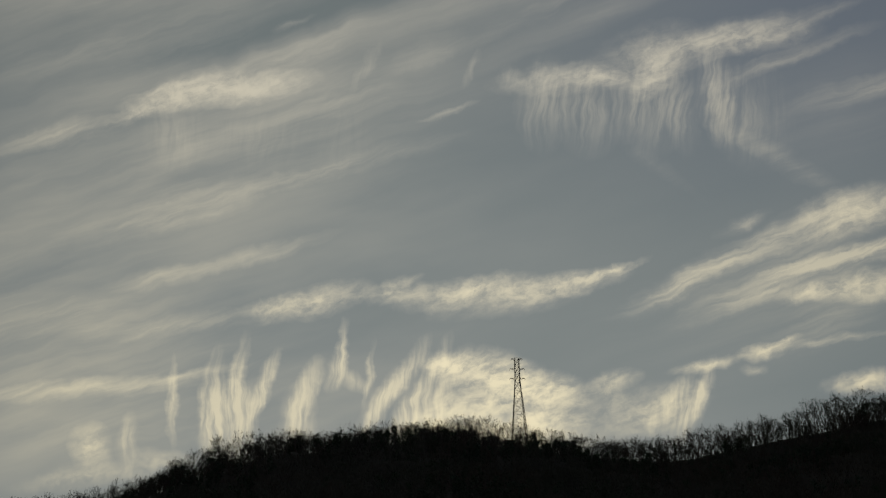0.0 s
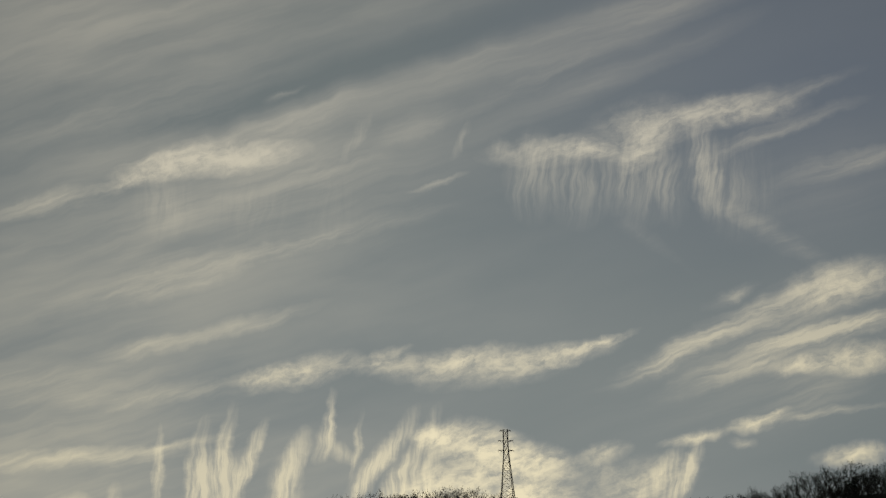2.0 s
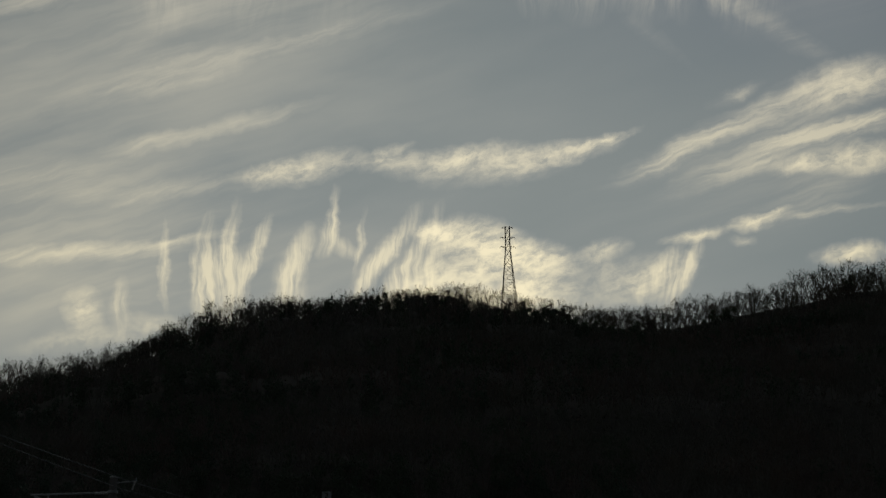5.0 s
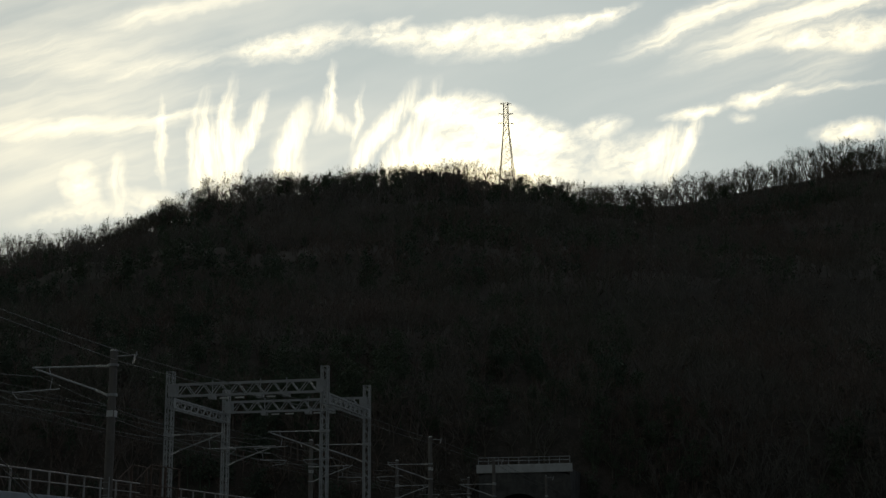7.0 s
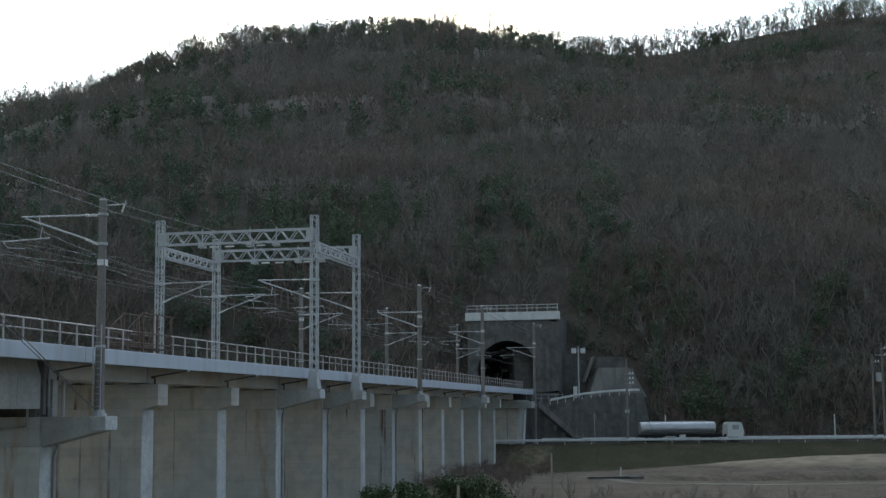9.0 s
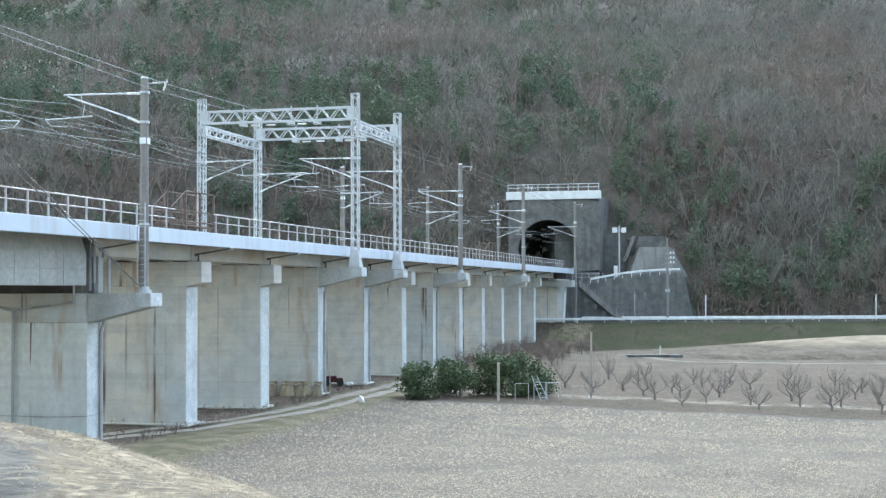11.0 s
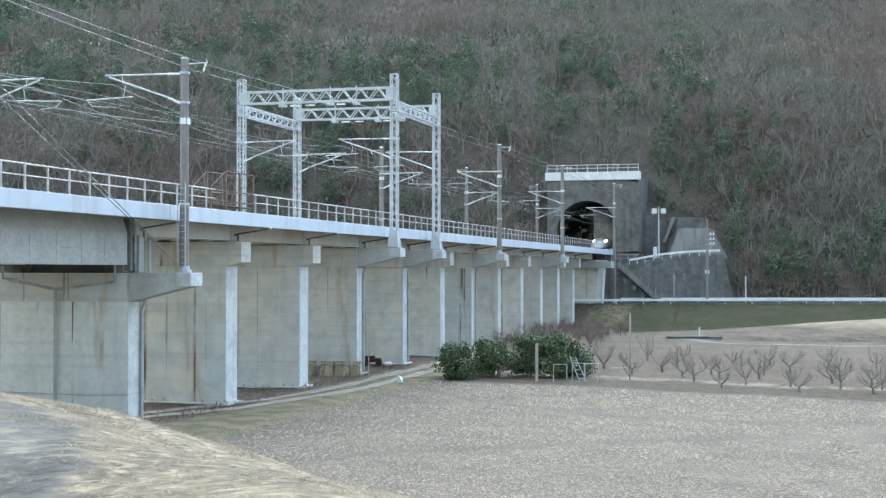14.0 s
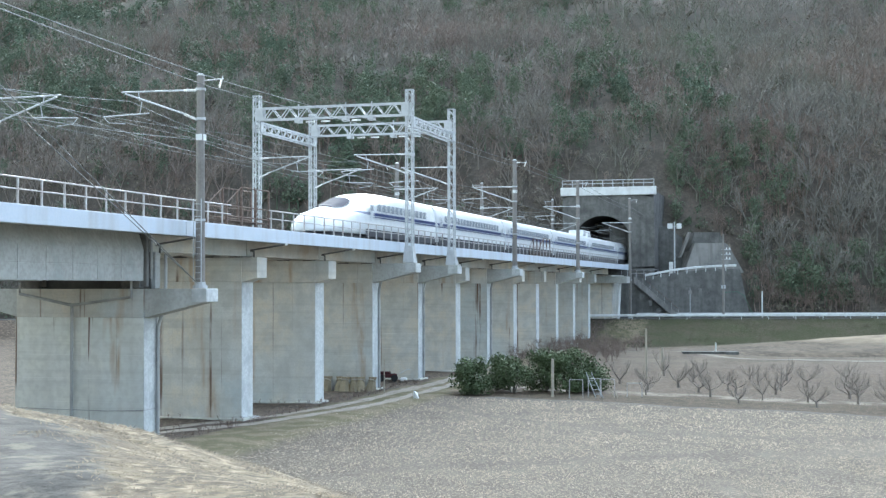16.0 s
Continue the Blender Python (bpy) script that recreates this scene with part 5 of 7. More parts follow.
def build_lorry():
    """Front at local x = 0, driving towards +x; 16 m long."""
    tank = []
    for x, s in ((-15.6, 0.9), (-15.45, 1.0), (-4.4, 1.0), (-4.2, 0.88)):
        tank.append((x, [(1.2 * s * math.cos(a), 2.15 + 0.92 * s * math.sin(a)) for a in np.linspace(-1.2, math.pi + 1.2, 20)]))
    tk = part("tank", loft(tank), M_TANK, lorry, "pale silver cylindrical tank")
    part("tank_walkway", Build().box(-14.5, -0.3, 3.07, -5.5, 0.3, 3.16), M_STEEL, tk)
    part("tank_band", Build().box(-15.2, -1.24, 1.75, -4.6, 1.24, 1.9), M_CONC_DARK, tk)
    part("chassis", Build().box(-15.8, -0.5, 0.75, -0.8, 0.5, 1.15, 0.02), M_BLACK, lorry)
    part("bumper", Build().box(-16.0, -1.2, 0.5, -15.8, 1.2, 0.85, 0.02), M_STEEL, lorry)
    part("side_box", Build().box(-9.8, -1.22, 0.65, -8.9, -0.9, 1.15, 0.02), M_CAB, lorry, "white tool box")
    part("side_guard", Build().box(-12.0, -1.2, 0.6, -10.4, -1.14, 0.95), M_STEEL, lorry)
    cab = part("cab", Build().extrude([(-2.5, 0.75), (-0.05, 0.75), (0.0, 1.5), (-0.25, 2.75), (-0.6, 2.95), (-2.3, 2.95), (-2.5, 2.7)], -1.2, 1.2, "y"), M_CAB, lorry, "white forward-control cab")
    part("cab_window", Build().box(-1.75, -1.215, 1.85, -0.75, -1.2, 2.55, 0.005), M_GLASS, cab)
    part("cab_windscreen", Build().add([(-0.02, -1.05, 1.7), (-0.02, 1.05, 1.7), (-0.24, 1.05, 2.65), (-0.24, -1.05, 2.65)], [(0, 1, 2, 3)]), M_GLASS, cab)
    part("cab_bumper", Build().box(-0.6, -1.22, 0.4, 0.06, 1.22, 0.8, 0.03), M_STEEL, cab)
    part("exhaust", Build().rod((-3.1, -0.9, 0.9), (-3.1, -0.9, 2.6), 0.12, 10), M_STEEL, lorry)
    for x in (-14.2, -12.9, -5.6, -4.3, -1.35):
        for s in (-1, 1):
            w = part("wheel", Build().rod((x, s * 0.85, 0.5), (x, s * 1.18, 0.5), 0.5, 18), M_BLACK, lorry)
            part("rim", Build().rod((x, s * 1.17, 0.5), (x, s * 1.2, 0.5), 0.27, 12), M_STEEL, w)


build_lorry()
TRAIN_SPEED, LORRY_SPEED = 66.6, 16.8


def motions():
    """The moving things, keyed over the whole clip."""
    rows = []
    for t in range(0, 17):
        rows.append((float(t), pose(TRAIN_X16 + TRAIN_SPEED * (16.0 - t), MID - 2.15, RAIL_Z)))
    walk(train, rows)
    rows = []
    for t in range(0, 17):
        p = site(207.0, 51.2 + LORRY_SPEED * (t - 8.5), 2.645)
        rows.append((float(t), Matrix.Translation(p) @ pose(0, 0, 0, 0, 0, math.degrees(AXIS) - 90)))
    walk(lorry, rows)


TRAIN_X16 = 83.0

# ---- woods on the hill ----
def bare_tree_mesh(rng, height, limbs=11, twigs=5, sprigs=4, thick=1.0, wide=1.0):
    """Triangles of a leafless tree with its foot at the origin: tapered trunk, limbs, twigs and sprigs."""
    V, F = [], []

    def seg(a, b, ra, rb, n=3):
        d = b - a
        d = d / (np.linalg.norm(d) + 1e-9)
        s = np.cross(d, (0.3, 0.9, 0.2))
        s /= np.linalg.norm(s)
        t = np.cross(d, s)
        o = len(V)
        for p, r in ((a, ra), (b, rb)):
            for i in range(n):
                w = 6.2832 * i / n
                V.append(p + (s * math.cos(w) + t * math.sin(w)) * r)
        for i in range(n):
            j = (i + 1) % n
            F.append((o + i, o + j, o + n + j))
            F.append((o + i, o + n + j, o + n + i))

    def sprig(a, b, r):
        d = b - a
        s = np.cross(d, rng.normal(size=3))
        s = s / (np.linalg.norm(s) + 1e-9) * r
        o = len(V)
        V.extend((a - s, a + s, b))
        F.append((o, o + 1, o + 2))

    base = np.zeros(3)
    pts = [base - np.array((0, 0, 0.5))]
    lean = rng.normal(size=2) * 0.05
    for i in range(1, 4):
        z = height * 0.72 * i / 3
        pts.append(np.array((lean[0] * z + rng.normal() * 0.12, lean[1] * z + rng.normal() * 0.12, z)))
    rad = [0.17 * thick, 0.13 * thick, 0.09 * thick, 0.05 * thick]
    for i in range(3):
        seg(pts[i], pts[i + 1], rad[i], rad[i + 1], 4)
    for k in range(limbs):
        t = rng.uniform(0.3, 1.0)
        i = min(2, int(t * 3))
        a = pts[i] + (pts[i + 1] - pts[i]) * (t * 3 - i)
        w = rng.uniform(0, 6.283)
        out = rng.uniform(0.3, 0.75) * wide
        ln = height * rng.uniform(0.25, 0.45) * (1.25 - 0.5 * t)
        d = np.array((math.cos(w) * out, math.sin(w) * out, rng.uniform(0.7, 1.0)))
        d /= np.linalg.norm(d)
        b = a + d * ln * 0.55
        c = b + (d + np.array((0, 0, 0.35)) + rng.normal(size=3) * 0.12) * ln * 0.4
        r0 = 0.06 * thick
        seg(a, b, r0, r0 * 0.6)
        seg(b, c, r0 * 0.6, r0 * 0.25)
        for _ in range(twigs):
            q = rng.uniform(0.25, 1.0)
            p = a + (b - a) * q if rng.rand() < 0.5 else b + (c - b) * q
            e = p + (d * 0.8 + rng.normal(size=3) * 0.55 + np.array((0, 0, 0.35))) * ln * rng.uniform(0.22, 0.42)
            sprig(p, e, 0.03 * thick)
            for _ in range(sprigs):
                g = p + (e - p) * rng.uniform(0.3, 1.0)
                sprig(g, g + ((e - p) * 0.5 + rng.normal(size=3) * 0.4) * rng.uniform(0.5, 1.0), 0.022 * thick)
    return np.array(V), np.array(F)


def forked_tree(rng, height, levels=5, twig=0.038, wide=0.5):
    """Trunk and crown of a leafless tree whose limbs fork upwards into a fan of fine twigs."""
    parts = []

    def tube(V, F, a, b, ra, rb, n):
        d = (b - a) / (np.linalg.norm(b - a) + 1e-9)
        s = np.cross(d, (0.3, 0.9, 0.2))
        s /= np.linalg.norm(s)
        t = np.cross(d, s)
        o = len(V)
        for p, rad in ((a, ra), (b, rb)):
            V.extend(p + (s * math.cos(6.2832 * i / n) + t * math.sin(6.2832 * i / n)) * rad for i in range(n))
        for i in range(n):
            j = (i + 1) % n
            F.extend(((o + i, o + j, o + n + j), (o + i, o + n + j, o + n + i)))

    V, F = [], []
    foot, fork = np.array((0, 0, -0.6)), np.array((rng.normal() * 0.15, rng.normal() * 0.15, height * rng.uniform(0.12, 0.26)))
    tube(V, F, foot, fork, 0.17, 0.13, 5)
    parts.append((np.array(V), np.array(F)))
    V, F = [], []

    def grow(a, d, length, rad, level):
        d = d / np.linalg.norm(d)
        b = a + d * length
        if level < 3:
            tube(V, F, a, b, rad, rad * 0.62, 3)
        else:
            s = np.cross(d, rng.normal(size=3))
            s = s / (np.linalg.norm(s) + 1e-9) * rad
            o = len(V)
            V.extend((a - s, a + s, b))
            F.append((o, o + 1, o + 2))
        if level == levels:
            return
        for k in range(3 if level else 4):
            q = b if k < 2 else a + (b - a) * rng.uniform(0.45, 0.95)
            turn = rng.normal(size=3) * (0.42 if level < 3 else 0.55)
            grow(q, d + turn + np.array((0, 0, 0.16)), length * rng.uniform(0.58, 0.82), max(rad * 0.66, twig), level + 1)

    for k in range(3):
        w = 6.283 * (k + rng.uniform(-0.3, 0.3)) / 3
        grow(fork, np.array((math.cos(w) * wide, math.sin(w) * wide, 1.0)), height * rng.uniform(0.22, 0.29), 0.11, 1)
    V = np.array(V)
    V[:, 2] = np.where(V[:, 2] > fork[2], fork[2] + (V[:, 2] - fork[2]) * (height - fork[2]) / (V[:, 2].max() - fork[2]), V[:, 2])
    parts.append((V, np.array(F)))
    return parts


def joined(parts):
    """The parts of a tree as one set of arrays."""
    (v0, f0), (v1, f1) = parts
    return np.concatenate([v0, v1]), np.concatenate([f0, f1 + len(v0)])


def leafy_mesh(rng, height, spread, count, leaf=0.5, trunk=True, lobes=9, low=0.25):
    """Triangles of a crown of leaf clumps gathered in uneven lobes, with its foot at the origin."""
    V, F = [], []
    cents = []
    for _ in range(lobes):
        w, rr = rng.uniform(0, 6.283), spread * math.sqrt(rng.uniform(0, 1)) * 0.75
        z = height * rng.uniform(low + 0.1, 0.85)
        cents.append((np.array((math.cos(w) * rr * (1.15 - z / height * 0.6), math.sin(w) * rr * (1.15 - z / height * 0.6), z)), spread * rng.uniform(0.3, 0.55)))
    for _ in range(count):
        c, r = cents[rng.randint(len(cents))]
        d = rng.normal(size=3)
        d /= np.linalg.norm(d)
        p = c + d * r * rng.uniform(0.55, 1.05) * np.array((1, 1, 0.85))
        n = d + rng.normal(size=3) * 0.5 + np.array((0, 0, 0.3))
        n /= np.linalg.norm(n)
        s = np.cross(n, rng.normal(size=3))
        s /= np.linalg.norm(s)
        t = np.cross(n, s)
        k = leaf * rng.uniform(0.6, 1.3)
        o = len(V)
        V.extend((p - s * k * 0.5 - t * k * 0.3, p + s * k * 0.5 - t * k * 0.2, p + t * k * 0.6 + n * k * 0.15, p - s * k * 0.2 + t * k * 0.35 - n * 0.1 * k))
        F.extend(((o, o + 1, o + 2), (o, o + 2, o + 3)))
    if trunk:
        for i in range(4):
            o = len(V)
            a, b = 6.283 * i / 4, 6.283 * (i + 1) / 4
            V.extend(((0.12 * math.cos(a), 0.12 * math.sin(a), -0.4), (0.12 * math.cos(b), 0.12 * math.sin(b), -0.4), (0.05 * math.cos(b), 0.05 * math.sin(b), height * 0.7), (0.05 * math.cos(a), 0.05 * math.sin(a), height * 0.7)))
            F.extend(((o, o + 1, o + 2), (o, o + 2, o + 3)))
    return np.array(V), np.array(F)


def scatter(templates, places, rng, scales):
    """Copies of the templates at places (n x 3), turned and scaled, as one set of arrays."""
    vs, fs, o = [], [], 0
    for (x, y, z), sc in zip(places, scales):
        v, f = templates[rng.randint(len(templates))]
        a = rng.uniform(0, 6.283)
        c, s = math.cos(a) * sc, math.sin(a) * sc
        q = np.stack([v[:, 0] * c - v[:, 1] * s + x, v[:, 0] * s + v[:, 1] * c + y, v[:, 2] * sc * rng.uniform(0.85, 1.15) + z], 1)
        vs.append(q)
        fs.append(f + o)
        o += len(v)
    return np.concatenate(vs), np.concatenate(fs)


def hill_place(u, r):
    z = hill_z(np.asarray(u), np.asarray(r))
    c, s = math.cos(AXIS), math.sin(AXIS)
    return np.stack([u * c + r * s, u * s - r * c, z], 1)


rng = np.random.RandomState(11)
bare_near = [joined(forked_tree(rng, rng.uniform(6.5, 9.5), 4, 0.055, 0.75)) for _ in range(12)]
bare_far = [joined(forked_tree(rng, rng.uniform(6.5, 9.5), 4, 0.075, 0.75)) for _ in range(10)]
green_near = [leafy_mesh(rng, rng.uniform(5.5, 9.5), rng.uniform(1.7, 2.8), 430, 0.3, True, 20, 0.1) for _ in range(7)]
green_far = [leafy_mesh(rng, rng.uniform(5.5, 9.0), rng.uniform(1.7, 2.8), 190, 0.5, True, 16, 0.1) for _ in range(7)]
shrubs = [leafy_mesh(rng, rng.uniform(1.2, 2.2), rng.uniform(1.0, 1.8), 34, 0.32, False, 8, 0.0) for _ in range(6)]


def clear_of_portal(u, r):
    c, s = math.cos(AXIS), math.sin(AXIS)
    x, y = u * c + r * s, u * s - r * c
    z = hill_z(u, r)
    return ~((x < 262) & (y > 25) & (y < 43) & (z < 23.4)) & ~((u < 226) & (r > 24) & (r < 48.5))


def spots(n, u0, u1, seed, width=0.47):
    g = np.random.RandomState(seed)
    u = u0 + (u1 - u0) * g.uniform(0, 1, n) ** 1.35
    r = u * g.uniform(-0.36, width, n)
    ok = clear_of_portal(u, r)
    return u[ok], r[ok], g


u, r, g = spots(6000, 216, 556, 21)
u2, r2, _ = spots(1300, 400, 556, 22)
u, r = np.concatenate([u, 956 - u2]), np.concatenate([r, r2 / u2 * (956 - u2)])
green_zone = fbm(u, r, 90, 7) + 0.6 * fbm(u, r, 30, 8) + g.normal(size=len(u)) * 0.35 - 0.005 * (r - 20) * (u < 380)
for u0, r0, du, dr, more in ((256, 31, 9, 5, 1.3), (250, 48, 8, 6, 1.1), (232, 35, 6, 4, 0.9), (262, 4, 12, 14, 0.6), (236, 85, 14, 10, 0.5), (238, 66, 14, 8, -0.7), (285, 70, 25, 20, -0.4)):
    green_zone += more * np.exp(-((u - u0) / du) ** 2 - ((r - r0) / dr) ** 2)
is_green = green_zone > 0.42 + 0.2 * (u < 245)
bu, br = u[~is_green], r[~is_green]
gu, gr = u[is_green], r[is_green]
for lo, hi, bare, green, where in ((0, 340, bare_near, green_near, "lower"), (340, 900, bare_far, green_far, "upper")):
    s = (bu >= lo) & (bu < hi)
    woods = new("bare_woodland", np_mesh("bare_woodland", *scatter(bare, hill_place(bu[s], br[s]), g, g.uniform(0.7, 1.15, s.sum())), M_BARE))
    tagged(woods, "dense leafless grey-brown deciduous woods on the %s hillside" % where, "woods", kind="stuff")
    s = (gu >= lo) & (gu < hi)
    ever = new("evergreen_woodland", np_mesh("evergreen_woodland", *scatter(green, hill_place(gu[s], gr[s]), g, g.uniform(0.6, 1.15, s.sum())), M_GREEN))
    tagged(ever, "dark evergreen trees scattered through the %s hillside woods" % where, "woods", kind="stuff")
M_SHRUB = material("dry_undergrowth", (0.27, 0.23, 0.19), 0.95, var=((0.04, (0.17, 0.175, 0.12), 0.8), (0.3, (0.32, 0.27, 0.22), 0.6)), island=0.5)
u, r, g = spots(4400, 214.5, 556, 33)
u = 214.5 + (u - 214.5) ** 1.2 / (341.5 ** 0.2)
under = new("undergrowth", np_mesh("undergrowth", *scatter(shrubs, hill_place(u, r), g, g.uniform(0.6, 1.5, len(u))), M_SHRUB))
tagged(under, "brown dry undergrowth and saplings covering the slope", "undergrowth", kind="stuff")

u, r, g = spots(1100, 215, 330, 37)
clumps = fbm(u, r, 40, 15) + 0.7 * fbm(u, r, 14, 16) > 0.1
u, r = u[clumps], r[clumps]
ob = new("evergreen_shrubs", np_mesh("evergreen_shrubs", *scatter(shrubs, hill_place(u, r), g, g.uniform(0.7, 1.7, len(u))), M_GREEN))
tagged(ob, "grey-green evergreen shrubs in patches on the lower slope", "shrubs", kind="stuff")
u, r, g = spots(650, 214.5, 330, 35)
# arching thickets, densest beside and above the portal
u = np.concatenate([u, 215 + 34 * g.uniform(0, 1, 560) ** 1.4])
r = np.concatenate([r, g.uniform(42, 100, 280), g.uniform(44, 66, 280)])
ok = clear_of_portal(u, r)
u, r = u[ok], r[ok]
saplings = [bare_tree_mesh(g, g.uniform(2.6, 5.0), 10, 4, 3, 0.55, 2.2) for _ in range(8)]
brushwood = new("brushwood", np_mesh("brushwood", *scatter(saplings, hill_place(u, r), g, g.uniform(0.6, 1.2, len(u))), M_BRUSHWOOD))
tagged(brushwood, "tangled leafless brushwood on the lower slope", "brushwood", kind="stuff")

# the crest: single trees against the sky
g = np.random.RandomState(5)
crest_bare, crest_green, forked = [], [], []
for i in range(12):
    stem, crown = forked_tree(g, 10.0)
    forked.append(joined((stem, crown)))
    t = thing("bare_tree", "leafless deciduous tree on the hill crest", "tree", (0, 0, -60), "crest trees")
    part("trunk", np_mesh("trunk", *stem, M_BARE), M_BARE, t)
    part("crown", np_mesh("crown", *crown, M_BARE), M_BARE, t, "fine bare branches")
    crest_bare.append(t)
for i in range(6):
    v, f = leafy_mesh(g, g.uniform(5.5, 7.0), g.uniform(2.0, 3.0), 700, 0.4, True, 18, 0.0)
    t = thing("evergreen_tree", "dark evergreen tree on the hill crest", "tree", (0, 0, -60), "crest trees")
    part("trunk", Build().rod((0, 0, -0.5), (0, 0, 4), 0.16, 6, 0.06), M_BARE, t)
    part("crown", np_mesh("crown", v, f[:-8], M_GREEN), M_GREEN, t, "dense dark leaves")
    crest_green.append(t)
EVERGREEN = ((-96, 6, 0.95), (-80, 3, 1.0), (-60, 3, 0.9), (-29, 2.5, 1.15), (-8, 5, 0.55), (6, 6, 0.6), (25, 6, 0.62), (52, 4, 0.4), (80, 5, 0.75), (121, 4, 0.7), (152, 4, 0.8), (205, 4, 0.9))


def plant(src, u, r, size):
    m = pose(*hill_place(np.array([u]), np.array([r]))[0], 0, 0, g.uniform(0, 360)) @ Matrix.Diagonal((size, size, size * g.uniform(0.92, 1.08), 1))
    if src.name in planted:
        copy_thing(src, Matrix.Identity(4)).matrix_basis = m
    else:
        planted.add(src.name)
        src.matrix_basis = m


planted = set()
rr, k = -205.0, 0
while rr < 262:
    rr += g.uniform(0.9, 2.2)
    tall = float(np.interp(rr, [a for a, _, _ in CREST], [c for _, _, c in CREST])) + 5.0
    plant(crest_bare[k % 12], 558 + g.uniform(-10, 4), rr, tall / 10.0 * g.uniform(0.72, 1.04))
    k += 1
k = 0
for r0, half, size in EVERGREEN:
    for _ in range(int(half)):
        plant(crest_green[k % 6], 554 + g.uniform(-6, 3), r0 + g.uniform(-half, half), size * g.uniform(0.85, 1.2) + 0.25)
        k += 1

# rows that close the gaps between the crest trees
u, r = g.uniform(500, 552, 330), g.uniform(-210, 265, 330)
ob = new("crest_thicket", np_mesh("crest_thicket", *scatter(forked, hill_place(u, r), g, g.uniform(0.6, 0.95, 330)), M_BARE))
tagged(ob, "thicket of bare saplings just below the crest", "woods", kind="stuff")
u, r = g.uniform(525, 559, 800), g.uniform(-212, 275, 800)
ob = new("crest_scrub", np_mesh("crest_scrub", *scatter(shrubs, hill_place(u, r), g, g.uniform(0.6, 1.3, 800)), M_GREEN))
tagged(ob, "dark evergreen scrub along the hill crest", "scrub", kind="stuff")


# ---- pylon on the crest ----
def pylon():
    place = site(566, 63.5)
    z0 = float(hill_z(np.array([566.0]), np.array([63.5]))[0])
    h = 203.1 - z0
    t = thing("power_pylon", "grey lattice steel transmission pylon on the hill crest", "pylon", (place.x, place.y, z0 - 0.5), turn=15.75)
    w = lambda z: 3.7 - (3.7 - 0.95) * min(1.0, z / (h * 0.78)) if z < h * 0.78 else 0.95
    legs = Build()
    lev = [h * k / 12 for k in range(13)]
    for sx in (-1, 1):
        for sy in (-1, 1):
            leg = Build()
            for a, b in zip(lev, lev[1:]):
                leg.rod((sx * w(a) , sy * w(a), a), (sx * w(b), sy * w(b), b), 0.16, 4, cap=False)
            part("leg", leg, M_PYLON, t)
    for i, (a, b) in enumerate(zip(lev, lev[1:])):
        br = Build()
        for s in (-1, 1):
            br.rod((-w(a), s * w(a), a), (w(b), s * w(b), b), 0.075, 3, cap=False).rod((w(a), s * w(a), a), (-w(b), s * w(b), b), 0.075, 3, cap=False)
            br.rod((s * w(a), -w(a), a), (s * w(b), w(b), b), 0.075, 3, cap=False).rod((s * w(a), w(a), a), (s * w(b), -w(b), b), 0.075, 3, cap=False)
            br.rod((-w(b), s * w(b), b), (w(b), s * w(b), b), 0.07, 3, cap=False).rod((s * w(b), -w(b), b), (s * w(b), w(b), b), 0.07, 3, cap=False)
        part("bracing", br, M_PYLON, t)
    for zz, reach in ((h, 2.3), (h - 4.6, 3.2), (h - 8.9, 3.3)):
        for s in (-1, 1):
            arm = Build()
            for sx in (-0.5, 0.5):
                arm.rod((sx, s * 0.9, zz - 0.1), (0, s * reach, zz - 0.1), 0.07, 3).rod((sx, s * 0.9, zz - 0.8), (0, s * reach, zz - 0.1), 0.06, 3)
            part("cross_arm", arm, M_PYLON, t)
            part("insulator_string", Build().rod((0, s * reach, zz - 0.1), (0, s * reach, zz - 0.9), 0.09, 6), M_INSUL, t)


M_PYLON = material("pylon_steel", (0.2, 0.2, 0.2), 0.6, 0.3, var=((1, (0.14, 0.14, 0.14), 0.5),))
pylon()

# ---- below the tunnel: retaining walls, stairs, poles ----
def block(name, outline, u0, u1, mat, label, category="retaining wall", lean=0.0):
    """A wall whose outline is given in (r, z), from u0 back to u1; lean: how far its top stands back."""
    b = Build()
    n = len(outline)
    zmin = min(z for _, z in outline)
    v = [site(u0 + lean * (z - zmin), r, z) for r, z in outline] + [site(u1, r, z) for r, z in outline]
    b.add(v, [(i, (i + 1) % n, n + (i + 1) % n, n + i) for i in range(n)] + [tuple(range(n - 1, -1, -1)), tuple(range(n, 2 * n))])
    return solid(name, b, mat, label, category, kind="structure")


M_CONC_MID = material("slope_concrete", (0.31, 0.3, 0.285), 0.95, var=((0.3, (0.17, 0.17, 0.165), 0.8), (2.0, (0.28, 0.27, 0.25), 0.5)), bump=0.3, streak=0.5, streak_col=(0.08, 0.075, 0.07))
block("retaining_wall_lower", ((26.5, 1.5), (47.6, 1.5), (46.0, 10.15), (41, 10.05), (36, 9.5), (31.6, 8.7), (26.5, 8.9)), 212.6, 232, M_CONC_DARK, "dark stained battered retaining wall beside the portal", lean=0.06)
block("retaining_wall_upper", ((38.0, 9.5), (47.4, 9.5), (45.0, 13.9), (44.6, 14.2), (39.8, 14.2)), 216.5, 235, M_CONC_MID, "grey trapezoid retaining wall above the terrace", lean=0.1)
block("retaining_wall_top", ((39.3, 13.0), (45.2, 13.0), (44.2, 16.0), (40.2, 16.0)), 219.5, 238, M_CONC_DARK, "dark mossy wall set back on the slope")
block("terrace_wall", ((27.0, 8.0), (38.6, 8.0), (38.6, 15.2), (36.0, 17.0), (27.0, 17.4)), 221.5, 240, M_CONC_DARK, "dark weathered wall next to the tunnel portal")
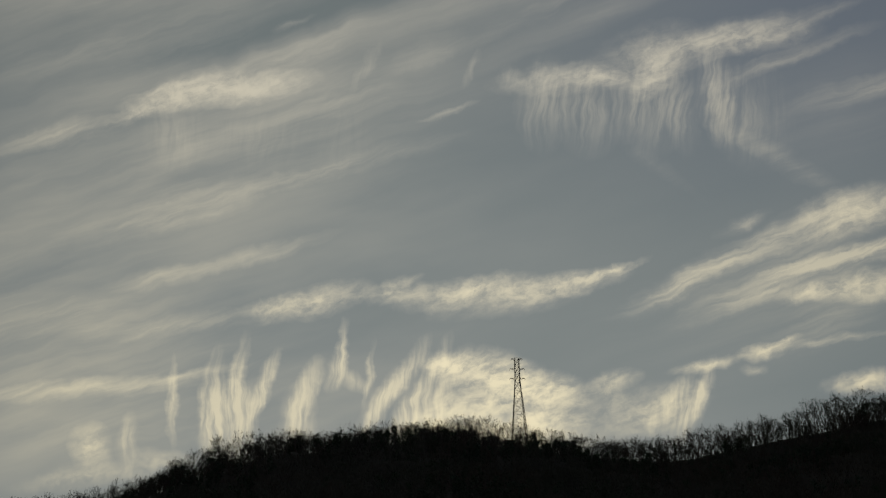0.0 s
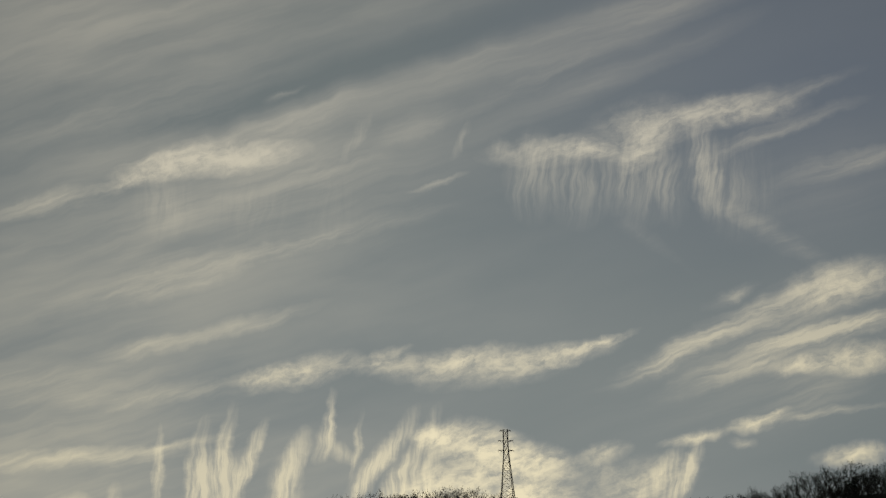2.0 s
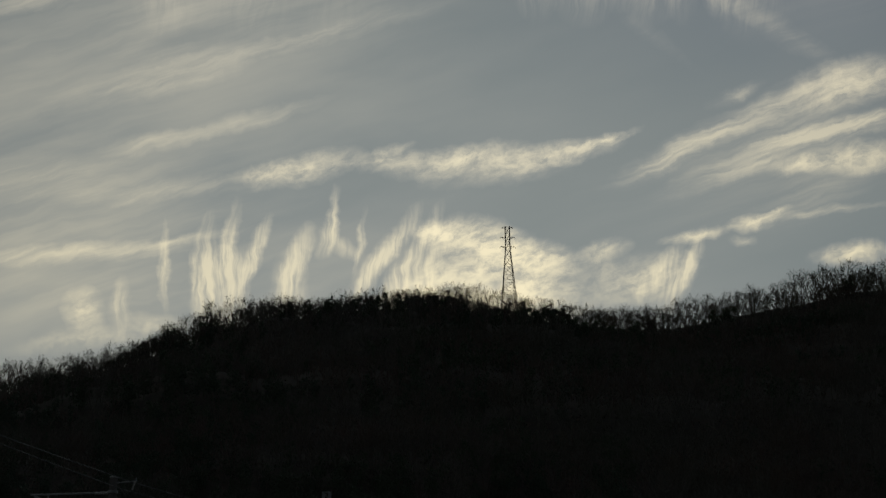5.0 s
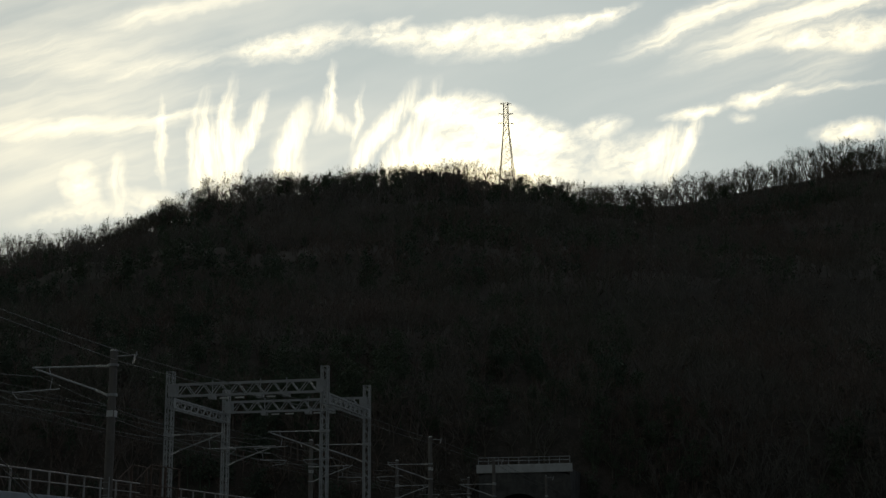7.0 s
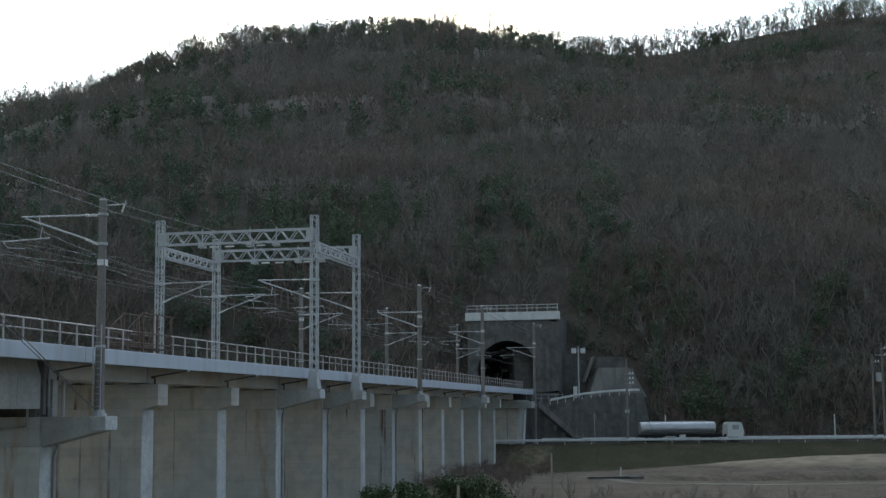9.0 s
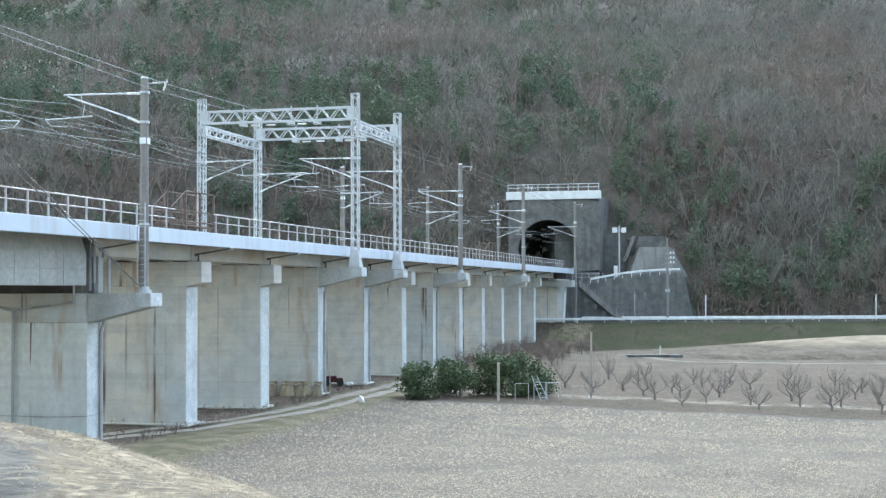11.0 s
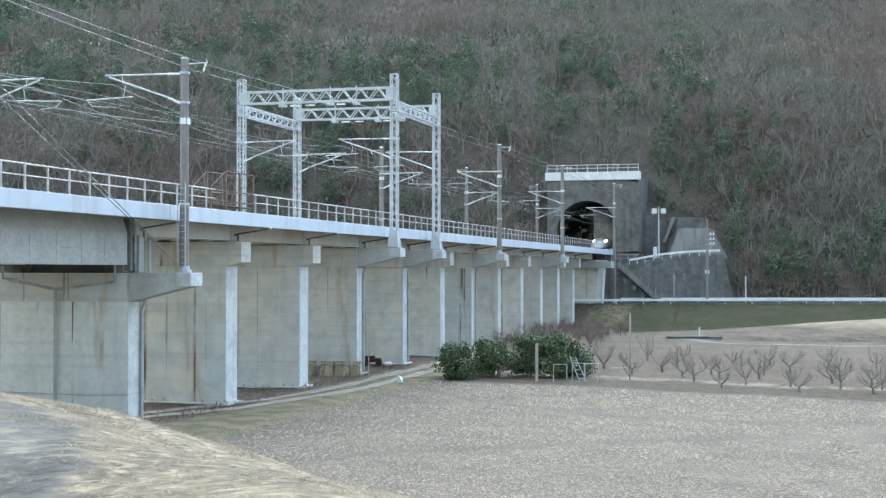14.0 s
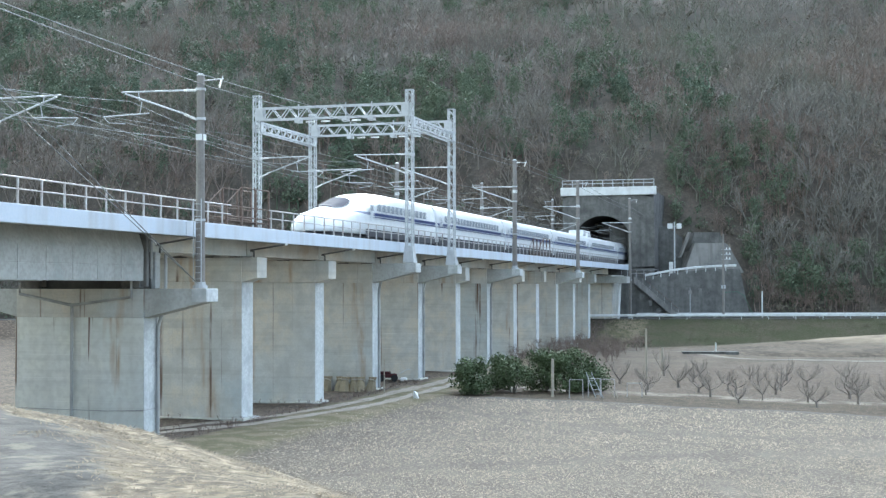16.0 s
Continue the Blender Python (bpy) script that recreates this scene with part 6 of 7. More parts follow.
block("slope_kerb", ((37.6, 12.0), (37.85, 12.0), (39.4, 16.0), (39.15, 16.0)), 217.8, 220, M_CONC_MID, "pale slanting concrete kerb on the slope", "kerb")
guard_rail([site(212.9, 31.4, 8.55), site(212.9, 33.8, 9.0), site(212.9, 36.4, 9.45), site(212.9, 39.2, 9.75), site(212.9, 42.2, 9.95), site(212.9, 45.4, 10.05)],
           label="white guard rail on the terrace above the wall", step=1.6)

stairs = thing("stairway", "dark concrete stairway climbing beside the tunnel portal", "stairs", site(211.6, 0, 0), kind="structure", turn=15.75)
for i in range(26):
    z = 3.0 + 0.235 * i
    r = 36.2 - 0.27 * i
    part("step", Build().box(-0.2, -r - 0.3, z - 1.0 if i else z - 0.6, 0.95, -r + 0.02, z), M_CONC_MID, stairs)
part("handrail", Build().rod((-0.2, -36.4, 3.8), (-0.2, -29.4, 10.0), 0.03, 6), M_RUST, stairs)
for i in range(0, 26, 4):
    part("handrail_post", Build().rod((-0.2, -36.2 + 0.27 * i, 3.0 + 0.235 * i), (-0.2, -36.2 + 0.27 * i, 3.9 + 0.235 * i), 0.03, 6), M_RAILING, stairs)
for i in range(3):
    part("arch_niche", Build().box(-0.38, -33.4 + 1.3 * i, 3.4 + 1.05 * i, -0.21, -32.85 + 1.3 * i, 4.2 + 1.05 * i, 0.04), M_CONC_DARK, stairs)

deckrail = thing("walkway_railing", "small steel railing by the portal terrace", "railing", site(214.5, 31.0, 8.8), turn=15.75)
for i in range(5):
    part("post", Build().rod((0, 1.8 - 1.1 * i, 0), (0, 1.8 - 1.1 * i, 1.2), 0.04, 6), M_RAILING, deckrail)
for z in (0.65, 1.18):
    part("bar", Build().rod((0, 1.8, z), (0, -2.6, z), 0.035, 6), M_RAILING, deckrail)

lamp = thing("signal_post", "slim steel post with two white equipment boxes", "post", site(214.0, 36.1, 9.3), turn=15.75)
part("shaft", Build().rod((0, 0, 0), (0, 0, 8.1), 0.13, 10, 0.1), M_STEEL, lamp)
part("arm", Build().rod((0, -1.0, 7.35), (0, 0.9, 7.35), 0.05, 6), M_STEEL, lamp)
for s in (-0.7, 0.7):
    part("equipment_box", Build().box(-0.3, s - 0.36, 7.05, 0.3, s + 0.36, 7.85, 0.04), M_WHITE, lamp, "white equipment box")
part("cabinet", Build().box(-0.25, 0.3, 0.0, 0.25, 0.85, 1.9, 0.03), M_WHITE, lamp, "white cabinet at the foot")

box = thing("trackside_cabinet", "small grey cabinets on posts by the portal", "cabinet", site(213.4, 28.7, 9.0), turn=15.75)
for s in (0, 0.9):
    part("post", Build().rod((0, s, 0), (0, s, 1.2), 0.04, 6), M_STEEL, box)
    part("case", Build().box(-0.2, s - 0.28, 1.0, 0.2, s + 0.28, 1.9, 0.03), M_STEEL, box)
sign = thing("wall_sign", "small white notice board on a post", "sign", site(210.9, 37.9, 2.6), turn=15.75)
part("post", Build().rod((0, 0, 0), (0, 0, 4.6), 0.05, 6), M_STEEL, sign)
part("board", Build().box(-0.06, -0.3, 3.6, -0.01, 0.25, 4.2, 0.01), M_CONC_MID, sign)
part("post_box", Build().box(-0.15, -1.75, 3.3, 0.15, -1.35, 4.5, 0.02), M_CONC_MID, sign)


def utility_pole(u, r, z0, top, arms, label):
    p = thing("utility_pole", label, "utility pole", site(u, r, z0), group="utility poles", turn=15.75)
    h = top - z0
    part("shaft", Build().rod((0, 0, -0.3), (0, 0, h), 0.21, 12, 0.13), M_POLE, p)
    for z in arms:
        part("crossarm", Build().box(-0.05, -1.15, h - z - 0.05, 0.05, 0.25, h - z + 0.05), M_STEEL, p)
        part("pin_insulator", Build().rod((0, -0.95, h - z + 0.05), (0, -0.95, h - z + 0.34), 0.12, 8, 0.07), M_INSUL, p)
        part("pin_insulator", Build().rod((0, -0.5, h - z + 0.05), (0, -0.5, h - z + 0.34), 0.12, 8, 0.07), M_INSUL, p)
    return p


up = utility_pole(203.6, 41.5, 2.5, 15.1, (2.3, 3.0, 3.7), "grey concrete utility pole by the guard rail")
part("strap", Build().box(-0.16, -0.3, 4.6, 0.16, 0.3, 5.1), M_STEEL, up)
M_GUY = material("green_guy_sleeve", (0.06, 0.2, 0.13), 0.6, var=((5, (0.05, 0.15, 0.1), 0.5),))
part("guy_sleeve", Build().path([(0, 0.1, 4.0), (0, -2.0, 4.15), (0, -3.0, 3.6), (0, -4.6, 0.2)], 0.028, 6), M_GUY, up, "green guy wire sleeve")
up2 = utility_pole(204.0, 80.6, 2.5, 17.4, (1.0, 2.0), "grey utility pole with a transformer by the road")
part("transformer", Build().rod((0, 0.6, 9.0), (0, 0.6, 10.3), 0.42, 12), M_STEEL, up2, "grey pole transformer")
part("side_arm", Build().box(-0.05, -1.0, 12.9, 0.05, 1.0, 13.0), M_STEEL, up2)
utility_pole(203.8, 79.0, 2.5, 15.6, (1.2,), "leaning support pole beside the transformer pole")


def slim_post(u, r, z0, h, w, mat, label):
    p = thing("marker_post", label, "post", site(u, r, z0), group="posts", turn=15.75)
    part("stake", Build().box(-w, -w, -0.3, w, w, h, 0.01), mat, p)
    part("tip", Build().box(-w * 0.8, -w * 0.8, h, w * 0.8, w * 0.8, h + 0.05), mat, p)


M_WOOD = material("grey_wood", (0.42, 0.38, 0.31), 0.9, var=((3, (0.34, 0.3, 0.25), 0.6), (15, (0.47, 0.43, 0.36), 0.4)), bump=0.2)
slim_post(213.2, 49.4, 2.6, 4.0, 0.09, M_WHITE, "tall white marker post behind the road")
slim_post(213.2, 76.2, 2.6, 4.0, 0.09, M_WHITE, "tall white marker post behind the road")
slim_post(93.5, 7.5, 0.0, 2.55, 0.09, M_WOOD, "pale wooden post at the edge of the stubble field")
slim_post(113, 16.7, 0.0, 4.0, 0.07, M_WOOD, "thin tall pole among the orchard trees")
slim_post(118, 18.8, 0.0, 2.2, 0.07, M_WOOD, "short thin pole among the orchard trees")
slim_post(150.5, 29.8, 0.4, 0.9, 0.06, M_WHITE, "short white post on the dike")
slim_post(97, -4.0, 0.0, 2.4, 0.03, M_WOOD, "thin stake beside the farm track")

culvert = thing("culvert", "low dark concrete culvert head in the dike", "culvert", site(148, 28.6, -0.22), kind="structure", turn=15.75)
part("headwall", Build().box(-0.4, -1.6, -0.5, 0.4, 2.8, 0.62, 0.04), M_CONC_DARK, culvert)
part("wing", Build().box(-0.8, -3.0, -0.5, 0.5, -1.604, 0.72, 0.03), M_CONC_DARK, culvert)
part("cap_stone", Build().box(-0.5, -1.65, 0.624, 0.5, 2.9, 0.72, 0.02), M_CONC_DARK, culvert)

# ---- access frames on the deck edge ----
def access_frame(x, length, height, mat, label):
    a = thing("access_frame", label, "platform", (x, DECK_Y0 + 0.2, FASCIA_TOP))
    n = 4
    for i in range(n):
        for y in (0.02, 1.1):
            part("post", Build().box(length * i / (n - 1) - 0.05, y - 0.05, 0, length * i / (n - 1) + 0.05, y + 0.05, height * (1.0 if 0 < i else 0.55)), mat, a)
    for z in (0.5, 1.05, height):
        for y in (0.02, 1.1):
            part("bar", Build().rod((length / 3 if z == height else 0, y, z), (length, y, z), 0.035, 5), mat, a)
    part("brace", Build().rod((0, 0.02, height * 0.55), (length / 3, 0.02, height), 0.035, 5), mat, a)
    part("brace", Build().rod((0, 1.1, height * 0.55), (length / 3, 1.1, height), 0.035, 5), mat, a)
    part("tread_plate", Build().box(0, 0.0, 0.25, length, 1.15, 0.3), mat, a)
    return a


access_frame(66.2, 5.6, 2.1, M_RUST, "rusty steel access frame on the deck edge")
access_frame(146.5, 5.5, 2.0, M_RUST, "dark rusty access stair frame on the deck edge")


# ---- beside the farm track ----
def strip(name, pts, half, mat, label, lift=0.03, category="track"):
    """A worn strip of ground along a line of world places."""
    b = Build()
    ps = [Vector((*p, 0)) for p in pts]
    fine = []
    for a, c in zip(ps, ps[1:]):
        k = max(2, int((c - a).length / 1.0))
        fine += [a.lerp(c, i / k) for i in range(k)]
    fine.append(ps[-1])
    sm = [sum((fine[min(max(i + d, 0), len(fine) - 1)] for d in range(-4, 5)), Vector()) / 9 for i in range(len(fine))]
    v = []
    g = np.random.RandomState(3)
    for i, p in enumerate(sm):
        d = (sm[min(i + 1, len(sm) - 1)] - sm[max(i - 1, 0)]).normalized()
        n = Vector((-d.y, d.x, 0))
        for s in (-1, 0, 1):
            q = p + n * s * (half + (g.uniform(-0.35, 0.35) * min(half, 0.7) if s else 0))
            u, r = q.x * math.cos(AXIS) + q.y * math.sin(AXIS), q.x * math.sin(AXIS) - q.y * math.cos(AXIS)
            z = float(ground_z(np.array([u]), np.array([r]))[0])
            v.append((q.x, q.y, z + lift + (0.0 if s else -0.01)))
    f = []
    for i in range(len(sm) - 1):
        for j in (0, 1):
            f.append((i * 3 + j, i * 3 + j + 1, i * 3 + 4 + j, i * 3 + 3 + j))
    return solid(name, b.add(v, f), mat, label, category, kind="structure")


strip("wheel_rut_near", ((52, 36.5), (62, 34.6), (68, 31.6), (74, 29.2), (82, 28.0), (92, 27.8), (104, 27.9), (125, 28.0)), 0.45, M_DIRT, "pale worn wheel rut of the farm track")
strip("wheel_rut_far", ((52, 38.2), (62, 36.4), (68, 33.6), (73.5, 30.9), (82, 29.8), (92, 29.5), (104, 29.6), (125, 29.7)), 0.45, M_DIRT, "pale worn wheel rut of the farm track")

M_PATH = material("dike_path_earth", (0.2, 0.175, 0.145), 0.95, var=((0.7, (0.15, 0.13, 0.105), 0.7), (6, (0.25, 0.22, 0.18), 0.5)), bump=0.5, bump_scale=9)
M_SOIL = material("damp_soil", (0.1, 0.09, 0.076), 0.95, var=((0.6, (0.15, 0.135, 0.112), 0.8), (6, (0.06, 0.053, 0.045), 0.5), (9, (0.2, 0.18, 0.15), 0.5)), bump=0.5, bump_scale=12)
TYRE_LINES = (((54.0, -5.2), (56.9, -2.4), (58.1, 0.4), (59.3, 5.2), (61.5, 11.0), (62.0, 20.0)), ((92.0, -1.7), (86.0, 0.5), (80.6, 2.5), (74.7, 6.6), (71.5, 10.0), (68.0, 16.0)))

strip("dike_path", [site(u, r)[:2] for u, r in ((160, 6), (159, 20), (157.5, 25.5), (150, 27.0), (141, 30), (138, 40), (136, 62))], 0.7, M_PATH, "pale worn dirt path beside the dike")
strip("field_bund", [site(95.7 - 0.65 * r, r)[:2] for r in (2.0, 8.0, 16.0, 26.0, 40.0)], 0.34, M_SOIL, "low dark earth bund at the field edge", 0.025)

M_STRAW = material("straw", (0.36, 0.3, 0.2), 0.95, var=((2, (0.27, 0.22, 0.14), 0.6), (25, (0.42, 0.36, 0.26), 0.5)), bump=0.5, bump_scale=30, objvar=0.3)
for i in range(8):
    t = thing("straw_sheaf", "tan bundle of rice straw leaning against a pier", "straw", (94.1 - 0.09 * (i * 5 % 4), 31.6 + 0.62 * i + 0.08 * (i * 3 % 4), 0.0), group="straw sheaves", turn=-14 + 9 * (i * 7 % 5))
    bb = Build()
    n = 14
    ring = lambda z, rad, dx, j: [(dx + rad * (1 + j * math.sin(3.7 * k + i)) * math.cos(6.283 * k / n), rad * 0.95 * (1 + j * math.cos(2.9 * k + i)) * math.sin(6.283 * k / n), z + 0.06 * j * math.sin(5.1 * k)) for k in range(n)]
    v = ring(0.0, 0.42, -0.4, 0.15) + ring(0.4, 0.36, -0.28, 0.08) + ring(0.72, 0.24, -0.16, 0.02) + ring(1.02, 0.3, -0.05, 0.2)
    bb.add(v, [(r * n + k, r * n + (k + 1) % n, (r + 1) * n + (k + 1) % n, (r + 1) * n + k) for r in range(3) for k in range(n)] + [tuple(range(n)), tuple(range(3 * n, 4 * n))])
    part("sheaf_body", bb, M_STRAW, t)
    part("binding", Build().rod((-0.18, 0, 0.7), (-0.14, 0, 0.76), 0.3, 10), M_WOOD, t)
M_RED = material("faded_red_paint", (0.085, 0.03, 0.033), 0.8, var=((3, (0.04, 0.022, 0.024), 0.7),), bump=0.1, spec=0.1)
till = thing("farm_machine", "small red farm machine parked under the viaduct", "farm machine", site(109.5, -4.2, 0.0), turn=15.75)
part("body", Build().box(-0.5, -0.7, 0.3, 0.4, 0.8, 0.6, 0.06), M_RED, till)
part("hood", Build().box(-0.35, -0.2, 0.6, 0.3, 0.7, 0.78, 0.06), M_RED, till)
part("handle", Build().path([(0, -0.9, 0.6), (0, -1.5, 0.95), (0, -1.8, 0.9)], 0.03, 6), M_STEEL, till)
for s in (-0.5, 0.5):
    part("wheel", Build().rod((-0.55, s, 0.28), (-0.35, s, 0.28), 0.28, 12), M_BLACK, till)
part("cover_sheet", Build().box(-0.6, -1.5, 0.02, 0.3, -0.95, 0.3, 0.08), M_WHITE, till, "crumpled white sheet")
bag = solid("plastic_bag", Build().add([site(92.6, -1.9, 0.02), site(92.3, -1.5, 0.03), site(92.9, -1.55, 0.03), site(92.5, -1.85, 0.55), site(92.7, -1.6, 0.4)],
            [(0, 1, 3), (1, 4, 3), (1, 2, 4), (2, 0, 3), (2, 3, 4), (0, 2, 1)]), M_WHITE, "crumpled white plastic bag in the grass", "bag")


# ---- bushes, pipe frames, orchard ----
M_BUSH = material("camellia_leaf", (0.105, 0.145, 0.07), 0.6, var=((0.6, (0.075, 0.11, 0.05), 0.7), (3, (0.125, 0.155, 0.082), 0.6)), island=0.35, spec=0.15)
g = np.random.RandomState(77)
for u, r, h, sp, n in ((96.5, 2.1, 2.5, 1.75, 1500), (100, 4.0, 2.6, 1.3, 900), (97.5, 5.0, 2.75, 1.5, 1300), (99, 7.4, 3.1, 1.6, 1400), (98, 9.0, 3.2, 1.9, 1900), (99.5, 10.7, 2.7, 1.5, 1100)):
    v, f = leafy_mesh(g, h, sp, int(n * 2.2), 0.17, False, 22, 0.0)
    v[:, 2] = np.maximum(v[:, 2], 0.02)
    t = thing("evergreen_bush", "dense dark green evergreen bush at the field edge", "bush", site(u, r, 0.0), group="evergreen bushes")
    part("foliage", np_mesh("foliage", v, f, M_BUSH), M_BUSH, t)
    st = Build()
    for k in range(5):
        st.rod((0.1 * math.cos(k * 1.3), 0.1 * math.sin(k * 1.3), -0.1), (sp * 0.5 * math.cos(k * 1.3), sp * 0.5 * math.sin(k * 1.3), h * 0.6), 0.05, 5, 0.02)
    part("stems", st, M_BARE, t)

frame_rack = thing("pipe_frame", "low rusty grey pipe frames and a leaning stepladder", "frame", site(93.2, 9.6, 0.0), turn=15.75)
for i, (y0, w, h) in enumerate(((1.0, 0.9, 1.2), (-0.3, 0.8, 1.25), (-1.2, 0.9, 1.2), (-3.0, 1.0, 0.9))):
    part("pipe_loop", Build().path([(0.3 * i, y0, 0), (0.3 * i, y0, h), (0.3 * i, y0 - w, h), (0.3 * i, y0 - w, 0)], 0.035, 6), M_RAILING, frame_rack)
lad = Build()
for s in (0.0, 0.35):
    lad.rod((-0.2, -0.1 - s, 1.7), (-0.2, -0.75 - s * 1.4, 0), 0.03, 5)
for k in range(5):
    z = 0.25 + 0.3 * k
    lad.rod((-0.2, -0.75 + 0.38 * z, z), (-0.2, -1.25 + 0.53 * z, z), 0.02, 4)
part("stepladder", lad, M_STEEL, frame_rack, "grey aluminium stepladder")
part("stick_pile", Build().rod((-0.2, -2.0, 0.02), (-0.1, -1.6, 0.9), 0.03, 5).rod((-0.2, -2.2, 0.02), (-0.1, -1.9, 0.75), 0.03, 5), M_WOOD, frame_rack)


def orchard_tree(seed):
    """A low pruned fruit tree: short trunk, crooked spreading limbs, upright shoots."""
    gg = np.random.RandomState(seed)
    t = thing("fruit_tree", "low leafless pruned fruit tree in the orchard", "fruit tree", group="orchard trees")
    h = gg.uniform(0.55, 0.95)
    part("trunk", Build().rod((0, 0, -0.1), (0.05, 0.03, h), 0.15, 7, 0.12), M_BARK, t)
    b = Build()
    for k in range(4):
        w = 6.283 * (k + gg.uniform(-0.4, 0.4)) / 4
        p = Vector((0.05, 0.03, h - 0.05))
        d = Vector((math.cos(w), math.sin(w), gg.uniform(0.35, 1.0)))
        rad = 0.075
        for i in range(4):
            q = p + d * gg.uniform(0.4, 0.6)
            b.rod(p, q, rad, 5, rad * 0.75, cap=False)
            rad *= 0.68
            for _ in range(4):
                s0 = p.lerp(q, gg.uniform(0.1, 1.0))
                e = s0 + Vector((gg.normal() * 0.25 + d.x * 0.2, gg.normal() * 0.25 + d.y * 0.2, gg.uniform(0.3, 1.0)))
                b.rod(s0, e, 0.011, 3, 0.005, cap=False)
                q, q0 = s0, q
                for _ in range(2):
                    m = q.lerp(e, gg.uniform(0.3, 0.9))
                    b.rod(m, m + Vector((gg.normal() * 0.2, gg.normal() * 0.2, gg.uniform(0.15, 0.45))), 0.008, 3, 0.004, cap=False)
                q = q0
            p = q
            d = (d + Vector((gg.normal() * 0.35, gg.normal() * 0.35, gg.uniform(-0.1, 0.4)))).normalized()
    part("branch_crown", b, M_BARK, t)
    return t


M_BARK = material("orchard_bark", (0.25, 0.215, 0.19), 0.95, var=((2, (0.16, 0.138, 0.12), 0.6), (9, (0.2, 0.18, 0.16), 0.4)), bump=0.3)
kinds = [orchard_tree(100 + i) for i in range(7)]
first = set()
g = np.random.RandomState(9)
for row, (u0, r0, r1) in enumerate(((5.5, 19, 46), (9.5, 14, 46), (13.5, 13, 46), (18.5, 13, 50), (25, 14, 54), (32, 17, 60))):
    r = r0 + g.uniform(0, 2)
    while r < r1:
        u = 95.7 - 0.65 * r + u0 + g.uniform(-0.8, 0.8)
        src = kinds[g.randint(len(kinds))]
        m = Matrix.Translation(site(u, r, 0.0)) @ pose(0, 0, 0, 0, 0, g.uniform(0, 360)) @ Matrix.Diagonal((*([g.uniform(0.42, 0.8)] * 2), g.uniform(0.42, 0.72), 1))
        if src.name not in first:
            first.add(src.name)
            src.matrix_basis = m
        else:
            copy_thing(src, Matrix.Identity(4)).matrix_basis = m
        r += g.uniform(2.2, 4.4)


# ---- grass, stubble, dry brush ----
def tufts(n, place_fn, seed, size, blades=3, spread=0.5, width=0.22, grow=0.0):
    """Little bunches of blades on the ground, as arrays of triangles."""
    gg = np.random.RandomState(seed)
    u, r = place_fn(gg, n)
    z = ground_z(u, r)
    c, s = math.cos(AXIS), math.sin(AXIS)
    P = np.stack([u * c + r * s, u * s - r * c, z - 0.006], 1)
    V, F = [], []
    k = size * gg.uniform(0.5, 1.3, len(P)) * (np.clip(u / grow, 0.6, 1.7) if grow else 1.0)
    for b in range(blades):
        a = gg.uniform(0, 6.283, len(P))
        tip = P + np.stack([np.cos(a) * k * spread, np.sin(a) * k * spread, k], 1)
        side = np.stack([-np.sin(a), np.cos(a), 0 * a], 1) * (k * width)[:, None]
        V.append(np.stack([P + side, P - side, tip], 1).reshape(-1, 3))
    V = np.concatenate(V)
    return V, np.arange(len(V)).reshape(-1, 3)


def field_spots(gg, n):
    u = 1.0 / gg.uniform(1 / 94.0, 1 / 34.0, n)
    row = np.round(u / 0.32) * 0.32 + gg.normal(size=n) * 0.05
    r = gg.uniform(-0.2, 0.36, n) * u
    x, y = u * math.cos(AXIS) + r * math.sin(AXIS), u * math.sin(AXIS) - r * math.cos(AXIS)
    ok = (y < 25.6 + 0.7 * np.sin(x / 9) + gg.normal(size=n) * 0.8) & (u < 95.2 - 0.65 * r) & (ground_z(u, r) < 0.45)
    for line in TYRE_LINES:                    # pressed down where wheels passed
        away = np.abs(u - np.interp(r, [b for _, b in line], [a for a, _ in line])) / 1.1
        ok &= gg.uniform(0, 1, n) > 0.95 * np.exp(-away ** 2)
    return row[ok], r[ok]


M_STUBBLE = material("rice_stubble", (0.581, 0.47, 0.353), 0.95, var=((0.2, (0.395, 0.335, 0.265), 0.6), (2, (0.581, 0.49, 0.392), 0.5)), island=0.6, upright=True)
tagged(new("stubble", np_mesh("stubble", *tufts(100000, field_spots, 41, 0.033, 2, 1.9, 0.75, 56.0), M_STUBBLE)), "pale cut rice stubble in the field", "stubble", kind="stuff")


def path_edge(u):
    return -2.85 - 0.29 * (u - 10.4)


def levee_spots(gg, n):
    u = 1.0 / gg.uniform(1 / 32.0, 1 / 6.0, n)
    r = levee_edge(u) + gg.uniform(-5.5, 9.0, n)
    d = r - levee_edge(u)
    ok = (r > path_edge(u) + 0.22 + 0.35 * fbm(u, r, 2.2, 14) + 0.2 * gg.normal(size=n)) | (u > 14.7 + 1.62 * np.clip(-4.07 - r, 0, 1.3) + 0.4 * np.maximum(0, -5.37 - r))
    clumps = gg.uniform(0, 1, n) < 0.5 + 0.8 * fbm(u, r, 1.6, 18) + 0.5 * fbm(u, r, 0.6, 19)
    return u[ok & clumps], r[ok & clumps]


M_DRYGRASS = material("dry_grass", (0.311, 0.242, 0.167), 0.95, var=((0.6, (0.177, 0.138, 0.098), 0.85), (3, (0.395, 0.31, 0.216), 0.5)), island=0.8, upright=True)
tagged(new("dry_grass", np_mesh("dry_grass", *tufts(190000, levee_spots, 42, 0.024, 2, 2.4, 0.3, 14.0), M_DRYGRASS)), "short dry tan grass on the levee", "grass", kind="stuff")


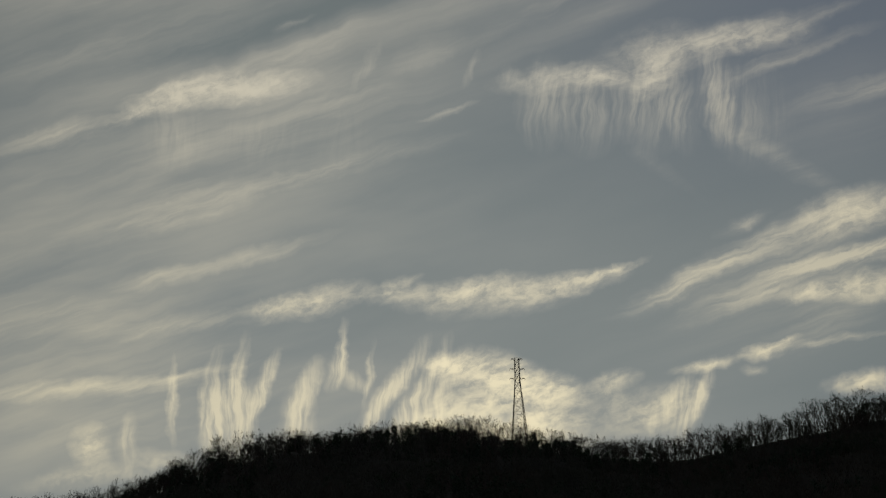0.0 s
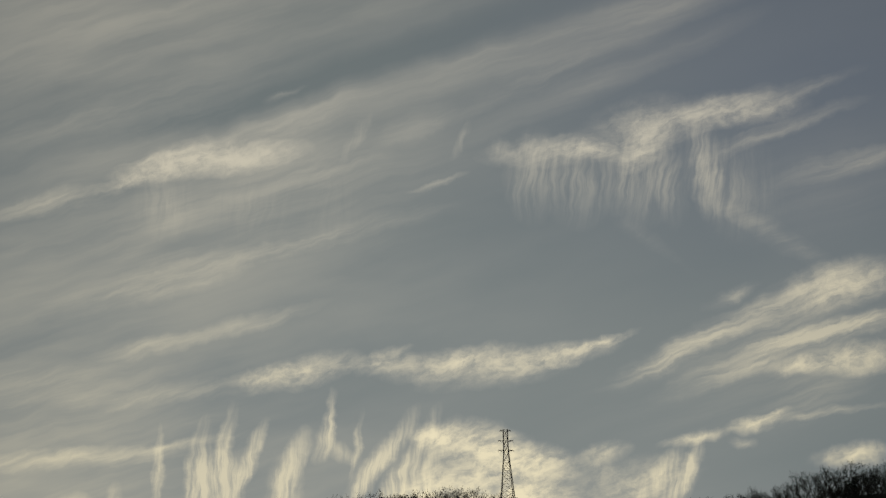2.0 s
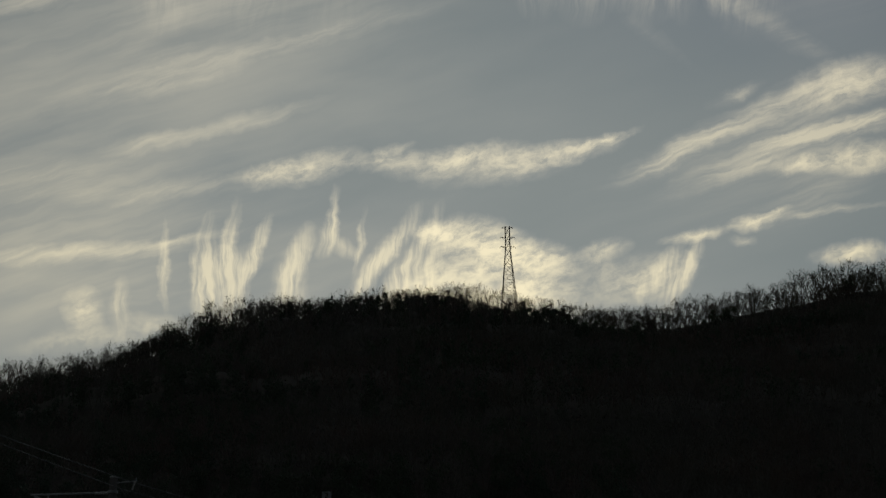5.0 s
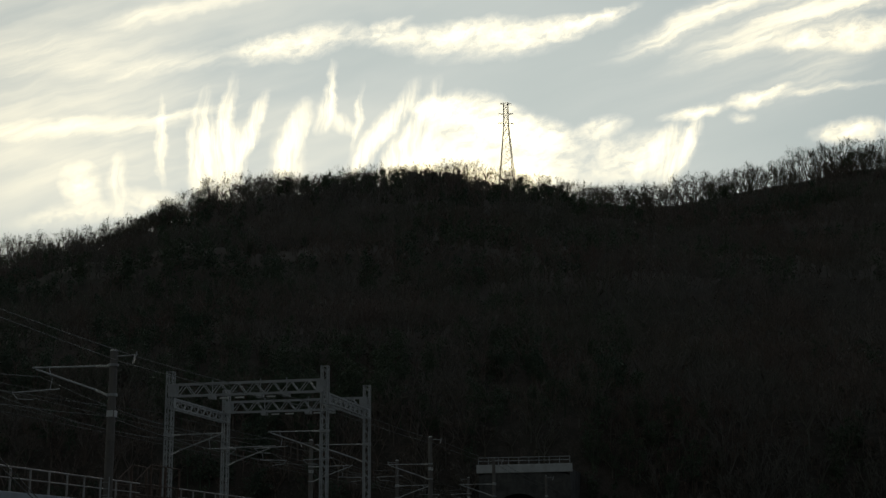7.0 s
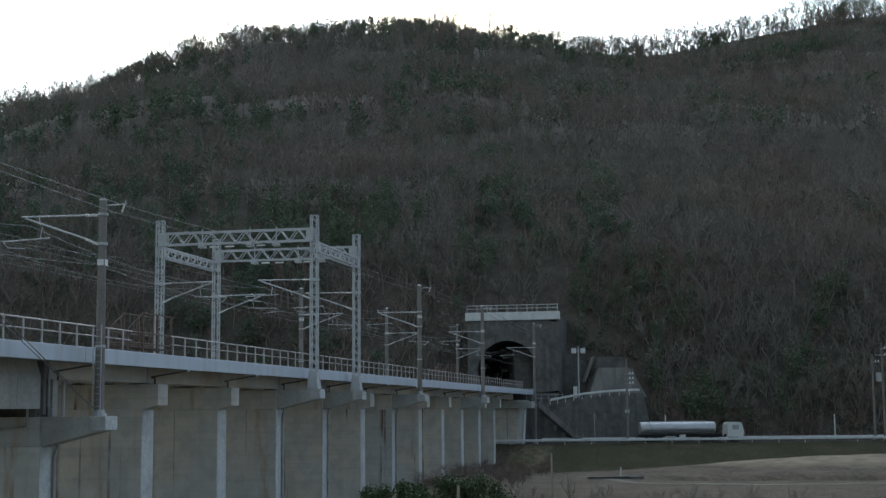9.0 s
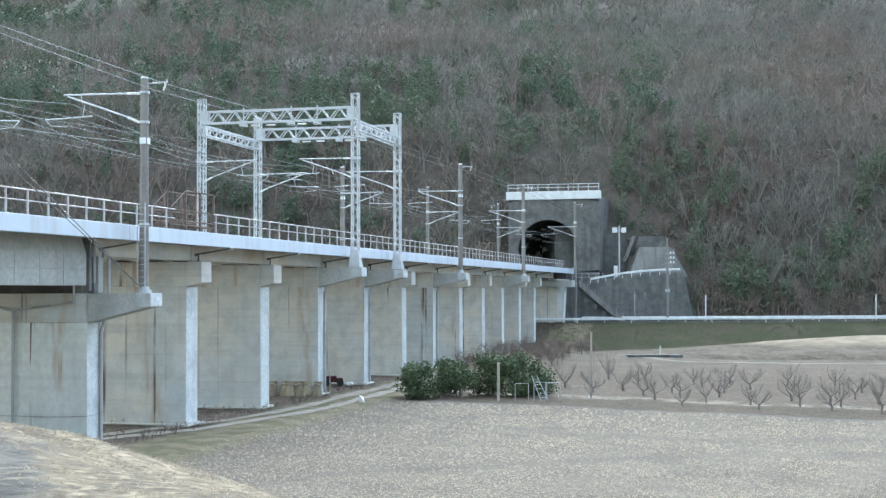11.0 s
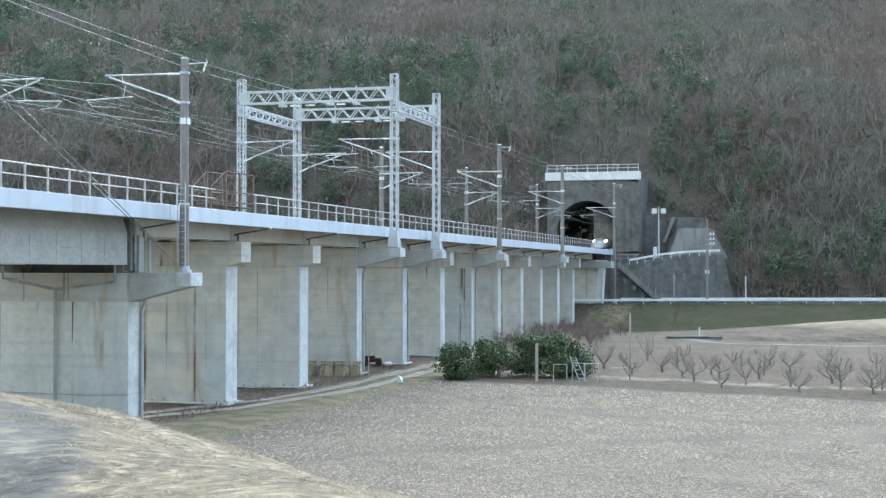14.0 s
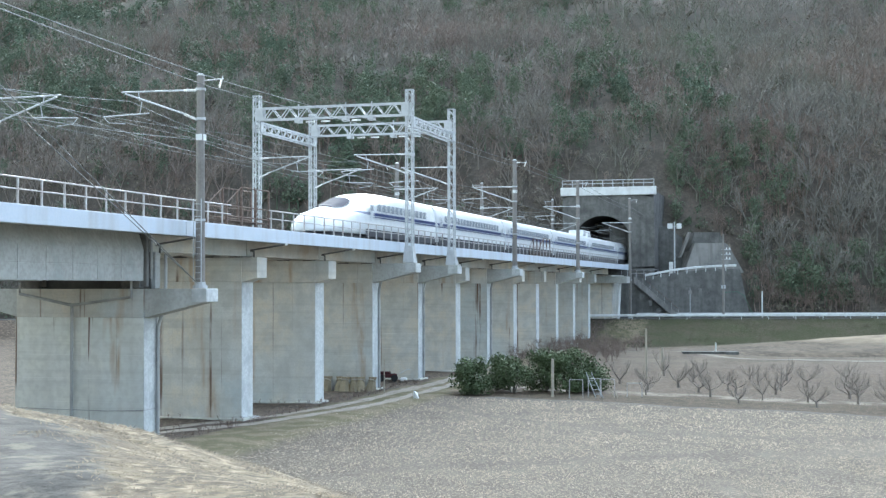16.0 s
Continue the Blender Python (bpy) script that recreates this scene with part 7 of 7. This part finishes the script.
def weed_spots(gg, n):
    r = gg.uniform(2, 75, n)
    u = 95.7 - 0.65 * r + gg.uniform(0, 45, n)
    ok = (u > 95.9 - 0.65 * r)
    return u[ok], r[ok]


M_WEED = material("dry_weeds", (0.177, 0.135, 0.098), 0.95, var=((0.3, (0.109, 0.088, 0.0608), 0.7), (3, (0.249, 0.2, 0.152), 0.5)), island=0.45, upright=True)
tagged(new("orchard_weeds", np_mesh("orchard_weeds", *tufts(22000, weed_spots, 43, 0.09, 3, 1.3, 0.2), M_WEED)), "brown dry weeds between the orchard trees", "weeds", kind="stuff")


def bank_spots(gg, n):
    u = gg.uniform(181, 203, n)
    r = gg.uniform(18, 100, n)
    return u, r


M_BANKGRASS = material("bank_grass", (0.0978, 0.0944, 0.06), 0.95, var=((0.2, (0.106, 0.092, 0.06), 0.7), (2, (0.0723, 0.08, 0.04), 0.5)), island=0.2, upright=True)
tagged(new("bank_grass", np_mesh("bank_grass", *tufts(8500, bank_spots, 44, 0.22, 3, 0.9), M_BANKGRASS)), "dark green rough grass on the road embankment", "grass", kind="stuff")


def verge_spots(gg, n):
    x = gg.uniform(50, 150, n)
    y = gg.uniform(24.9, 30.2, n)
    u, r = x * math.cos(AXIS) + y * math.sin(AXIS), x * math.sin(AXIS) - y * math.cos(AXIS)
    return u, r


M_VERGE = material("verge_grass", (0.203, 0.171, 0.11), 0.95, var=((0.15, (0.257, 0.204, 0.127), 0.8), (1.5, (0.118, 0.124, 0.0588), 0.6)), island=0.35, upright=True)
tagged(new("verge_grass", np_mesh("verge_grass", *tufts(13000, verge_spots, 45, 0.05, 3, 1.8), M_VERGE)), "short green and brown grass beside the farm track", "grass", kind="stuff")
gg = np.random.RandomState(8)
bx = np.stack([gg.uniform(124, 172, 170), gg.uniform(21, 31, 170), np.zeros(170)], 1)
brush = [bare_tree_mesh(gg, 1.4, 11, 4, 3, 0.25, 2.6) for _ in range(5)]
M_BRUSH = material("red_brown_brush", (0.3, 0.235, 0.2), 0.95, var=((0.5, (0.15, 0.11, 0.09), 0.6),), island=0.5)
tagged(new("dry_brush", np_mesh("dry_brush", *scatter(brush, bx, gg, gg.uniform(0.6, 1.2, 170)), M_BRUSH)), "reddish brown leafless brush at the foot of the piers", "brush", kind="stuff")
low_weeds = [bare_tree_mesh(gg, 1.4, 7, 3, 2, 0.4, 3.0) for _ in range(5)]
gx = np.stack([gg.uniform(62, 104, 420), np.where(gg.rand(420) < 0.5, gg.uniform(30.6, 31.9, 420), gg.uniform(31.6, 38, 420)), np.zeros(420)], 1)
tagged(new("pier_weeds", np_mesh("pier_weeds", *scatter(low_weeds, gx, gg, gg.uniform(0.12, 0.3, 420)), M_BRUSH)), "low dead weeds along the pier feet", "weeds", kind="stuff")

# ---- asphalt path on the levee ----
PV, PF = [], []
NR, NU = 40, 30
for i in range(NR):
    for j in range(NU):
        back = i * 0.5
        u_far = 14.0 + 0.4 * back
        u = 2.0 + (u_far - 2.0) * j / (NU - 1)
        r = float(path_edge(min(u, 14.6))) - 1.0 - back
        u = u + (0.06 * math.sin(r * 2.7) if j == NU - 1 else 0)
        z = float(ground_z(np.array([u]), np.array([r]))[0])
        PV.append((*site(u, r)[:2], z + 0.004))
for i in range(NR - 1):
    for j in range(NU - 1):
        PF.append((i * NU + j, (i + 1) * NU + j, (i + 1) * NU + j + 1, i * NU + j + 1))
tagged(new("levee_path", np_mesh("levee_path", PV, PF, M_GROUND)), "worn grey asphalt path on top of the levee", "path", kind="structure")

motions()
